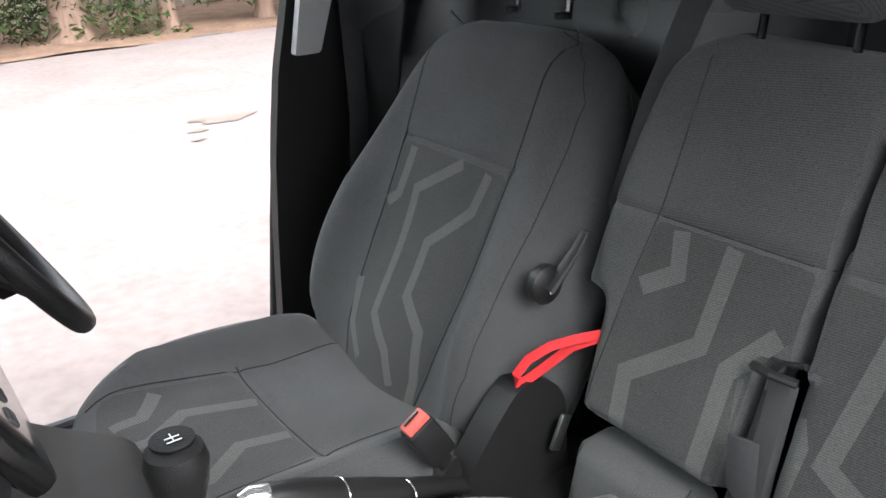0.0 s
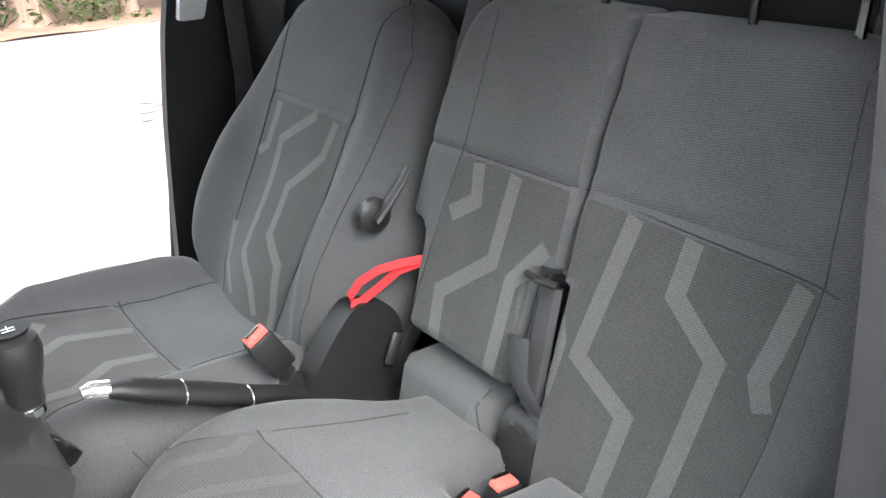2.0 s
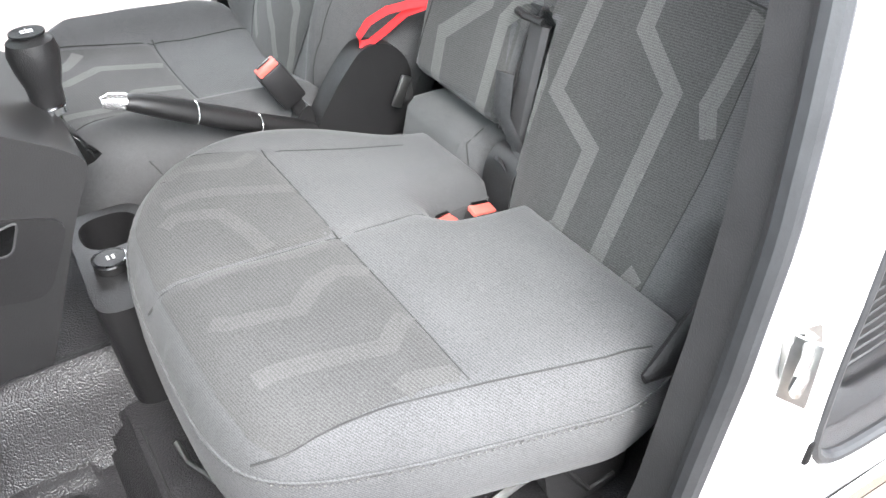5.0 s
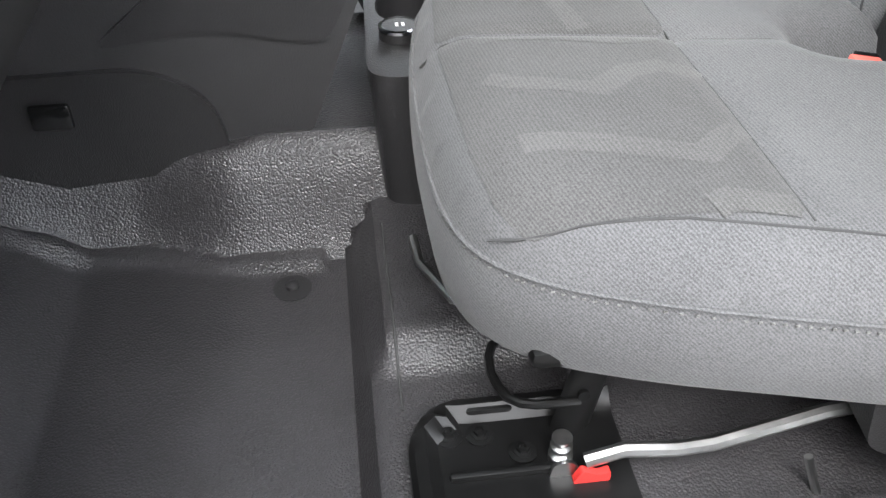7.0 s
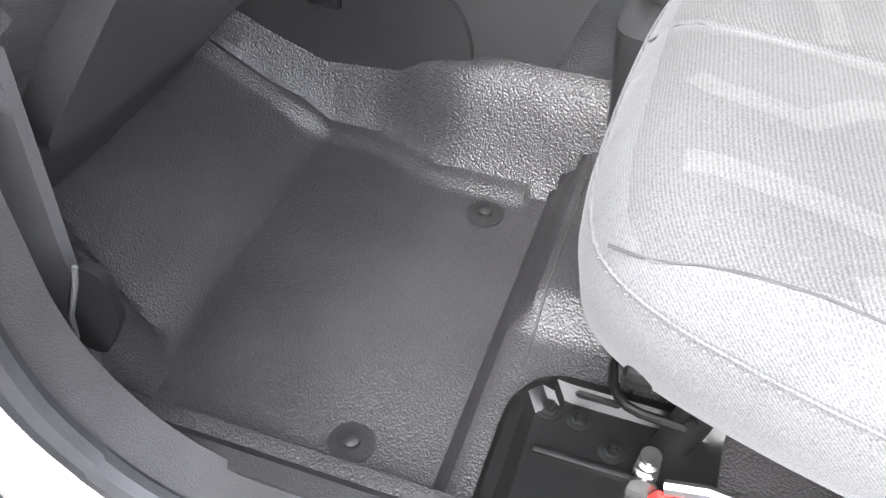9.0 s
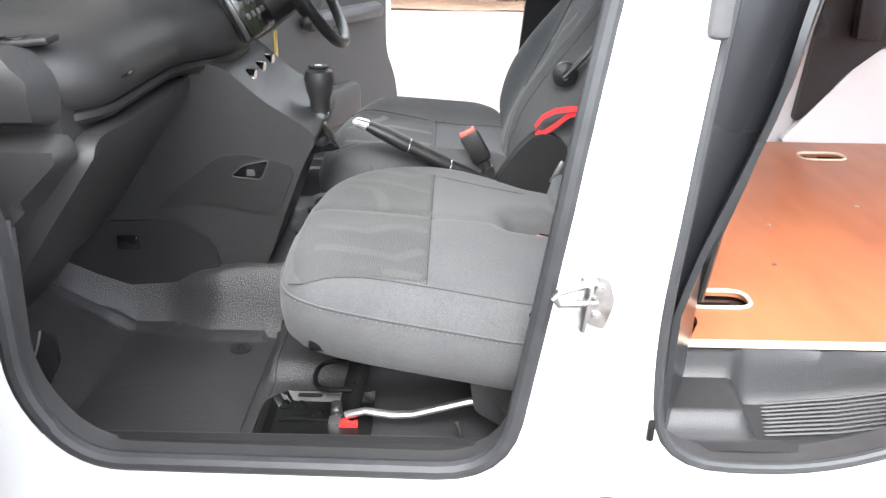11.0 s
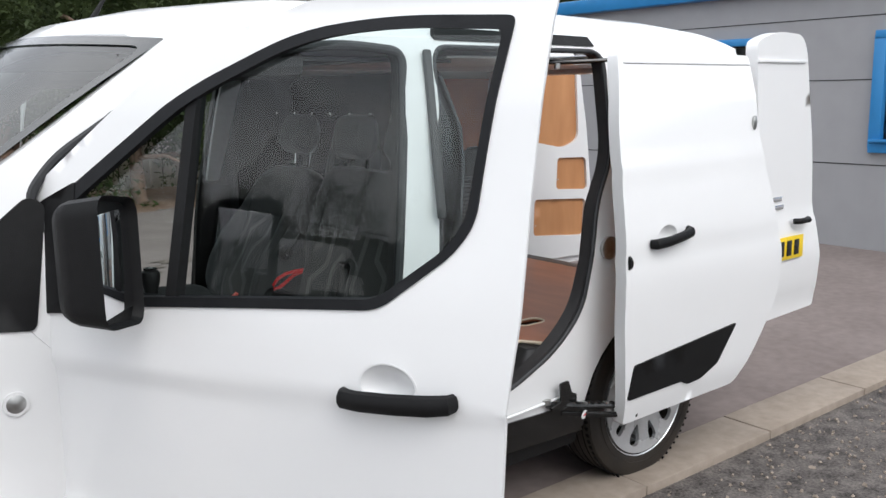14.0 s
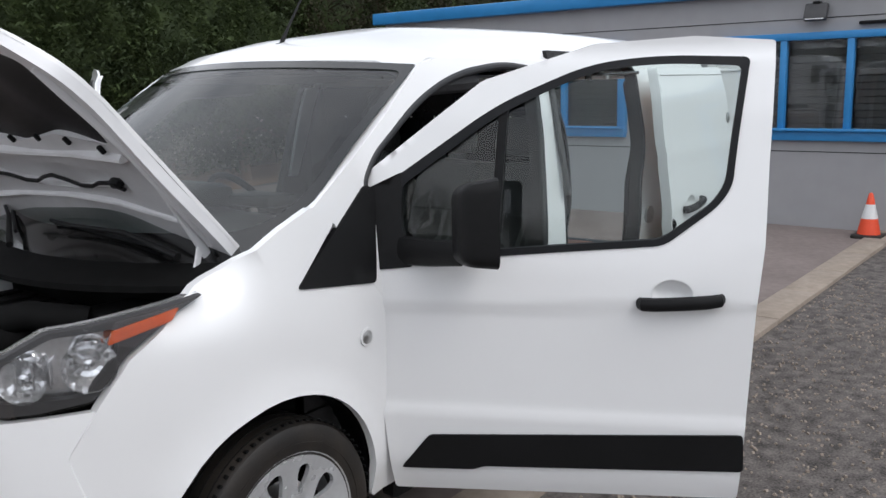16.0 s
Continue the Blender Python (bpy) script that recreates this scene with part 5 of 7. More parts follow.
    po = Pad(ob_out, bp @ Matrix.Translation((0, 0, .03)), .055, lambda u, v: np.where(v > .24, np.clip(.036 - (u + .50) * .30, .012, .036), .036), swell_o)
    b1 = part("backrest", po.mesh(.010), CLOTH, seat, "charcoal cloth outer backrest")
    part("insert", po.patch(rounded([(-.648, -.115), (-.375, -.105), (-.356, .0), (-.360, .215), (-.368, .30), (-.372, .360), (-.712, .348), (-.698, .16)], .008, 3), .0013), INSERT, b1, "darker patterned cloth insert")
    stripes(po, [[(-.455, .356), (-.413, .152), (-.509, .105), (-.489, -.026), (-.41, -.092)], [(-.546, .352), (-.538, .28), (-.612, .224), (-.572, -.06), (-.485, -.108)],
                 [(-.693, .344), (-.676, .26), (-.668, .229), (-.684, .195)], [(-.651, -.007), (-.634, -.042), (-.628, -.110)], [(-.364, .19), (-.376, .160), (-.366, .075)]], .027, b1)
    s2 = po.seam([(-.735, .348), (-.709, .351), (-.362, .367)], .0014)
    po.seam([(-.69, .60), (-.705, .45), (-.715, .351), (-.698, .16), (-.648, -.115)], .0012, bm=s2)
    part("backrest_seam", s2, SEAM, b1)
    backrest_side(ob_out, bp @ Matrix.Translation((0, 0, .03)), .055, .03, "backrest_side", b1, CLOTH)
    small = [(-.57 + (u + .57) * .90, .25 + (v - .25) * .92) for u, v in ob_out]
    part("backrest_shell", sheet(small, lambda u, v, d: bp @ Vector((u, v, -.02 - d)), .02, (), .06), CABBLACK, seat, "black backrest shell")
    part("side_cover", tube([(.668, -.805, .758), (.70, -.806, .766), (.735, -.806, .805), (.772, -.805, .856)], [.008, .024, .024, .011], 12, flat=.55, side=(-.6, 0, .8)), PLASTIC, seat, "black plastic hinge cover")
    # middle backrest, stepped in at its lower half
    mb_out = rounded([(-.378, .612), (-.105, .620), (-.050, .575), (-.012, .43), (.006, .30), (.012, .23), (-.034, .222), (-.034, .045), (-.292, .036), (-.303, .225), (-.347, .245), (-.348, .30), (-.352, .36), (-.362, .48)], [.012, .05, .05, .08, .05, .015, .012, .03, .03, .03, .01, .03, .06, .1], 5)

    def swell_m(u, v):
        return .010 * np.exp(-((u + .05) / .04) ** 2) - .006 * np.exp(-((v - .367) / .006) ** 2)
    pm = Pad(mb_out, bp @ Matrix.Translation((0, 0, .03)), .055, lambda u, v: np.where(v > .24, np.clip(.012 + (u + .34) * .20, .012, .030), .030), swell_m)
    b2 = part("middle_backrest", pm.mesh(.009), CLOTH, seat, "narrow folding middle backrest in charcoal cloth")
    part("insert", pm.patch(rounded([(-.335, .27), (-.340, .360), (-.107, .360), (-.085, .265), (-.066, .10), (-.07, .055), (-.280, .050), (-.292, .24)], .01, 3), .0013), INSERT, b2, "darker patterned cloth insert")
    stripes(pm, [[(-.147, .356), (-.156, .300), (-.104, .266)], [(-.231, .356), (-.216, .221), (-.112, .141), (-.116, .058)], [(-.318, .272), (-.262, .205), (-.252, .055)]], .026, b2)
    s3 = pm.seam([(-.350, .366), (-.107, .366)], .0014)
    pm.seam([(-.126, .60), (-.106, .38), (-.085, .27), (-.058, .07)], .0012, bm=s3)
    part("backrest_seam", s3, SEAM, b2)
    backrest_side(mb_out, bp @ Matrix.Translation((0, 0, .03)), .045, .02, "backrest_side", b2, CLOTH)
    part("edge_binding", tube([pm.at(u, v, .001) for u, v in ((-.306, .05), (-.312, .12), (-.316, .20), (-.33, .243), (-.36, .252))], .004, 8), CABBLACK, b2, "black edge binding")
    part("backrest_shell", sheet([(-.2 + (u + .2) * .90, .34 + (v - .34) * .92) for u, v in mb_out], lambda u, v, d: bp @ Vector((u, v, -.012 - d)), .02, (), .06), CABBLACK, b2, "black backrest shell")
    # padded foot of the middle back
    pf = Pad(rounded([(-.318, -.14), (-.06, -.14), (-.052, .040), (-.265, .040)], [.02, .02, .03, .03], 4), back_place(.853, 0, .732), .082, .035)
    lr = part("lumbar_roll", pf.mesh(.012), CLOTH, seat, "padded cloth foot of the middle backrest")
    part("roll_seam", pf.seam([(-.245, .035), (-.272, -.03), (-.292, -.135)], .0014), SEAM, lr)
    # belt slot between the backrests, with its tower and two buckles
    part("belt_slot", tube([(.832, -.330, .785), (.845, -.330, .855), (.872, -.330, .968)], .021, 8, flat=.6, side=(0, 1, 0)), GREYTRIM, seat, "grey plastic belt slot")
    part("slot_lip", tube([(.852, -.300, .984), (.842, -.330, .988), (.852, -.360, .984)], .006, 8), CABBLACK, seat)
    part("belt_loop", tube([(.815, -.322, .905), (.803, -.332, .845), (.822, -.352, .785), (.812, -.342, .755), (.797, -.327, .770)], .022, 8, flat=.16, side=(0, 1, 0)), WEBBING, seat, "dark belt webbing")
    part("buckle_tower", sheet(rounded([(.775, .64), (.86, .64), (.86, .77), (.825, .785), (.795, .76)], .02, 4), lambda x, z, d: Vector((x, -.300 - d, z)), .075, (), .05), CABBLACK, seat, "black plastic belt tower")
    for x, y, turn in ((.672, -.362, 24), (.735, -.366, 4)):
        bk = part("belt_buckle", box(.050, .030, .050, (x, y - .008, .700), .008, rot=(12, 12, turn)), CABBLACK, seat, "black buckle with red release button")
        part("release_button", box(.041, .022, .010, (x + .002, y - .011, .723), .003, rot=(12, 12, turn)), BUTTON, bk)
        part("tongue_slot", box(.030, .006, .004, (x + .004, y - .001, .7295), .001, rot=(12, 12, turn)), GLOSSBLACK, bk)
    # under-frame
    fr = part("seat_frame", tube([(.352, -.64, .475), (.365, -.635, .53), (.39, -.63, .63)], .020, 8, flat=.4, side=(1, 0, 0)), FRAMEPAINT, seat, "black painted steel seat frame")
    for k in range(2):
        part("frame_hole", lathe([(.006, 0), (.006, .004)], 12, axis="Y", at=(.362 + .012 * k, -.648, .53 + .05 * k)), BAY, fr)
    part("frame_leg", tube([(.38, -.16, .46), (.41, -.16, .55), (.43, -.16, .63)], .022, 8, flat=.5, side=(0, 1, 0)), FRAMEPAINT, fr)
    part("frame_leg", tube([(.68, -.62, .46), (.66, -.62, .63)], .022, 8, flat=.5, side=(0, 1, 0)), FRAMEPAINT, fr)
    part("frame_rail", box(.46, .035, .03, (.52, -.62, .635), .008), FRAMEPAINT, fr)
    part("frame_rail", box(.46, .035, .03, (.52, -.18, .635), .008), FRAMEPAINT, fr)
    part("seat_pan", box(.42, .66, .02, (.50, -.38, .645), .008), FRAMEPAINT, fr)
    part("front_bar", tube([(.220, -.415, .562), (.224, -.447, .55), (.252, -.513, .55), (.274, -.528, .552), (.33, -.54, .57)], .0055, 8), STEEL, fr, "bare steel rod")
    part("rear_link", tube([(.40, -.60, .578), (.43, -.60, .560), (.47, -.60, .556), (.55, -.58, .60)], .0045, 8), STEEL, fr, "bare steel link rod")
    part("cross_rod", tube([(.352, -.70, .500), (.388, -.70, .510), (.44, -.70, .503), (.475, -.70, .505), (.58, -.70, .535), (.66, -.70, .545)], .0075, 8), STEEL, fr, "bare steel release rod")
    part("link_rod", tube([(.555, -.73, .51), (.575, -.745, .45)], .0045, 8), STEEL, fr)
    part("foot_loop", tube([(.345, -.548, .53), (.312, -.549, .526), (.296, -.551, .523), (.287, -.558, .520), (.282, -.570, .517), (.281, -.592, .515), (.285, -.612, .515), (.292, -.626, .515), (.303, -.635, .515), (.318, -.640, .516), (.36, -.645, .52)], .0050, 10), FRAMEPAINT, fr, "black steel loop")
    # pressed floor anchor with a raised rim
    def tray_fn(x, y, d):
        e = min(x - .189, -.597 - y, (x - .189 - .597 - y - .045) * .7)
        return Vector((x, y, .480 + .018 * smooth01((.030 - e) / .018) - .010 * smooth01((.010 - e) / .010) - d))
    tray = part("anchor_plate", sheet(rounded([(.189, -.775), (.189, -.645), (.217, -.600), (.40, -.597), (.40, -.775)], [.01, .04, .03, .01, .01], 5), tray_fn, .006, (), .012), FRAMEPAINT, seat, "black steel floor anchor plate")
    for x, y in ((.231, -.640), (.262, -.642), (.30, -.668)):
        bolt = part("anchor_bolt", lathe([(.010, 0), (.010, .004), (.0065, .005), (.0065, .009), (.004, .009), (.004, .004)], 6, at=(x, y, .481)), FRAMEPAINT, tray)
        part("bolt_washer", lathe([(.014, 0), (.014, .002), (.010, .003)], 16, at=(x, y, .481)), FRAMEPAINT, bolt)
    part("anchor_rib", box(.12, .010, .010, (.285, -.690, .482), .004), FRAMEPAINT, tray)
    part("anchor_rib", box(.05, .016, .014, (.275, -.612, .486), .005), FRAMEPAINT, tray)
    knob = part("release_knob", lathe([(.008, -.020), (.012, -.017), (.012, .0), (.007, .003), (.007, .006), (.011, .008), (.011, .012), (.007, .014), (.007, .017), (.010, .019), (.010, .023)], 16, at=(.334, -.680, .490)), STEEL, seat, "steel pivot with red release wings")
    wing_a = rounded([(.0, -.006), (.020, -.010), (.036, -.002), (.034, .012), (.024, .006), (.006, .012)], .004, 3)
    for k, (at, turn) in enumerate((((.340, -.702, .486), 8), ((.330, -.706, .478), 118))):
        w = sheet(wing_a, lambda u, v, d: Vector((u, -d, v)), .008, (), .02)
        w.transform(Matrix.Translation(at) @ Matrix.Rotation(radians(turn), 4, "Y"))
        part("release_wing", w, RED, knob, "bright red release lever")
    part("pivot_plate", sheet(rounded([(.318, .465), (.345, .462), (.350, .485), (.340, .500), (.322, .498)], .008, 4), lambda x, z, d: Vector((x, -.696 - d, z)), .004, (), .02), STEEL, knob)
    br = part("outer_bracket", sheet(rounded([(.575, .62), (.585, .55), (.64, .515), (.705, .52), (.715, .62)], .015, 4), lambda x, z, d: Vector((x + .12 * d, -.755 + d, z)), .10, (), .04), CABBLACK, seat, "black plastic bracket cover")
    part("bracket_rib", tube([(.60, -.757, .61), (.648, -.757, .535), (.690, -.757, .538)], .004, 8), CABBLACK, br)
    for y in (-.225, -.585):
        headrest(seat, .985, y, 1.455, GLOSSBLACK)
    return seat


def headrest(seat, x, y, z, post):
    o = rounded([(-.125, -.085), (.125, -.085), (.115, .09), (-.115, .09)], .05, 5)
    h = part("headrest", Pad(o, back_place(x + .02, y, z), .055, .05).mesh(.025), CLOTH, seat, "charcoal cloth headrest on chrome posts")
    part("headrest_back", Pad(o, back_place(x + .02, y, z) @ Matrix.Diagonal((1, 1, -1, 1)), .045, .045).mesh(.03), CLOTH, h)
    for d in (-.065, .065):
        part("headrest_post", tube([(x + .02, y + d, z - .13), (x + .03, y + d, z - .05)], .006, 8), post, h)
        if post == CHROME:
            part("post_collar", lathe([(.011, 0), (.011, .008), (.008, .011)], 14, at=(x + .003, y + d, z - .128)), CABBLACK, h)


def driver_seat():
    seat = thing("driver_seat", "charcoal cloth driver's seat with light zigzag stripes", "seat", (0, 0, 0))
    cy = .317
    out = rounded([(-.27, .72), (-.295, .60), (-.30, .45), (-.285, .30), (-.235, .215), (-.12, .185), (.0, .18), (.13, .185), (.255, .215), (.315, .30), (.335, .45), (.325, .60), (.285, .72), (.12, .76), (-.12, .76)], [.05, .08, .08, .06, .06, .06, .1, .06, .06, .06, .08, .08, .05, .04, .04], 5)

    def swell(u, v):
        side = (.034 + .022 * (u > 0)) * np.exp(-((np.where(u > 0, u - .018, -u) - .222) / .052) ** 2) * (.55 + .45 * np.clip((v - .22) / .12, 0, 1))
        return side - .012 * np.exp(-(u / .15) ** 2) * np.clip((v - .30) / .2, 0, 1) - .005 * np.exp(-((v - .49) / .008) ** 2) * (np.abs(u) < .165)
    place = cushion_place(0, cy, .705, .06)
    pad = Pad(out, place, .080, .085, swell)
    c = part("seat_cushion", pad.mesh(.015), CLOTH, seat, "charcoal cloth cushion")
    part("insert", pad.patch(rounded([(-.175, .25), (-.08, .225), (.09, .225), (.185, .25), (.155, .482), (-.145, .482)], .02, 3), .0013), INSERT, c, "darker patterned cloth insert")
    stripes(pad, [[(.16, .34), (.105, .30), (.10, .25)], [(.06, .478), (.085, .36), (.03, .29), (.03, .24)], [(-.06, .478), (-.05, .40), (-.115, .325), (-.115, .25)]], .024, c)
    sm = pad.seam([(-.16, .49), (.17, .49)])
    pad.seam([(-.185, .235), (-.165, .40), (-.15, .55), (-.16, .72)], bm=sm)
    pad.seam([(.195, .235), (.175, .40), (.155, .55), (.165, .72)], bm=sm)
    part("cushion_seam", sm, SEAM, c)
    skirt(out, place, ((0, .002), (-.006, -.02), (-.002, -.06), (.012, -.10), (.05, -.12)), "cushion_skirt", c, CLOTH)
    # backrest with deep bolsters, narrow at the shoulders
    bo = rounded([(-.20, -.10), (-.265, -.02), (-.30, .08), (-.305, .19), (-.295, .30), (-.268, .44), (-.235, .56), (-.185, .628), (-.10, .655), (.10, .655), (.175, .628), (.23, .56), (.28, .44), (.335, .27), (.345, .17), (.32, .06), (.26, -.03), (.20, -.10)], .06, 5)

    def swell_b(u, v):
        side = .068 * np.exp(-((np.where(u > 0, u - .018, -u) - .218) / .055) ** 2) * np.exp(-((v - .17) / .21) ** 2)
        lumbar = .042 * np.exp(-(u / .17) ** 2 - ((v - .06) / .15) ** 2)
        return side + lumbar - .006 * np.exp(-((v - .412) / .006) ** 2) * (np.abs(u) < .16)
    bp = back_place(.795, cy, .70, .42)
    pb = Pad(bo, bp, .09, .07, swell_b)
    b1 = part("backrest", pb.mesh(.010), CLOTH, seat, "charcoal cloth backrest with side bolsters")
    part("insert", pb.patch(rounded([(.148, .405), (-.144, .400), (-.128, .20), (-.115, .05), (-.085, -.06), (.10, -.06), (.135, .05), (.145, .20)], .015, 3), .0013), INSERT, b1, "darker patterned cloth insert")
    stripes(pb, [[(.116, .398), (.123, .308), (.146, .288)], [(-.028, .397), (.076, .330), (.054, .100), (-.012, .052), (-.040, .0)], [(-.098, .394), (-.084, .327), (-.002, .250), (-.012, .155), (-.074, .110), (-.095, .03), (-.09, -.03)],
                 [(.142, .140), (.124, .058), (.072, .008)]], .020, b1)
    s2 = pb.seam([(.155, .414), (-.15, .408)], .0014)
    pb.seam([(.165, .65), (.155, .42), (.152, .22), (.14, .05), (.10, -.07)], bm=s2)
    pb.seam([(-.155, .65), (-.15, .42), (-.135, .20), (-.12, .05), (-.09, -.07)], bm=s2)
    pb.seam([(-.10, .648), (-.155, .632), (-.190, .600), (-.222, .543), (-.232, .468), (-.239, .34), (-.241, .20), (-.235, .10), (-.21, .0)], .0011, bm=s2)
    part("backrest_seam", s2, SEAM, b1)
    backrest_side(bo, bp, .05, .01, "backrest_side", b1, CLOTH)
    sh = Pad([(u * .97, .27 + (v - .27) * .98) for u, v in bo], bp @ Matrix.Translation((0, 0, -.05)) @ Matrix.Diagonal((1, 1, -1, 1)), .07, .06)
    part("backrest_shell", sh.mesh(.03), CLOTH, b1)
    # recliner lever, side cover, red strap
    lv = part("recline_lever", lathe([(.030, 0), (.030, .014), (.022, .020), (.0, .022)], 24, axis="Y"), CABBLACK, seat, "black reclining lever")
    lv.matrix_local = Matrix.Translation((.806, .030, .992)) @ Matrix.Rotation(math.pi, 4, "Z")
    part("lever_arm", tube([(.004, .018, -.004), (-.02, .024, .022), (-.045, .026, .050), (-.062, .026, .072)], [.015, .011, .009, .008], 10, flat=.6, side=(0, 1, 0)), CABBLACK, lv)
    part("lever_badge", box(.008, .002, .014, (0, .023, -.004), .001), PALE, lv)
    part("side_cover", sheet(rounded([(.60, .50), (.62, .66), (.655, .735), (.70, .805), (.745, .852), (.80, .845), (.835, .80), (.84, .66), (.83, .50)], .03, 5), lambda x, z, d: Vector((x, .020 + d - .015 * smooth01((x - .60) / .12), z)), .05, (), .03), CABBLACK, seat, "black plastic seat side cover")
    part("cover_toe", sheet(rounded([(.575, .66), (.60, .72), (.645, .765), (.655, .70), (.64, .60)], .02, 4), lambda x, z, d: Vector((x, .032 + d, z)), .03, (), .03), CABBLACK, seat)
    strap = [(.850, -.055, .926), (.815, -.036, .922), (.785, -.014, .912), (.757, .004, .892), (.741, .014, .866), (.744, .018, .850), (.762, .014, .850), (.785, .0, .870), (.815, -.026, .905), (.850, -.054, .922)]
    part("red_strap", tube(strap, .0072, 8, flat=.12, side=(0, .6, .8)), REDSTRAP, seat, "bright red fabric pull strap")
    bk = part("belt_buckle", box(.048, .032, .080, (.598, .038, .806), .006, rot=(0, -30, 0)), CABBLACK, seat, "black buckle with red release button")
    part("release_button", box(.040, .024, .012, (.577, .038, .843), .003, rot=(0, -30, 0)), BUTTON, bk)
    part("tongue_slot", box(.028, .005, .006, (.574, .042, .848), .001, rot=(0, -30, 0)), GLOSSBLACK, bk)
    part("buckle_stalk", tube([(.618, .040, .771), (.645, .040, .715), (.67, .042, .64)], .013, 8, flat=.4, side=(1, 0, 0)), CABBLACK, bk)
    part("seat_bracket", box(.020, .008, .060, (.800, -.020, .760), .003, rot=(0, 25, 0)), STEEL, seat, "bare steel bracket between the seats")
    part("seat_base", box(.50, .44, .16, (.52, cy, .51), .03), CABBLACK, seat)
    headrest(seat, 1.045, cy, 1.450, CHROME)
    return seat


bench_seat()
driver_seat()


# ---- centre: cup holder, handbrake, gear lever ----
def centre_console():
    ch = part("floor_console", sheet(rounded([(.185, -.262), (.27, -.262), (.315, -.14), (.315, .02), (.195, .02)], .04, 5), lambda x, y, d: Vector((x + .02 * (d / .26), y, .685 - d)), .25,
                                     (rounded([(.208, -.10), (.302, -.10), (.302, 0), (.208, 0)], .048, 6),), .03), CABBLACK, van, "black floor console with cup holder")
    part("cup_holder", lathe([(.050, .072), (.047, .0), (.001, .0)], 24, at=(.255, -.05, .61), caps=False), CABBLACK, ch)
    so = part("power_socket", lathe([(.026, 0), (.026, .012), (.022, .016), (.0, .015)], 24, at=(.233, -.150, .686)), CABBLACK, ch, "round power socket cap with bright rim")
    part("socket_rim", lathe([(.023, .012), (.027, .012), (.027, .016), (.023, .017)], 24, at=(.233, -.150, .686), closed=True), CHROME, so)
    for i in range(2):
        part("socket_mark", box(.004, .010, .001, (.230 + .008 * i, -.150, .7025)), PALE, so)
    hb = part("handbrake", tube([(.325, .0, .866), (.345, .0, .860), (.375, .001, .846), (.43, .004, .817), (.445, .004, .810), (.49, .007, .787), (.54, .012, .762), (.60, .02, .735), (.66, .03, .70)], [.012, .018, .022, .024, .022, .023, .020, .017, .016], 14, flat=.8, side=(0, 1, 0)), CABBLACK, van, "black handbrake lever with silver button")
    part("handbrake_button", tube([(.30, .0, .872), (.312, .0, .872), (.335, .0, .864)], [.008, .013, .0145], 14), LAMP, hb)
    for x, z, r in ((.436, .815, .0245), (.537, .764, .0215)):
        part("handbrake_ring", tube([(x + .004 * math.sin(a) - .45 * r * .8 * math.sin(a), .004 + r * math.cos(a), z - r * .8 * .9 * math.sin(a)) for a in np.linspace(0, 2 * math.pi, 21)[:-1]], .0013, 6, closed=True), LAMP, hb)
    part("tunnel_cover", box(.48, .13, .16, (.64, .0, .585), .04), CABBLACK, van, "black plastic tunnel cover")
    lever = part("gear_lever", tube([(.205, -.06, .89), (.22, -.06, .95), (.232, -.06, 1.0)], .012, 10), CHROME, van, "gear lever with black knob and leather boot")
    part("gear_knob", lathe([(.019, -.05), (.023, -.045), (.024, -.02), (.031, .005), (.035, .03), (.031, .047), (.018, .056), (.0, .058)], 24, at=(.236, -.06, 1.0)), CABBLACK, lever)
    cap = part("knob_cap", lathe([(.024, .0), (.024, .003), (.0, .004)], 24, at=(.236, -.06, 1.0565)), PLASTIC, lever)
    part("gear_pattern", tube([(.228, -.068, 1.061), (.244, -.068, 1.061)], .0008, 5), PALE, cap)
    part("gear_pattern", tube([(.228, -.06, 1.061), (.244, -.06, 1.061)], .0008, 5), PALE, cap)
    part("gear_pattern", tube([(.236, -.068, 1.061), (.236, -.052, 1.061)], .0008, 5), PALE, cap)
    part("knob_ring", lathe([(.0195, -.062), (.0215, -.06), (.0215, -.05), (.0195, -.048)], 20, at=(.236, -.06, 1.0), closed=True), CHROME, lever)
    boot = lathe([(.07, 0), (.062, .012), (.058, .018), (.052, .032), (.044, .038), (.038, .056), (.026, .062), (.020, .080)], 20, at=(.21, -.06, .868))
    for v in boot.verts:
        a = math.atan2(v.co.y + .06, v.co.x - .21)
        k = 1 + .09 * math.sin(5 * a + 40 * v.co.z)
        v.co.x, v.co.y = .21 + (v.co.x - .21) * k, -.06 + (v.co.y + .06) * k
    part("gear_boot", boot, GLOSSBLACK, lever)
    lever.location = (-.008, .02, -.045)


centre_console()


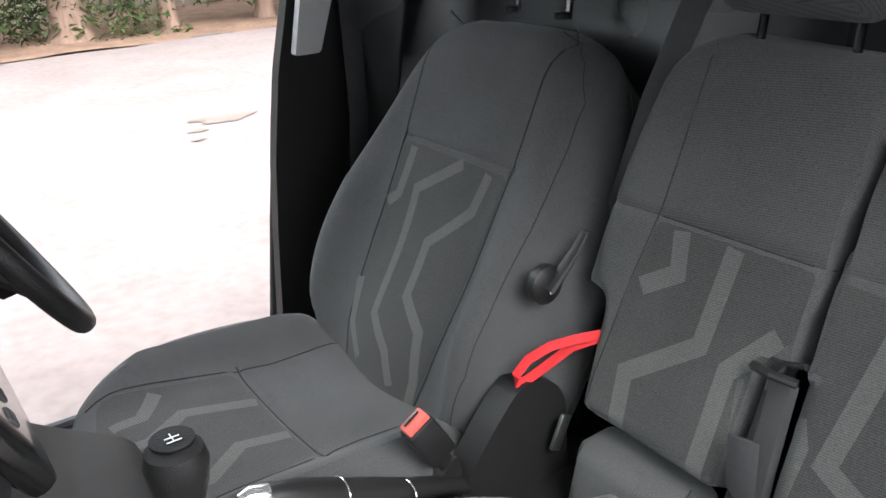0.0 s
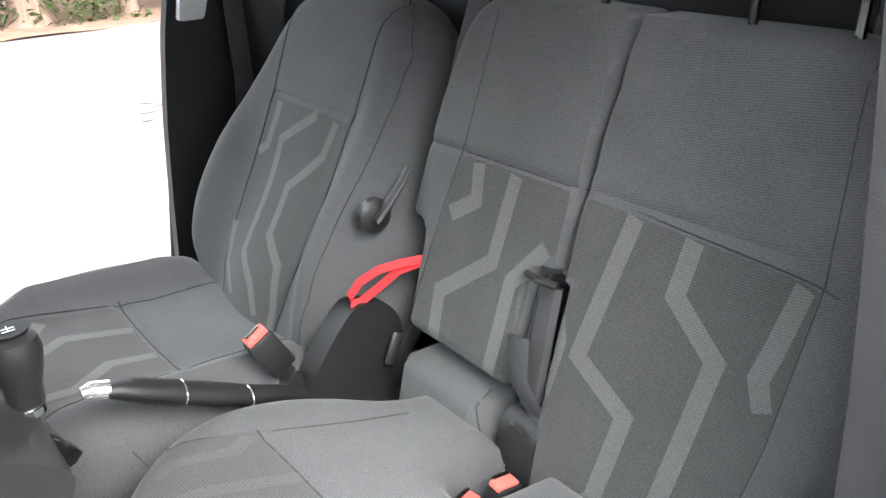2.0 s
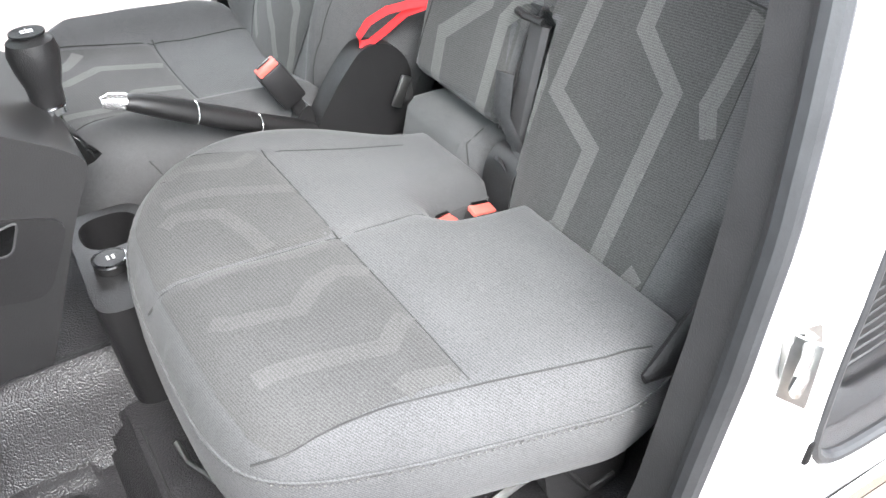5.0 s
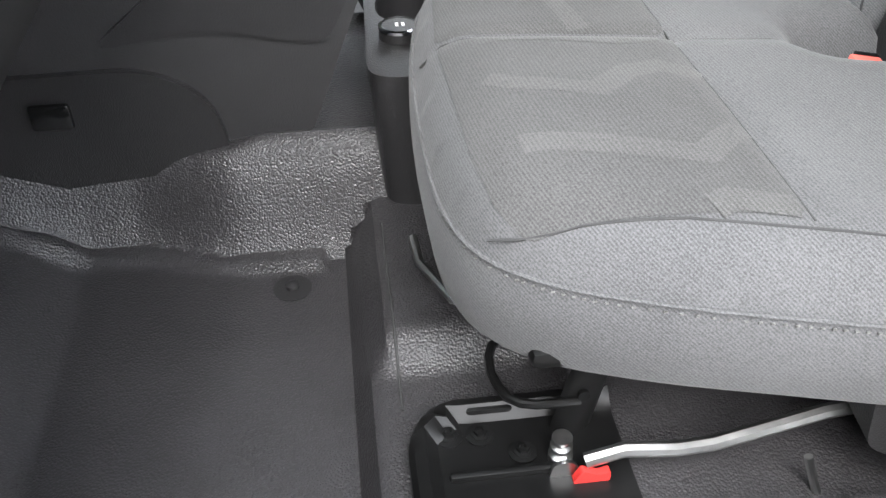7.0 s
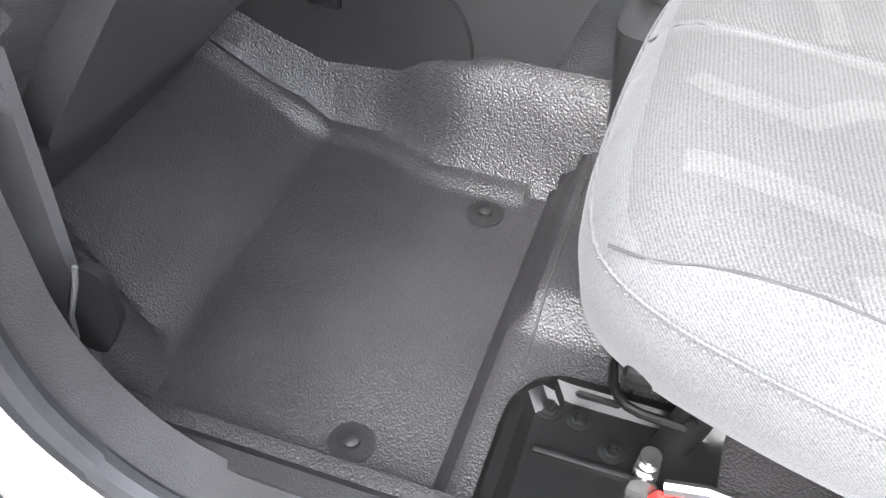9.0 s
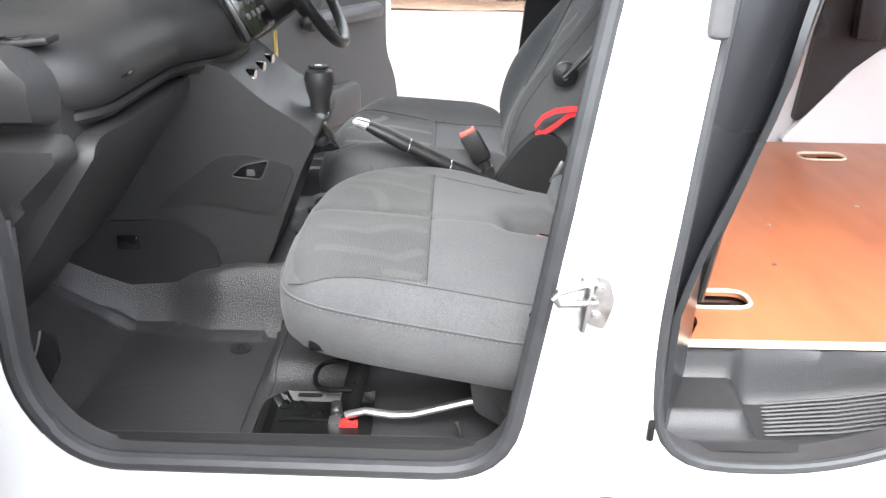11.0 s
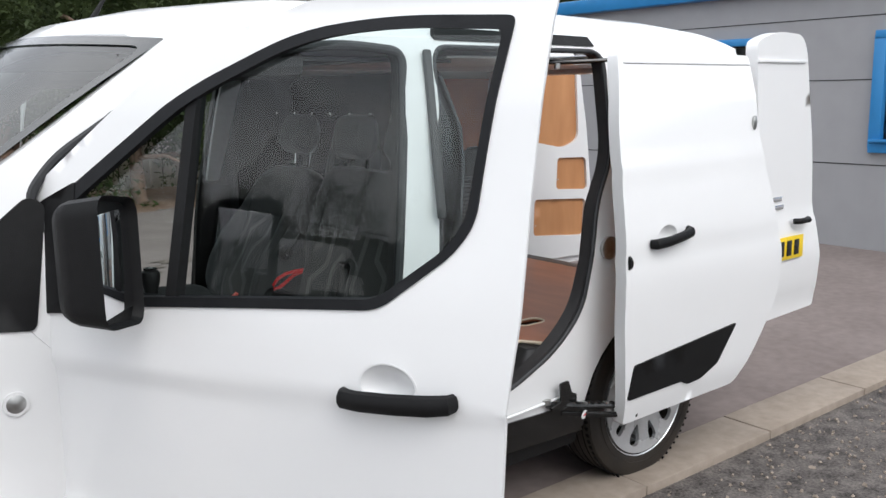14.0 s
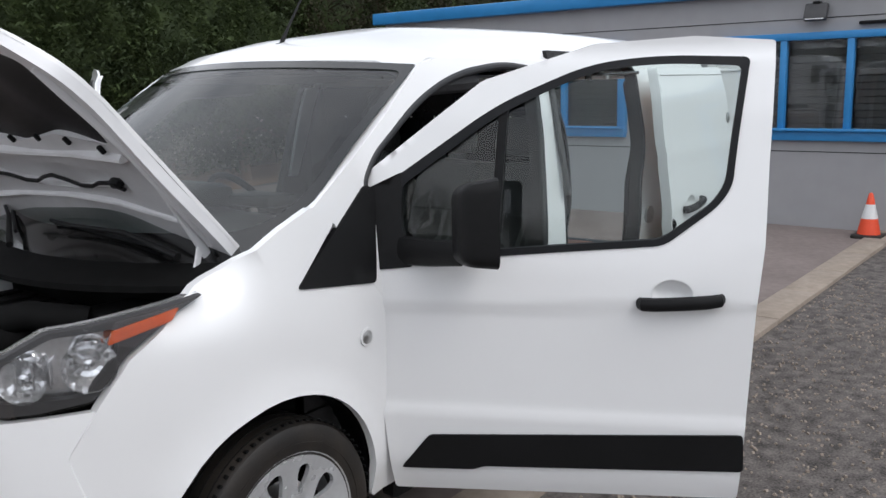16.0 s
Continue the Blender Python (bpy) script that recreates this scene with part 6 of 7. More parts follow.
# ---- dashboard ----
def dashboard():
    # upper pad: a section swept across the cab
    sec = [(-.66, 1.17), (-.35, 1.20), (-.12, 1.19), (-.035, 1.15), (-.008, 1.105), (-.018, 1.065), (-.07, 1.035), (-.60, .99)]
    b = bmesh.new()
    rows = []
    for y in np.linspace(-.74, .79, 41):
        hump = .05 * math.exp(-((y - .37) / .20) ** 4)
        mid = .09 * math.exp(-((y + .02) / .20) ** 4)
        end = -.16 * max(0, (abs(y) - .60) / .19) ** 2
        rows.append([b.verts.new((x + (mid if 1 < i < 7 else 0) + (end if i else 0), y, z + (hump if i < 4 else 0))) for i, (x, z) in enumerate(sec)])
    for A, B in zip(rows[:-1], rows[1:]):
        for j in range(8):
            b.faces.new((A[j], A[(j + 1) % 8], B[(j + 1) % 8], B[j]))
    b.faces.new(rows[0][::-1])
    b.faces.new(rows[-1])
    bmesh.ops.recalc_face_normals(b, faces=b.faces[:])
    dash = part("dashboard", b, DASH, van, "charcoal moulded dashboard", soft=50)
    part("dash_lip", tube([(-.045 + .085 * math.exp(-((y + .02) / .20) ** 4) - .15 * max(0, (abs(y) - .60) / .19) ** 2, y, 1.042) for y in np.linspace(-.72, .1, 24)], .014, 8), CABBLACK, dash)

    # glove box and lower panel, leaning forwards to the floor
    def glove(y, z, d):
        bow = .03 * (1 - ((y + .46) / .36) ** 2)
        return Vector((-.04 + bow - .72 * max(0, .99 - z) - d, y, z))
    gb = part("glove_box", sheet(rounded([(-.74, .74), (-.20, .70), (-.19, 1.02), (-.74, 1.02)], .05, 4), glove, .05, (), .05), DASH, dash, "charcoal glove box lid")
    part("glove_box_catch", box(.014, .10, .035, (-.155, -.33, .835), .010, rot=(0, 36, 0)), CABBLACK, gb)
    part("lower_panel", sheet(rounded([(-.77, .58), (-.19, .56), (-.19, .70), (-.77, .74)], .02, 3), lambda y, z, d: glove(y, z, d + .03), .03, (), .06), CABBLACK, dash)
    # rounded end module by the door, with its vent
    end_place = Matrix(((1, 0, 0, 0), (0, 0, -1, -.74), (0, 1, 0, 0), (0, 0, 0, 1)))
    part("dash_end_module", Pad(rounded([(-.42, 1.165), (-.20, 1.185), (-.10, 1.165), (-.062, 1.12), (-.068, 1.045), (-.42, 1.03)], [.02, .05, .04, .03, .02, .02], 4), end_place, .055, .03).mesh(.02), DASH, dash)
    part("dash_end_lower", Pad(rounded([(-.42, .74), (-.21, .79), (-.16, .86), (-.10, .935), (-.047, 1.0), (-.062, 1.036), (-.42, 1.026)], .02, 4), end_place, .05, .025).mesh(.02), DASH, dash)
    part("dash_end_core", sheet(rounded([(-.58, .64), (-.30, .72), (-.22, .79), (-.17, .855), (-.06, 1.0), (-.08, 1.12), (-.58, 1.12)], .02, 3), lambda x, z, d: Vector((x, -.745 + d, z)), .14, (), .06), DASH, dash)
    for y, px in ((-.72, -.14), (.70, -.14)):
        v = part("air_vent", box(.14, .05, .012, (px, y, 1.167), .005, rot=(0, -6, 0)), CABBLACK, dash, "slatted air vent")
        for i in range(4):
            part("vent_slat", box(.022, .04, .006, (px - .048 + .032 * i, y, 1.174), .001), GLOSSBLACK, v)
    part("badge_bar", box(.004, .05, .008, (-.008, -.60, 1.10), .002), GLOSSBLACK, dash)
    # middle console with controls and the side pocket
    def console_side(x, z, d):
        return Vector((x, -.185 - .02 * math.sin(3 * (z - .6)) + d, z))
    out = rounded([(-.55, .47), (.02, .50), (.100, .555), (.122, .60), (.160, .70), (.206, .815), (.242, .885), (.215, .912), (.13, .965), (.045, 1.04), (-.10, 1.06), (-.55, 1.06)], .03, 4)
    con = part("centre_console", sheet(out, console_side, .37, (), .05), DASH, van, "charcoal centre console carrying the gear lever")
    part("console_pocket", sheet(rounded([(-.14, .71), (.0, .73), (.14, .70), (.195, .815), (.10, .845), (.02, .84)], .03, 4), lambda x, z, d: console_side(x, z, d - .006), .012, (), .05), CABBLACK, con, "recessed black side panel")
    rec = rounded([(.045, .795), (.075, .822), (.135, .835), (.115, .788)], .012, 4)
    # No hollow is cut; a flat black sheet stands for its shade.
    part("coin_recess_shade", sheet(rec, lambda x, z, d: console_side(x, z, d - .0085), .004, (), .03), GLOSSBLACK, con, "black shade patch of a small coin recess with pale outline")
    part("recess_outline", tube([console_side(x, z, -.0085) for x, z in rec], .0017, 6, closed=True), GREYTRIM, con)
    part("recess_tab", box(.020, .006, .018, (.092, -.203, .805), .003), GREYTRIM, con)
    part("kick_cover", sheet(rounded([(-.40, .50), (.01, .54), (-.01, .64), (-.08, .685), (-.36, .68)], .05, 5), lambda x, z, d: console_side(x, z, d - .012), .014, (), .05), CABBLACK, con, "black side cover with square clip")
    part("cover_clip", box(.05, .010, .035, (-.20, -.212, .635), .008), GLOSSBLACK, con)
    for y in (-.10, 0, .10):
        part("heater_knob", lathe([(.026, 0), (.024, .02), (.0, .022)], 20, axis="X", at=(.075, y, .99)), GLOSSBLACK, con)
    rad = part("radio_panel", box(.03, .27, .17, (.055, -.02, 1.155), .012, rot=(0, -28, 0)), GLOSSBLACK, dash, "black radio panel with grey keys")
    for i in range(4):
        for j in range(3):
            part("radio_key", box(.008, .026, .014, (.072 - .0125 * (j - 1), -.095 + .05 * i, 1.155 + .026 * (j - 1)), .003, rot=(0, -28, 0)), GREYTRIM, rad)
    part("screen_hood", box(.16, .26, .05, (-.06, -.02, 1.255), .02), DASH, dash)
    # steering wheel and column
    wheel_at = Matrix.Translation((.145, .37, 1.165)) @ Matrix.Rotation(radians(60), 4, "Y")
    sw = new("steering_wheel")
    sw.parent = van
    tagged(sw, "black four-spoke steering wheel")
    sw.matrix_local = wheel_at
    part("rim", tube([(.185 * math.cos(a), .185 * math.sin(a), 0) for a in np.linspace(0, 2 * math.pi, 49)[:-1]], .0155, 12, closed=True), CABBLACK, sw)
    part("hub", box(.15, .17, .05, (.01, 0, -.03), .025), CABBLACK, sw)
    for a in (18, 162, 198, 342):
        c, s = math.cos(radians(a + 90)), math.sin(radians(a + 90))
        part("spoke", tube([(.05 * c, .05 * s, -.03), (.12 * c, .12 * s, -.015), (.18 * c, .18 * s, 0)], [.024, .018, .014], 8, flat=.5, side=(0, 0, 1)), LAMP if a < 100 else CABBLACK, sw)
    part("column_shroud", tube([(.11, .37, 1.14), (0, .37, 1.08), (-.18, .37, 1.0)], [.05, .065, .08], 12), CABBLACK, van)
    for s in (-1, 1):
        part("column_stalk", tube([(.06, .37 + s * .05, 1.13), (.08, .37 + s * .15, 1.16), (.085, .37 + s * .19, 1.16)], [.009, .008, .010], 8), CABBLACK, van)
    part("instrument_hood", box(.18, .36, .12, (-.10, .37, 1.25), .05), DASH, dash)
    part("tag", box(.004, .03, .07, (.08, .22, 1.02), .002), YELLOW, van, "small yellow tag on the key")


dashboard()

# belts and B-pillar trims
for s in (1,):
    bp = part("pillar_trim", sheet(rounded([(.72, .55), (.88, .55), (.95, 1.2), (1.0, 1.7), (.86, 1.7), (.78, 1.2)], .03, 4), lambda x, z, d: Vector((x, s * (half_width(z) - .075 - d), z)), .03, (), .08), CABBLACK, van)
    part("seat_belt", tube([(.92, s * .735, 1.50), (.93, s * .74, 1.1), (.90, s * .76, .62)], .023, 8, flat=.08, side=(1, 0, 0)), WEBBING, van, "grey seat belt webbing")
    part("upper_pillar_trim", sheet(rounded([(.806, 1.232), (.864, 1.232), (.905, 1.40), (.965, 1.70), (.872, 1.70), (.826, 1.40)], [.008, .008, .05, .02, .02, .05], 3), lambda x, z, d: Vector((x, s * (half_width(z) - .11 - d), z)), .02, (), .08), PALE if s > 0 else GREYTRIM, van)
part("seat_belt", tube([(1.0, -.12, 1.50), (.985, -.068, 1.37), (.975, -.018, 1.24), (.955, .02, 1.08), (.94, .02, .90)], .023, 8, flat=.08, side=(0, 1, 0)), WEBBING, van, "grey middle seat belt")
part("headlining", sheet([(-.05, -.70), (1.10, -.70), (1.10, .70), (-.05, .70)], lambda x, y, d: Vector((x, y, 1.735 - .0 * d + .03 * (1 - (y / .7) ** 2) - d)), .012, (), .15), GREYTRIM, van)
for s in (-1, 1):
    part("a_pillar_trim", tube([(-.62, s * .78, 1.18), (-.25, s * .76, 1.45), (.09, s * .69, 1.70), (.5, s * .68, 1.715)], .045, 10), GREYTRIM, van)

# ---- load space ----
def load_space():
    ply_out = rounded([(.975, -.655), (1.47, -.655), (1.515, -.735), (2.60, -.735), (2.72, -.60), (2.72, .74), (1.01, .74), (1.01, -.58)], .01, 2)
    rings = [(1.067, -.48), (1.69, -.484), (1.69, .573), (2.484, .575)]
    holes = [rounded([(x - .07, y - .04), (x + .07, y - .04), (x + .07, y + .04), (x - .07, y + .04)], .04, 6) for x, y in rings]
    ply = thing("plywood_floor", "reddish varnished plywood load floor with oval lashing cut-outs", "floor board", (0, 0, .645))
    part("plywood_sheet", sheet(ply_out, lambda x, y, d: Vector((x, y, 0 - d)), .012, holes, .08), PLY, ply)
    part("plywood_edge", tube([(.97, -.658, -.005), (1.47, -.658, -.005), (1.517, -.738, -.005)], .0075, 6), PLYEDGE, ply, "pale raw plywood edge")
    for h, (x, y) in zip(holes, rings):
        part("cutout_rim", tube([(u, v, .0005) for u, v in h], .0045, 6, closed=True), PLYEDGE, ply)
        part("lashing_eye", tube([(x - .04, y, -.03), (x - .03, y, -.012), (x + .03, y, -.012), (x + .04, y, -.03)], .006, 8), GLOSSBLACK, ply)
    for x, y in ((1.25, -.30), (1.32, -.05), (2.1, .2), (1.6, .1), (2.3, -.4)):
        part("floor_screw", lathe([(.006, 0), (.006, .0015)], 10, at=(x, y, 0)), STEEL, ply)
    part("load_floor", box(1.70, 1.40, .03, (1.88, .075, .612), .01), GLOSSBLACK, van)
    # step well at the sliding door
    def well(x, y):
        z = .53 + .035 * smooth01((x - 1.12) / .30) + .10 * smooth01((x - 1.36) / .13) * smooth01((y + .80) / .08)
        z += .055 * smooth01((1.075 + .10 * (y + .73) - x) / .035) * smooth01((y + .835) / .05)
        z += .11 * smooth01((y + .685) / .035)
        z += .02 * smooth01((-.80 - y) / .03)
        return Vector((x, y, min(z, .630)))
    st = part("step_well", grid(well, .86, 1.60, -.86, -.64, 74, 44), STEPGREY, van, "dark grey plastic side step tread")
    for i in range(9):
        y = -.785 + .0125 * i
        x0, x1 = 1.085 + .003 * i, 1.335 + .006 * i
        part("tread_rib", tube([(x, y, well(x, y).z + .0015) for x in (x0, x0 + .01, .5 * (x0 + x1), x1 - .01, x1)], [.001, .003, .003, .003, .001], 6), STEPGREY, st)
    # far wall: white arch, black lining, plywood above
    part("inner_wall", sheet([(1.05, .62), (2.60, .62), (2.60, 1.72), (1.05, 1.72)], lambda x, z, d: Vector((x, min(.80, half_width(z) - .06) + d, z)), .02, (), .12), WHITE, van)
    arch = part("inner_wheel_arch", sheet(rounded([(1.62, .64), (2.45, .64), (2.33, .74), (2.22, .92), (2.17, .975), (1.97, .975), (1.86, .92), (1.74, .78)], .03, 4), lambda x, z, d: Vector((x, .775 - .16 * max(0, (1.0 - z)) ** .8 * .3 + d, z)), .03, (), .05), WHITE, van, "white painted inner wheel arch")
    part("arch_rib", box(.012, .012, .25, (2.02, .745, .80), .005), WHITE, arch)
    part("arch_rib", box(.012, .012, .22, (2.11, .745, .79), .005), WHITE, arch)
    trim = rounded([(1.66, .70), (1.72, .74), (1.80, .86), (1.95, .985), (2.18, .985), (2.24, .90), (2.32, .76), (2.42, .655), (2.59, .645), (2.575, 1.30), (2.40, 1.31), (2.34, 1.25), (2.22, 1.205), (2.02, 1.20), (1.95, 1.24), (1.90, 1.30), (1.76, 1.30), (1.70, 1.1)], .03, 4)
    lin = part("side_lining", sheet(trim, lambda x, z, d: Vector((x, .765 + d, z)), .03, (), .05), CABBLACK, van, "black moulded plastic side lining")
    part("lining_arch_line", tube([(x, .763, z) for x, z in ((1.96, 1.0), (1.98, 1.06), (2.04, 1.10), (2.12, 1.10), (2.17, 1.06), (2.19, .99))], .005, 6), CABBLACK, lin)
    vent = part("wall_vent", box(.20, .012, .38, (2.435, .760, .955), .01), CABBLACK, lin, "slatted black air vent")
    for i in range(16):
        part("vent_slat", box(.178, .012, .012, (2.435, .752, .785 + .0225 * i), .003, rot=(30, 0, 0)), GREYTRIM, vent)
    part("wall_board", sheet(rounded([(1.10, 1.19), (2.58, 1.19), (2.54, 1.70), (1.10, 1.70)], .02, 3), lambda x, z, d: Vector((x, min(.775, half_width(z) - .085) + d, z)), .008, (), .1), PLY, van, "varnished plywood wall lining")
    part("wall_board_joint", box(.006, .004, .50, (1.86, .742, 1.45), .001, rot=(13, 0, 0)), SEAM, van)
    part("lining_lip", tube([(x, .755, z) for x, z in ((1.72, 1.295), (1.90, 1.295), (1.955, 1.24), (2.03, 1.20), (2.22, 1.205), (2.34, 1.25), (2.40, 1.305), (2.57, 1.305))], .010, 8), CABBLACK, lin)
    part("lining_pillar", box(.085, .05, .30, (1.83, .735, 1.13), .015, rot=(-4, 0, 0)), CABBLACK, lin)
    part("roof_lining", box(1.60, 1.40, .01, (1.88, 0, 1.745), .004), WHITE, van)
    for z in (.70, .80, 1.0, 1.10, 1.35, 1.45, 1.52):
        part("pillar_hole", lathe([(.008, 0), (.008, .003)], 10, axis="Y", at=(2.66, half_width(z) - .154, z)), GLOSSBLACK, van)
    part("rear_sill_trim", box(.10, 1.45, .02, (2.76, 0, .635), .006), CABBLACK, van)
    part("load_bulkhead_base", box(.05, 1.2, .18, (.93, .05, .54), .01), CABBLACK, van)


load_space()
# pillars and floor edges at the left openings
part("rear_quarter_inner", sheet(rounded([(1.60, .60), (2.60, .60), (2.60, 1.70), (1.86, 1.70), (1.84, 1.36), (1.70, 1.18), (1.64, .90)], .05, 3), lambda x, z, d: Vector((x, -(half_width(z) - .10 - d), z)), .02, (), .1), CABBLACK, van)

# ---- surroundings ----
# ground: one sheet to the horizon, tarmac by the van
def ground():
    b = bmesh.new()
    xs = [-400, -120, -40, -15] + list(np.linspace(-8, 14, 45)) + [25, 60, 150, 400]
    ys = [-400, -120, -40, -15] + list(np.linspace(-8, 20, 57)) + [30, 60, 150, 400]
    rows = [[b.verts.new((x, y, .010 * noise.noise(Vector((x * .6, y * .6, 0))) - .012 if abs(x) < 20 and abs(y) < 25 else -.02)) for y in ys] for x in xs]
    for i in range(len(xs) - 1):
        for j in range(len(ys) - 1):
            b.faces.new((rows[i][j], rows[i + 1][j], rows[i + 1][j + 1], rows[i][j + 1]))
    return tagged(part("ground", b, TARMAC), "grey-brown worn tarmac yard", "ground", kind="structure")


ground()
tagged(part("pavement", sheet([(-30, -.74), (30, -.74), (30, 9.3), (-30, 9.3)], lambda x, y, d: Vector((x, y, .004 + .006 * noise.noise(Vector((x * .5, y * .5, 3))) - d)), .0, (), .8), PAVED), "pale worn tarmac yard with damp patches", "pavement", kind="structure")
kerb = new("kerb")
tagged(kerb, "flush concrete edging strip along the yard", "kerb", kind="structure")
for i in range(16):
    x = -5.0 + .915 * i
    part("kerb_stone", box(.909, .26, .08, (x, -.872, -.014 + .002 * math.sin(i * 2.1)), .006), CONCRETE, kerb)
tagged(part("soil", sheet([(-30, 9.3), (30, 9.3), (30, 12.6), (-30, 12.6)], lambda x, y, d: Vector((x, y + .25 * noise.noise(Vector((x * .9, 0, 1))) * (1 if y < 9.5 else 0), .02 + .05 * noise.noise(Vector((x, y, 0))) - d)), .0, (), .35), SOIL), "brown soil strewn with needles under the trees", "soil", kind="structure")


def stain(x, y, r, seed):
    random.seed(seed)
    out = [(x + r * (1 + .35 * math.sin(3 * a + seed) + .15 * random.uniform(-1, 1)) * math.cos(a), y + .6 * r * (1 + .3 * math.cos(2 * a + seed)) * math.sin(a)) for a in np.linspace(0, 2 * math.pi, 29)[:-1]]
    return out


DAMP = mat("damp_stain", (0.11, 0.085, 0.07), rough=0.7, color2=(0.17, 0.14, 0.12), scale=30)
for x, y, r, s in ((2.35, 5.25, .22, 1), (2.1, 5.05, .07, 4), (2.0, 4.8, .05, 6), (4.0, 6.8, .10, 2)):
    tagged(part("damp_stain", sheet(stain(x, y, r, s), lambda u, v, d: Vector((u, v, .0145)), 0, (), .1), DAMP), "dark oil stain on the pale tarmac", "stain")

# loose chippings on the near ground
random.seed(5)
gb = bmesh.new()
for i in range(2600):
    x, y = random.uniform(.6, 5.5), random.uniform(-3.2, -1.03)
    s = random.uniform(.004, .012)
    m = Matrix.Translation((x, y, .010 * noise.noise(Vector((x * .6, y * .6, 0))) - .010)) @ Euler((random.random() * 6, random.random() * 6, random.random() * 6)).to_matrix().to_4x4() @ Matrix.Diagonal((s, s * .8, s * .6, 1))
    bmesh.ops.create_icosphere(gb, subdivisions=1, radius=1, matrix=m) if i < 500 else bmesh.ops.create_cube(gb, size=1.5, matrix=m)
tagged(part("gravel", gb, CONCRETE, soft=10), "loose pale stone chippings on the tarmac", "gravel", kind="stuff")


# ---- office building behind ----
def office():
    bx = 7.9
    ob = thing("office_building", "grey clad single-storey office with blue windows and roof edge", "building", (bx, 0, 0))
    wins = [(-.25, 1.0), (-2.9, -.95), (2.2, 3.6)]
    wz0, wz1 = 1.03, 2.13
    holes = [[(a, wz0), (b, wz0), (b, wz1), (a, wz1)] for a, b in ((-3.2, 1.02), (2.3, 4.0))]
    wall_out = [(-14, -.05), (6.3, -.05), (6.3, 2.62), (-14, 2.62)]
    w = part("wall", sheet(wall_out, lambda y, z, d: Vector((d, y, z)), .20, holes, .5), CLADDING, ob, "smooth grey cladding")
    for z in (.86, 1.70):
        part("cladding_joint", box(.006, 20.2, .010, (-.001, -3.85, z if z < 1 else 2.32), .001), SEAM, w)
    part("cladding_joint", box(.006, 5.2, .010, (-.001, 3.7, 1.70), .001), SEAM, w)
    part("end_wall", box(8, .2, 2.66, (4.1, 6.25, 1.3), .01), CLADDING, ob)
    part("roof_edge", box(.16, 20.6, .17, (-.05, -3.85, 2.70), .02), BLUE, ob, "blue roof fascia")
    part("roof", box(8.2, 20.4, .12, (4.1, -3.85, 2.74), .02), GREYTRIM, ob)
    part("back_wall", box(.1, 20, 2.6, (2.0, -3.8, 1.3), .01), BLIND, ob)
    for (a, b), n in (((-3.2, 1.02), 6), ((2.3, 4.0), 2)):
        win = new("window")
        win.parent = ob
        wd = b - a
        part("window_frame", box(.10, wd + .10, .11, (-.02, (a + b) / 2, wz0 + .01), .01), BLUE, win)
        part("window_frame", box(.10, wd + .10, .08, (-.02, (a + b) / 2, wz1), .01), BLUE, win)
        part("window_sill", box(.14, wd + .06, .03, (-.05, (a + b) / 2, wz0 + .075), .01), BLUE, win)
        for k in range(n + 1):
            part("window_post", box(.09, .12 if k in (0, n) else .075, wz1 - wz0, (-.015, a + wd * k / n, (wz0 + wz1) / 2), .01), BLUE, win)
        for k in range(n):
            yc = a + wd * (k + .5) / n
            part("pane", box(.006, wd / n, wz1 - wz0, (.01, yc, (wz0 + wz1) / 2)), PANE, win).visible_shadow = False
            bl = part("blind", box(.01, wd / n - .10, wz1 - wz0 - .12, (.10, yc, (wz0 + wz1) / 2)), BLIND, win, "drawn grey slatted blind")
            for j in range(12):
                part("blind_slat", box(.03, wd / n - .10, .004, (.085, yc, wz0 + .14 + .075 * j), .001, rot=(0, 30, 0)), BLIND, bl)
    fl = new("flood_light")
    tagged(fl, "small grey floodlight fixed high on the wall", "lamp")
    fl.location = (bx - .09, -.02, 2.38)
    part("lamp_body", box(.08, .24, .19, (0, 0, 0), .02, rot=(0, 25, 0)), GREYTRIM, fl)
    part("lamp_glass", box(.006, .19, .13, (-.042, 0, -.02), .004, rot=(0, 25, 0)), PALE, fl)
    part("lamp_bracket", box(.10, .08, .03, (.04, 0, .10), .006), PLASTIC, fl)
    part("wall_rail", box(.05, 3.0, .035, (-.03, -1.95, 2.245), .008), PLASTIC, ob)
    dn = part("cable", tube([(-.01, -1.05, 2.2), (-.012, -1.06, 1.0), (-.012, -1.0, .4), (-.01, -1.2, .05)], .006, 6), PLASTIC, ob)


office()


def cone(x, y):
    c = thing("traffic_cone", "orange and white traffic cone by the wall", "traffic cone", (x, y, 0))
    part("base", box(.30, .30, .045, (0, 0, .0225), .015), TYRE, c, "black rubber foot")
    prof = lambda z: .115 - .09 * z / .46
    part("body", lathe([(prof(0), .045), (prof(.18), .215)], 24), ORANGE, c)
    part("sleeve", lathe([(prof(.18) + .002, .21), (prof(.36) + .002, .36)], 24), PALE, c, "white reflective sleeve")
    part("tip", lathe([(prof(.36), .36), (prof(.46), .46), (.012, .48)], 24), ORANGE, c)


cone(7.50, -.755)


# ---- fence, trees and hedge beyond the yard ----
fence = thing("fence_wall", "low cream boarded fence behind the trees", "fence", (0, 12.5, 0))
for i in range(60):
    x = -12 + .40 * i
    part("board", box(.375, .03, 1.15 + .05 * math.sin(i * 1.7), (x, .01 * math.sin(i * 3), .58), .006), CREAM, fence)
for i in range(11):
    part("post", box(.10, .10, 1.3, (-12 + 2.4 * i, -.06, .65), .01), CREAM, fence)


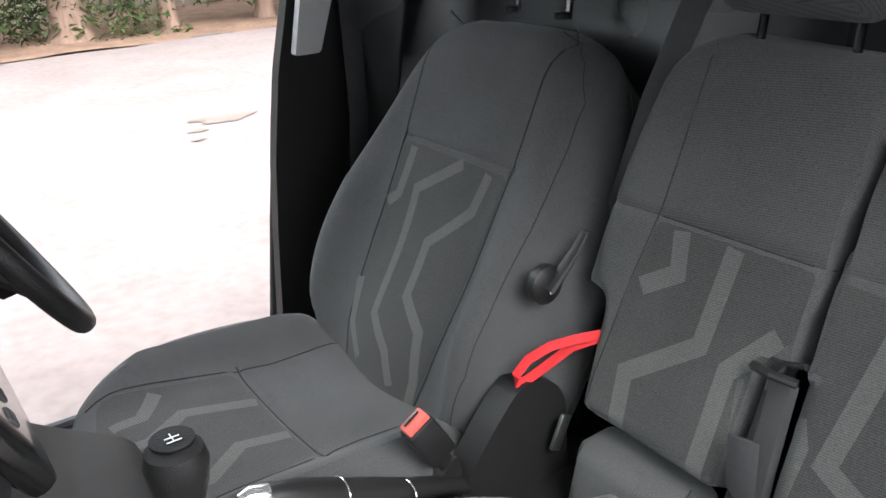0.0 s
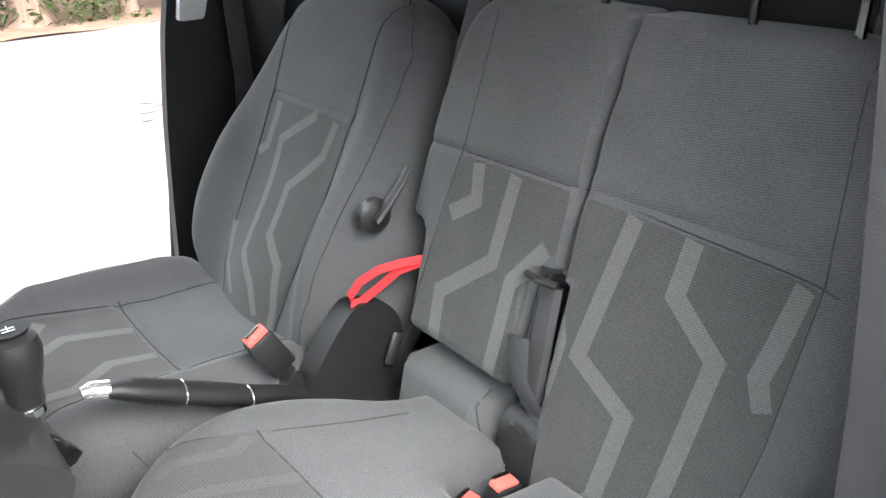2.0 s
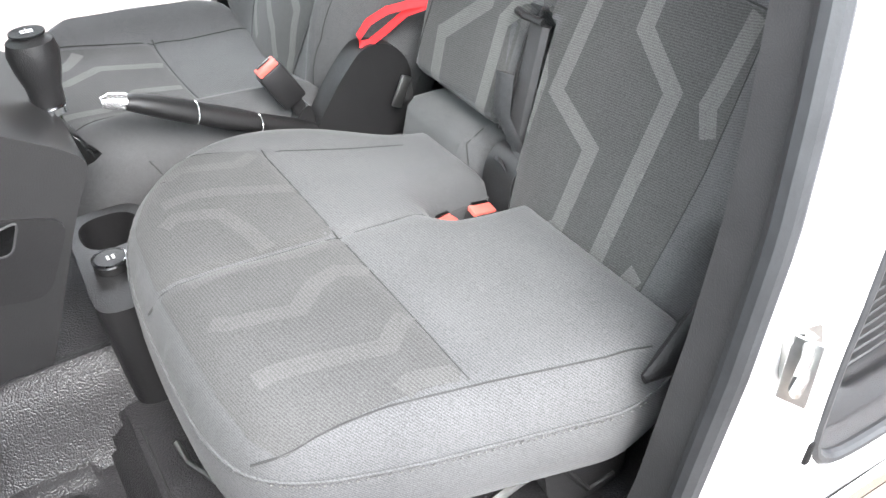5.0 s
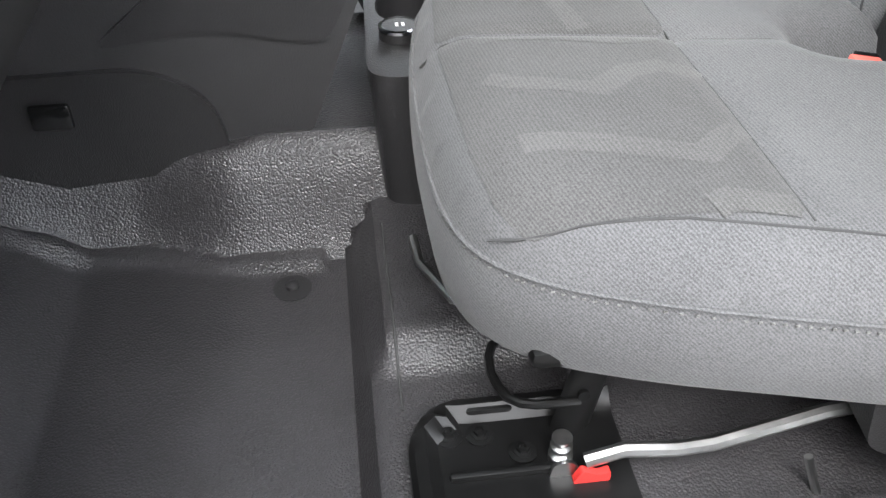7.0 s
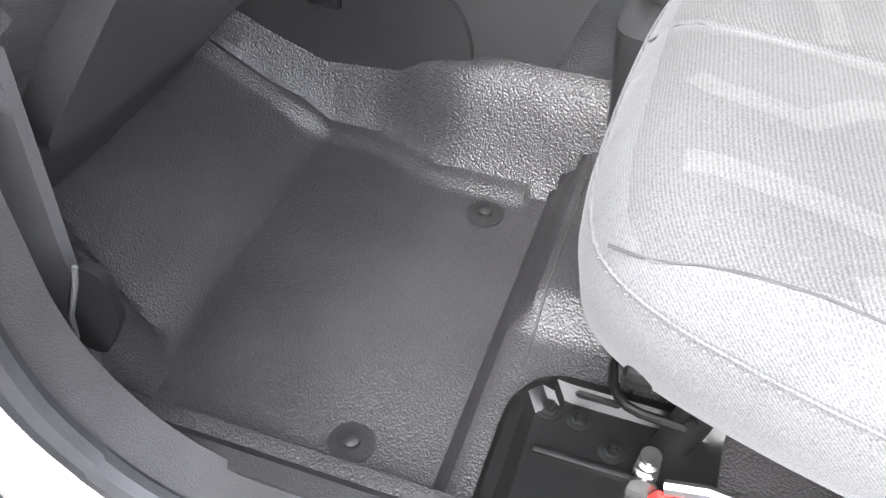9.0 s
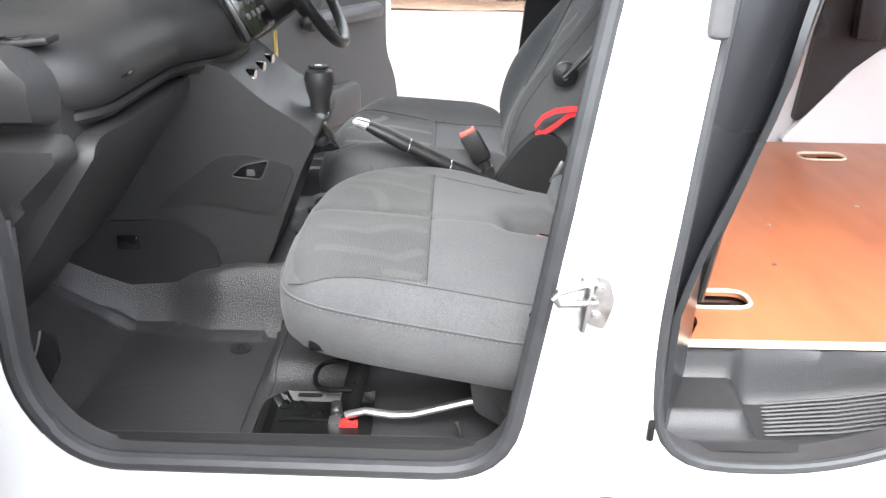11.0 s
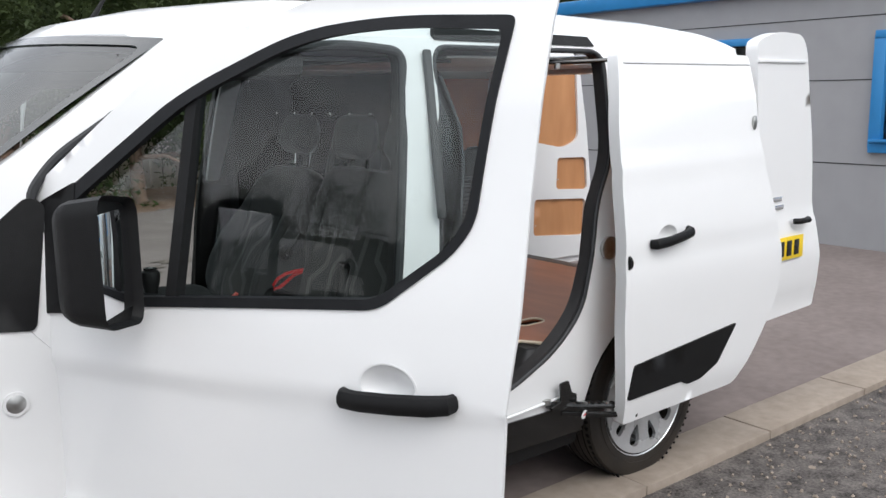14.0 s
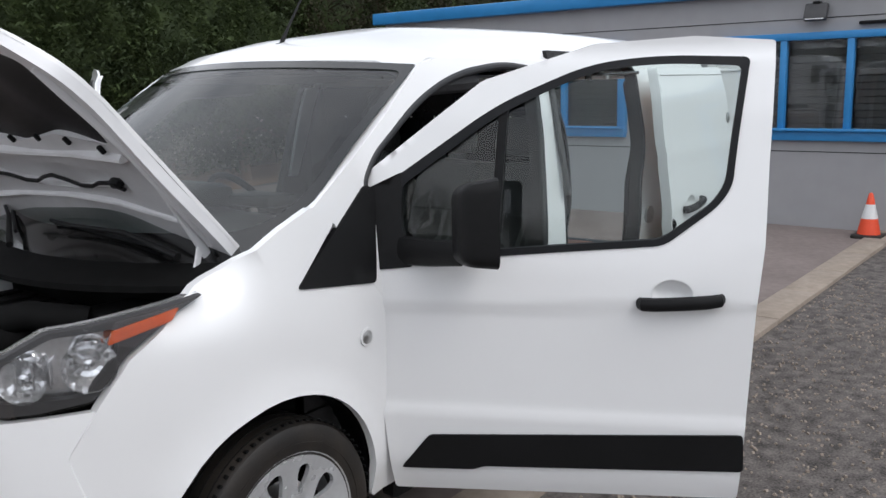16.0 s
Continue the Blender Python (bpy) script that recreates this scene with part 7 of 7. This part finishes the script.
def leaf_cloud(name, centre, size, n, material, seed, droop=.3, s0=.05, s1=.13):
    """Many small flat sprays scattered through an uneven volume."""
    random.seed(seed)
    verts, faces = [], []
    cx, cy, cz = centre
    k = 0
    while k < n:
        u, v, w = random.uniform(-1, 1), random.uniform(-1, 1), random.uniform(-1, 1)
        lump = .72 + .45 * noise.noise(Vector((u * 2.2 + seed, v * 2.2, w * 2.6)))
        r = (abs(u) ** 2.4 + abs(v) ** 2.4 + abs(w) ** 2.4) ** (1 / 2.4)
        if r > lump or r < lump * .45:
            continue
        p = Vector((cx + u * size[0], cy + v * size[1], cz + w * size[2]))
        s = random.uniform(s0, s1)
        q = Euler((random.uniform(-.9, .9) - droop, random.uniform(-.9, .9), random.uniform(0, 6.3))).to_matrix()
        o = len(verts)
        for a, b in ((-.5, 0), (0, .26), (.7, .12), (1.2, 0), (.7, -.12), (0, -.26)):
            verts.append(p + q @ Vector((a * s, b * s, -.25 * s * a * a)))
        faces.append((o, o + 1, o + 2, o + 3, o + 4, o + 5))
        k += 1
    me = bpy.data.meshes.new(name)
    me.from_pydata([tuple(v) for v in verts], [], faces)
    me.materials.append(material)
    return new(name, me)


def conifer(x, y, h, seed, girth=.5, spread=2.05):
    random.seed(seed)
    t = thing("conifer_tree", "dark green conifer with bare ridged trunk", "tree", (x, y, 0), "trees along the yard")
    lean = random.uniform(-.05, .05)
    part("trunk", tube([(0, 0, -.05), (.01, 0, .15), (lean * .3, .02, .9), (lean, 0, 2.2), (lean * 1.4, 0, h * .9)], [.30 * girth, .22 * girth, .17 * girth, .13 * girth, .04], 14), BARK, t)
    for i in range(9):
        a, z = random.uniform(0, 6.28), random.uniform(.6, h * .8)
        L = random.uniform(.5, 1.2)
        part("limb", tube([(lean * z / h, 0, z), (L * .5 * math.cos(a), L * .5 * math.sin(a), z + .05), (L * math.cos(a), L * math.sin(a), z - .15)], [.04, .03, .012], 7), BARK, t)
    c = leaf_cloud("crown", (0, 0, h * .5 + .12), (spread, 1.3, h * .60), 18000, LEAF if seed % 2 or 22 < seed < 29 else LEAFDRY, seed, s0=.035, s1=.10)
    c.parent = t
    core = bmesh.new()
    bmesh.ops.create_icosphere(core, subdivisions=4, radius=1)
    for v in core.verts:
        u = v.co.normalized()
        r = .56 * (.72 + .45 * noise.noise(Vector((u.x * 1.6 + seed, u.y * 1.6, u.z * 1.9)))) / (abs(u.x) ** 2.4 + abs(u.y) ** 2.4 + abs(u.z) ** 2.4) ** (1 / 2.4)
        r *= 1 + .14 * noise.noise(u * 9 + Vector((seed, 0, 0)))
        v.co = Vector((u.x * r * spread, u.y * r * 1.3, h * .5 + .12 + u.z * r * h * .60))
    part("inner_crown", core, LEAF, t)


random.seed(11)
for i, x in enumerate((-7.5, -5.2, -3.1, -1.1, 1.0, 2.6, 3.75, 5.05, 6.6, 8.3, 10.4, 12.6, 15, 17.5)):
    conifer(x, 10.3 + random.uniform(-.1, .1), random.uniform(4.6, 5.6), 20 + i, 1.15 if abs(x - 2.6) < .1 else .55)
hedge = thing("hedge", "tall dense conifer hedge closing the yard", "hedge", (0, 13.6, 0))
for i in range(14):
    c = leaf_cloud("hedge_clump", (-13 + 2.6 * i, 0, 2.6), (1.9, .9, 2.5), 13000, LEAF if i % 2 else LEAFDRY, 60 + i, s0=.035, s1=.10)
    c.parent = hedge
part("hedge_core", box(36, .7, 4.2, (4, .2, 2.09), .2), LEAFDRY, hedge)


# ---- behind the camera: parked vans, a far wall and trees, seen in the glass ----
def parked_van(x, y, turn, paint, label):
    v = thing("parked_van", label, "van", (x, y, 0), "parked vans across the yard")
    v.rotation_euler = (0, 0, radians(turn))
    prof = rounded([(-2.5, .35), (2.45, .35), (2.5, 2.25), (2.3, 2.45), (-1.0, 2.45), (-1.35, 2.25), (-1.95, 1.42), (-2.45, 1.15), (-2.55, .7)], [.1, .1, .2, .2, .3, .3, .2, .2, .1], 5)

    def fn(side):
        return lambda u, z, d: Vector((u, side * (.98 - .10 * max(0, (z - 1.2)) ** 1.3 - .25 * max(0, (-u - 2.0)) - d), z))
    b = bmesh.new()
    n = len(prof)
    L = [b.verts.new(fn(-1)(u, z, 0)) for u, z in prof]
    R = [b.verts.new(fn(1)(u, z, 0)) for u, z in prof]
    b.faces.new(L)
    b.faces.new(R[::-1])
    for j in range(n):
        b.faces.new((L[j], R[j], R[(j + 1) % n], L[(j + 1) % n]))
    bmesh.ops.recalc_face_normals(b, faces=b.faces[:])
    part("body", b, paint, v)
    for s in (-1, 1):
        part("side_window", sheet(rounded([(-1.72, 1.45), (-.75, 1.45), (-.75, 2.05), (-1.25, 2.10)], .06, 4), lambda u, z, d: fn(s)(u, z, d - .008), .01, (), .2), GLOSSBLACK, v)
        part("headlight", sheet(rounded([(-2.42, .86), (-2.08, .95), (-2.15, 1.12), (-2.44, 1.0)], .04, 4), lambda u, z, d: fn(s)(u, z, d - .012), .01, (), .2), LAMP, v)
        part("side_strip", box(2.6, .02, .12, (.6, s * .985, .62), .008), PLASTIC, v)
        part("mirror", box(.16, .18, .34, (-1.55, s * 1.08, 1.52), .05), PLASTIC, v)
        for u in (-1.65, 1.5):
            w = part("wheel", lathe([(.20, -.09), (.31, -.10), (.335, -.07), (.335, .07), (.31, .10), (.20, .09)], 32, axis="Y", at=(u, s * .90, .335)), TYRE, v)
            part("hub", lathe([(.19, -.01), (.18, .015), (.05, .03)], 24, axis="Y", at=(u, s * .96, .335)), ALLOY, w)
    part("windscreen", sheet(rounded([(-.82, .06), (.82, .06), (.74, .94), (-.74, .94)], .06, 4), lambda u, t, d: Vector((-1.93 + .58 * t - .03, u, 1.46 + .76 * t + .02)), .0, (), .2), GLOSSBLACK, v)
    part("front_grille", box(.06, 1.1, .26, (-2.50, 0, .82), .03), PLASTIC, v)


parked_van(-.6, -8.4, 14, WHITE, "white high-roofed van parked across the yard")
parked_van(-8.5, -10.5, 60, PALE, "pale grey van parked across the yard")
parked_van(6.0, -11.5, 90, WHITE, "white van parked by the far hedge")
far = thing("far_hedge", "dark line of trees and hedge beyond the parked vans", "hedge", (0, -22, 0))
for i in range(16):
    random.seed(300 + i)
    c = leaf_cloud("tree_clump", (-32 + 4.2 * i, random.uniform(-1, 1), 2.2 + random.uniform(0, 1.6)), (3.0, 1.4, 2.4 + random.uniform(0, 1.8)), 5000, LEAFDRY, 200 + i, s0=.08, s1=.20)
    c.parent = far
part("hedge_core", box(70, 1.2, 2.6, (0, .2, 1.25), .3), LEAFDRY, far)
parked_van(-16.5, 7.2, 90, WHITE, "white van parked ahead of the open van")
parked_van(-27, 1.5, 20, WHITE, "white van parked in the far row")
parked_van(-29, -6.0, 10, PALE, "pale grey van parked in the far row")
ahead = thing("tree_line", "dark line of bare and evergreen trees ahead", "trees", (-40, 0, 0))
for i in range(16):
    random.seed(400 + i)
    c = leaf_cloud("tree_clump", (random.uniform(-1, 1), -32 + 4.2 * i, 2.4 + random.uniform(0, 1.4)), (1.6, 3.1, 2.8 + random.uniform(0, 2.0)), 5000, LEAFDRY, 230 + i, s0=.08, s1=.20)
    c.parent = ahead
part("tree_line_core", box(1.2, 70, 3.4, (-.2, 0, 1.65), .3), LEAFDRY, ahead)
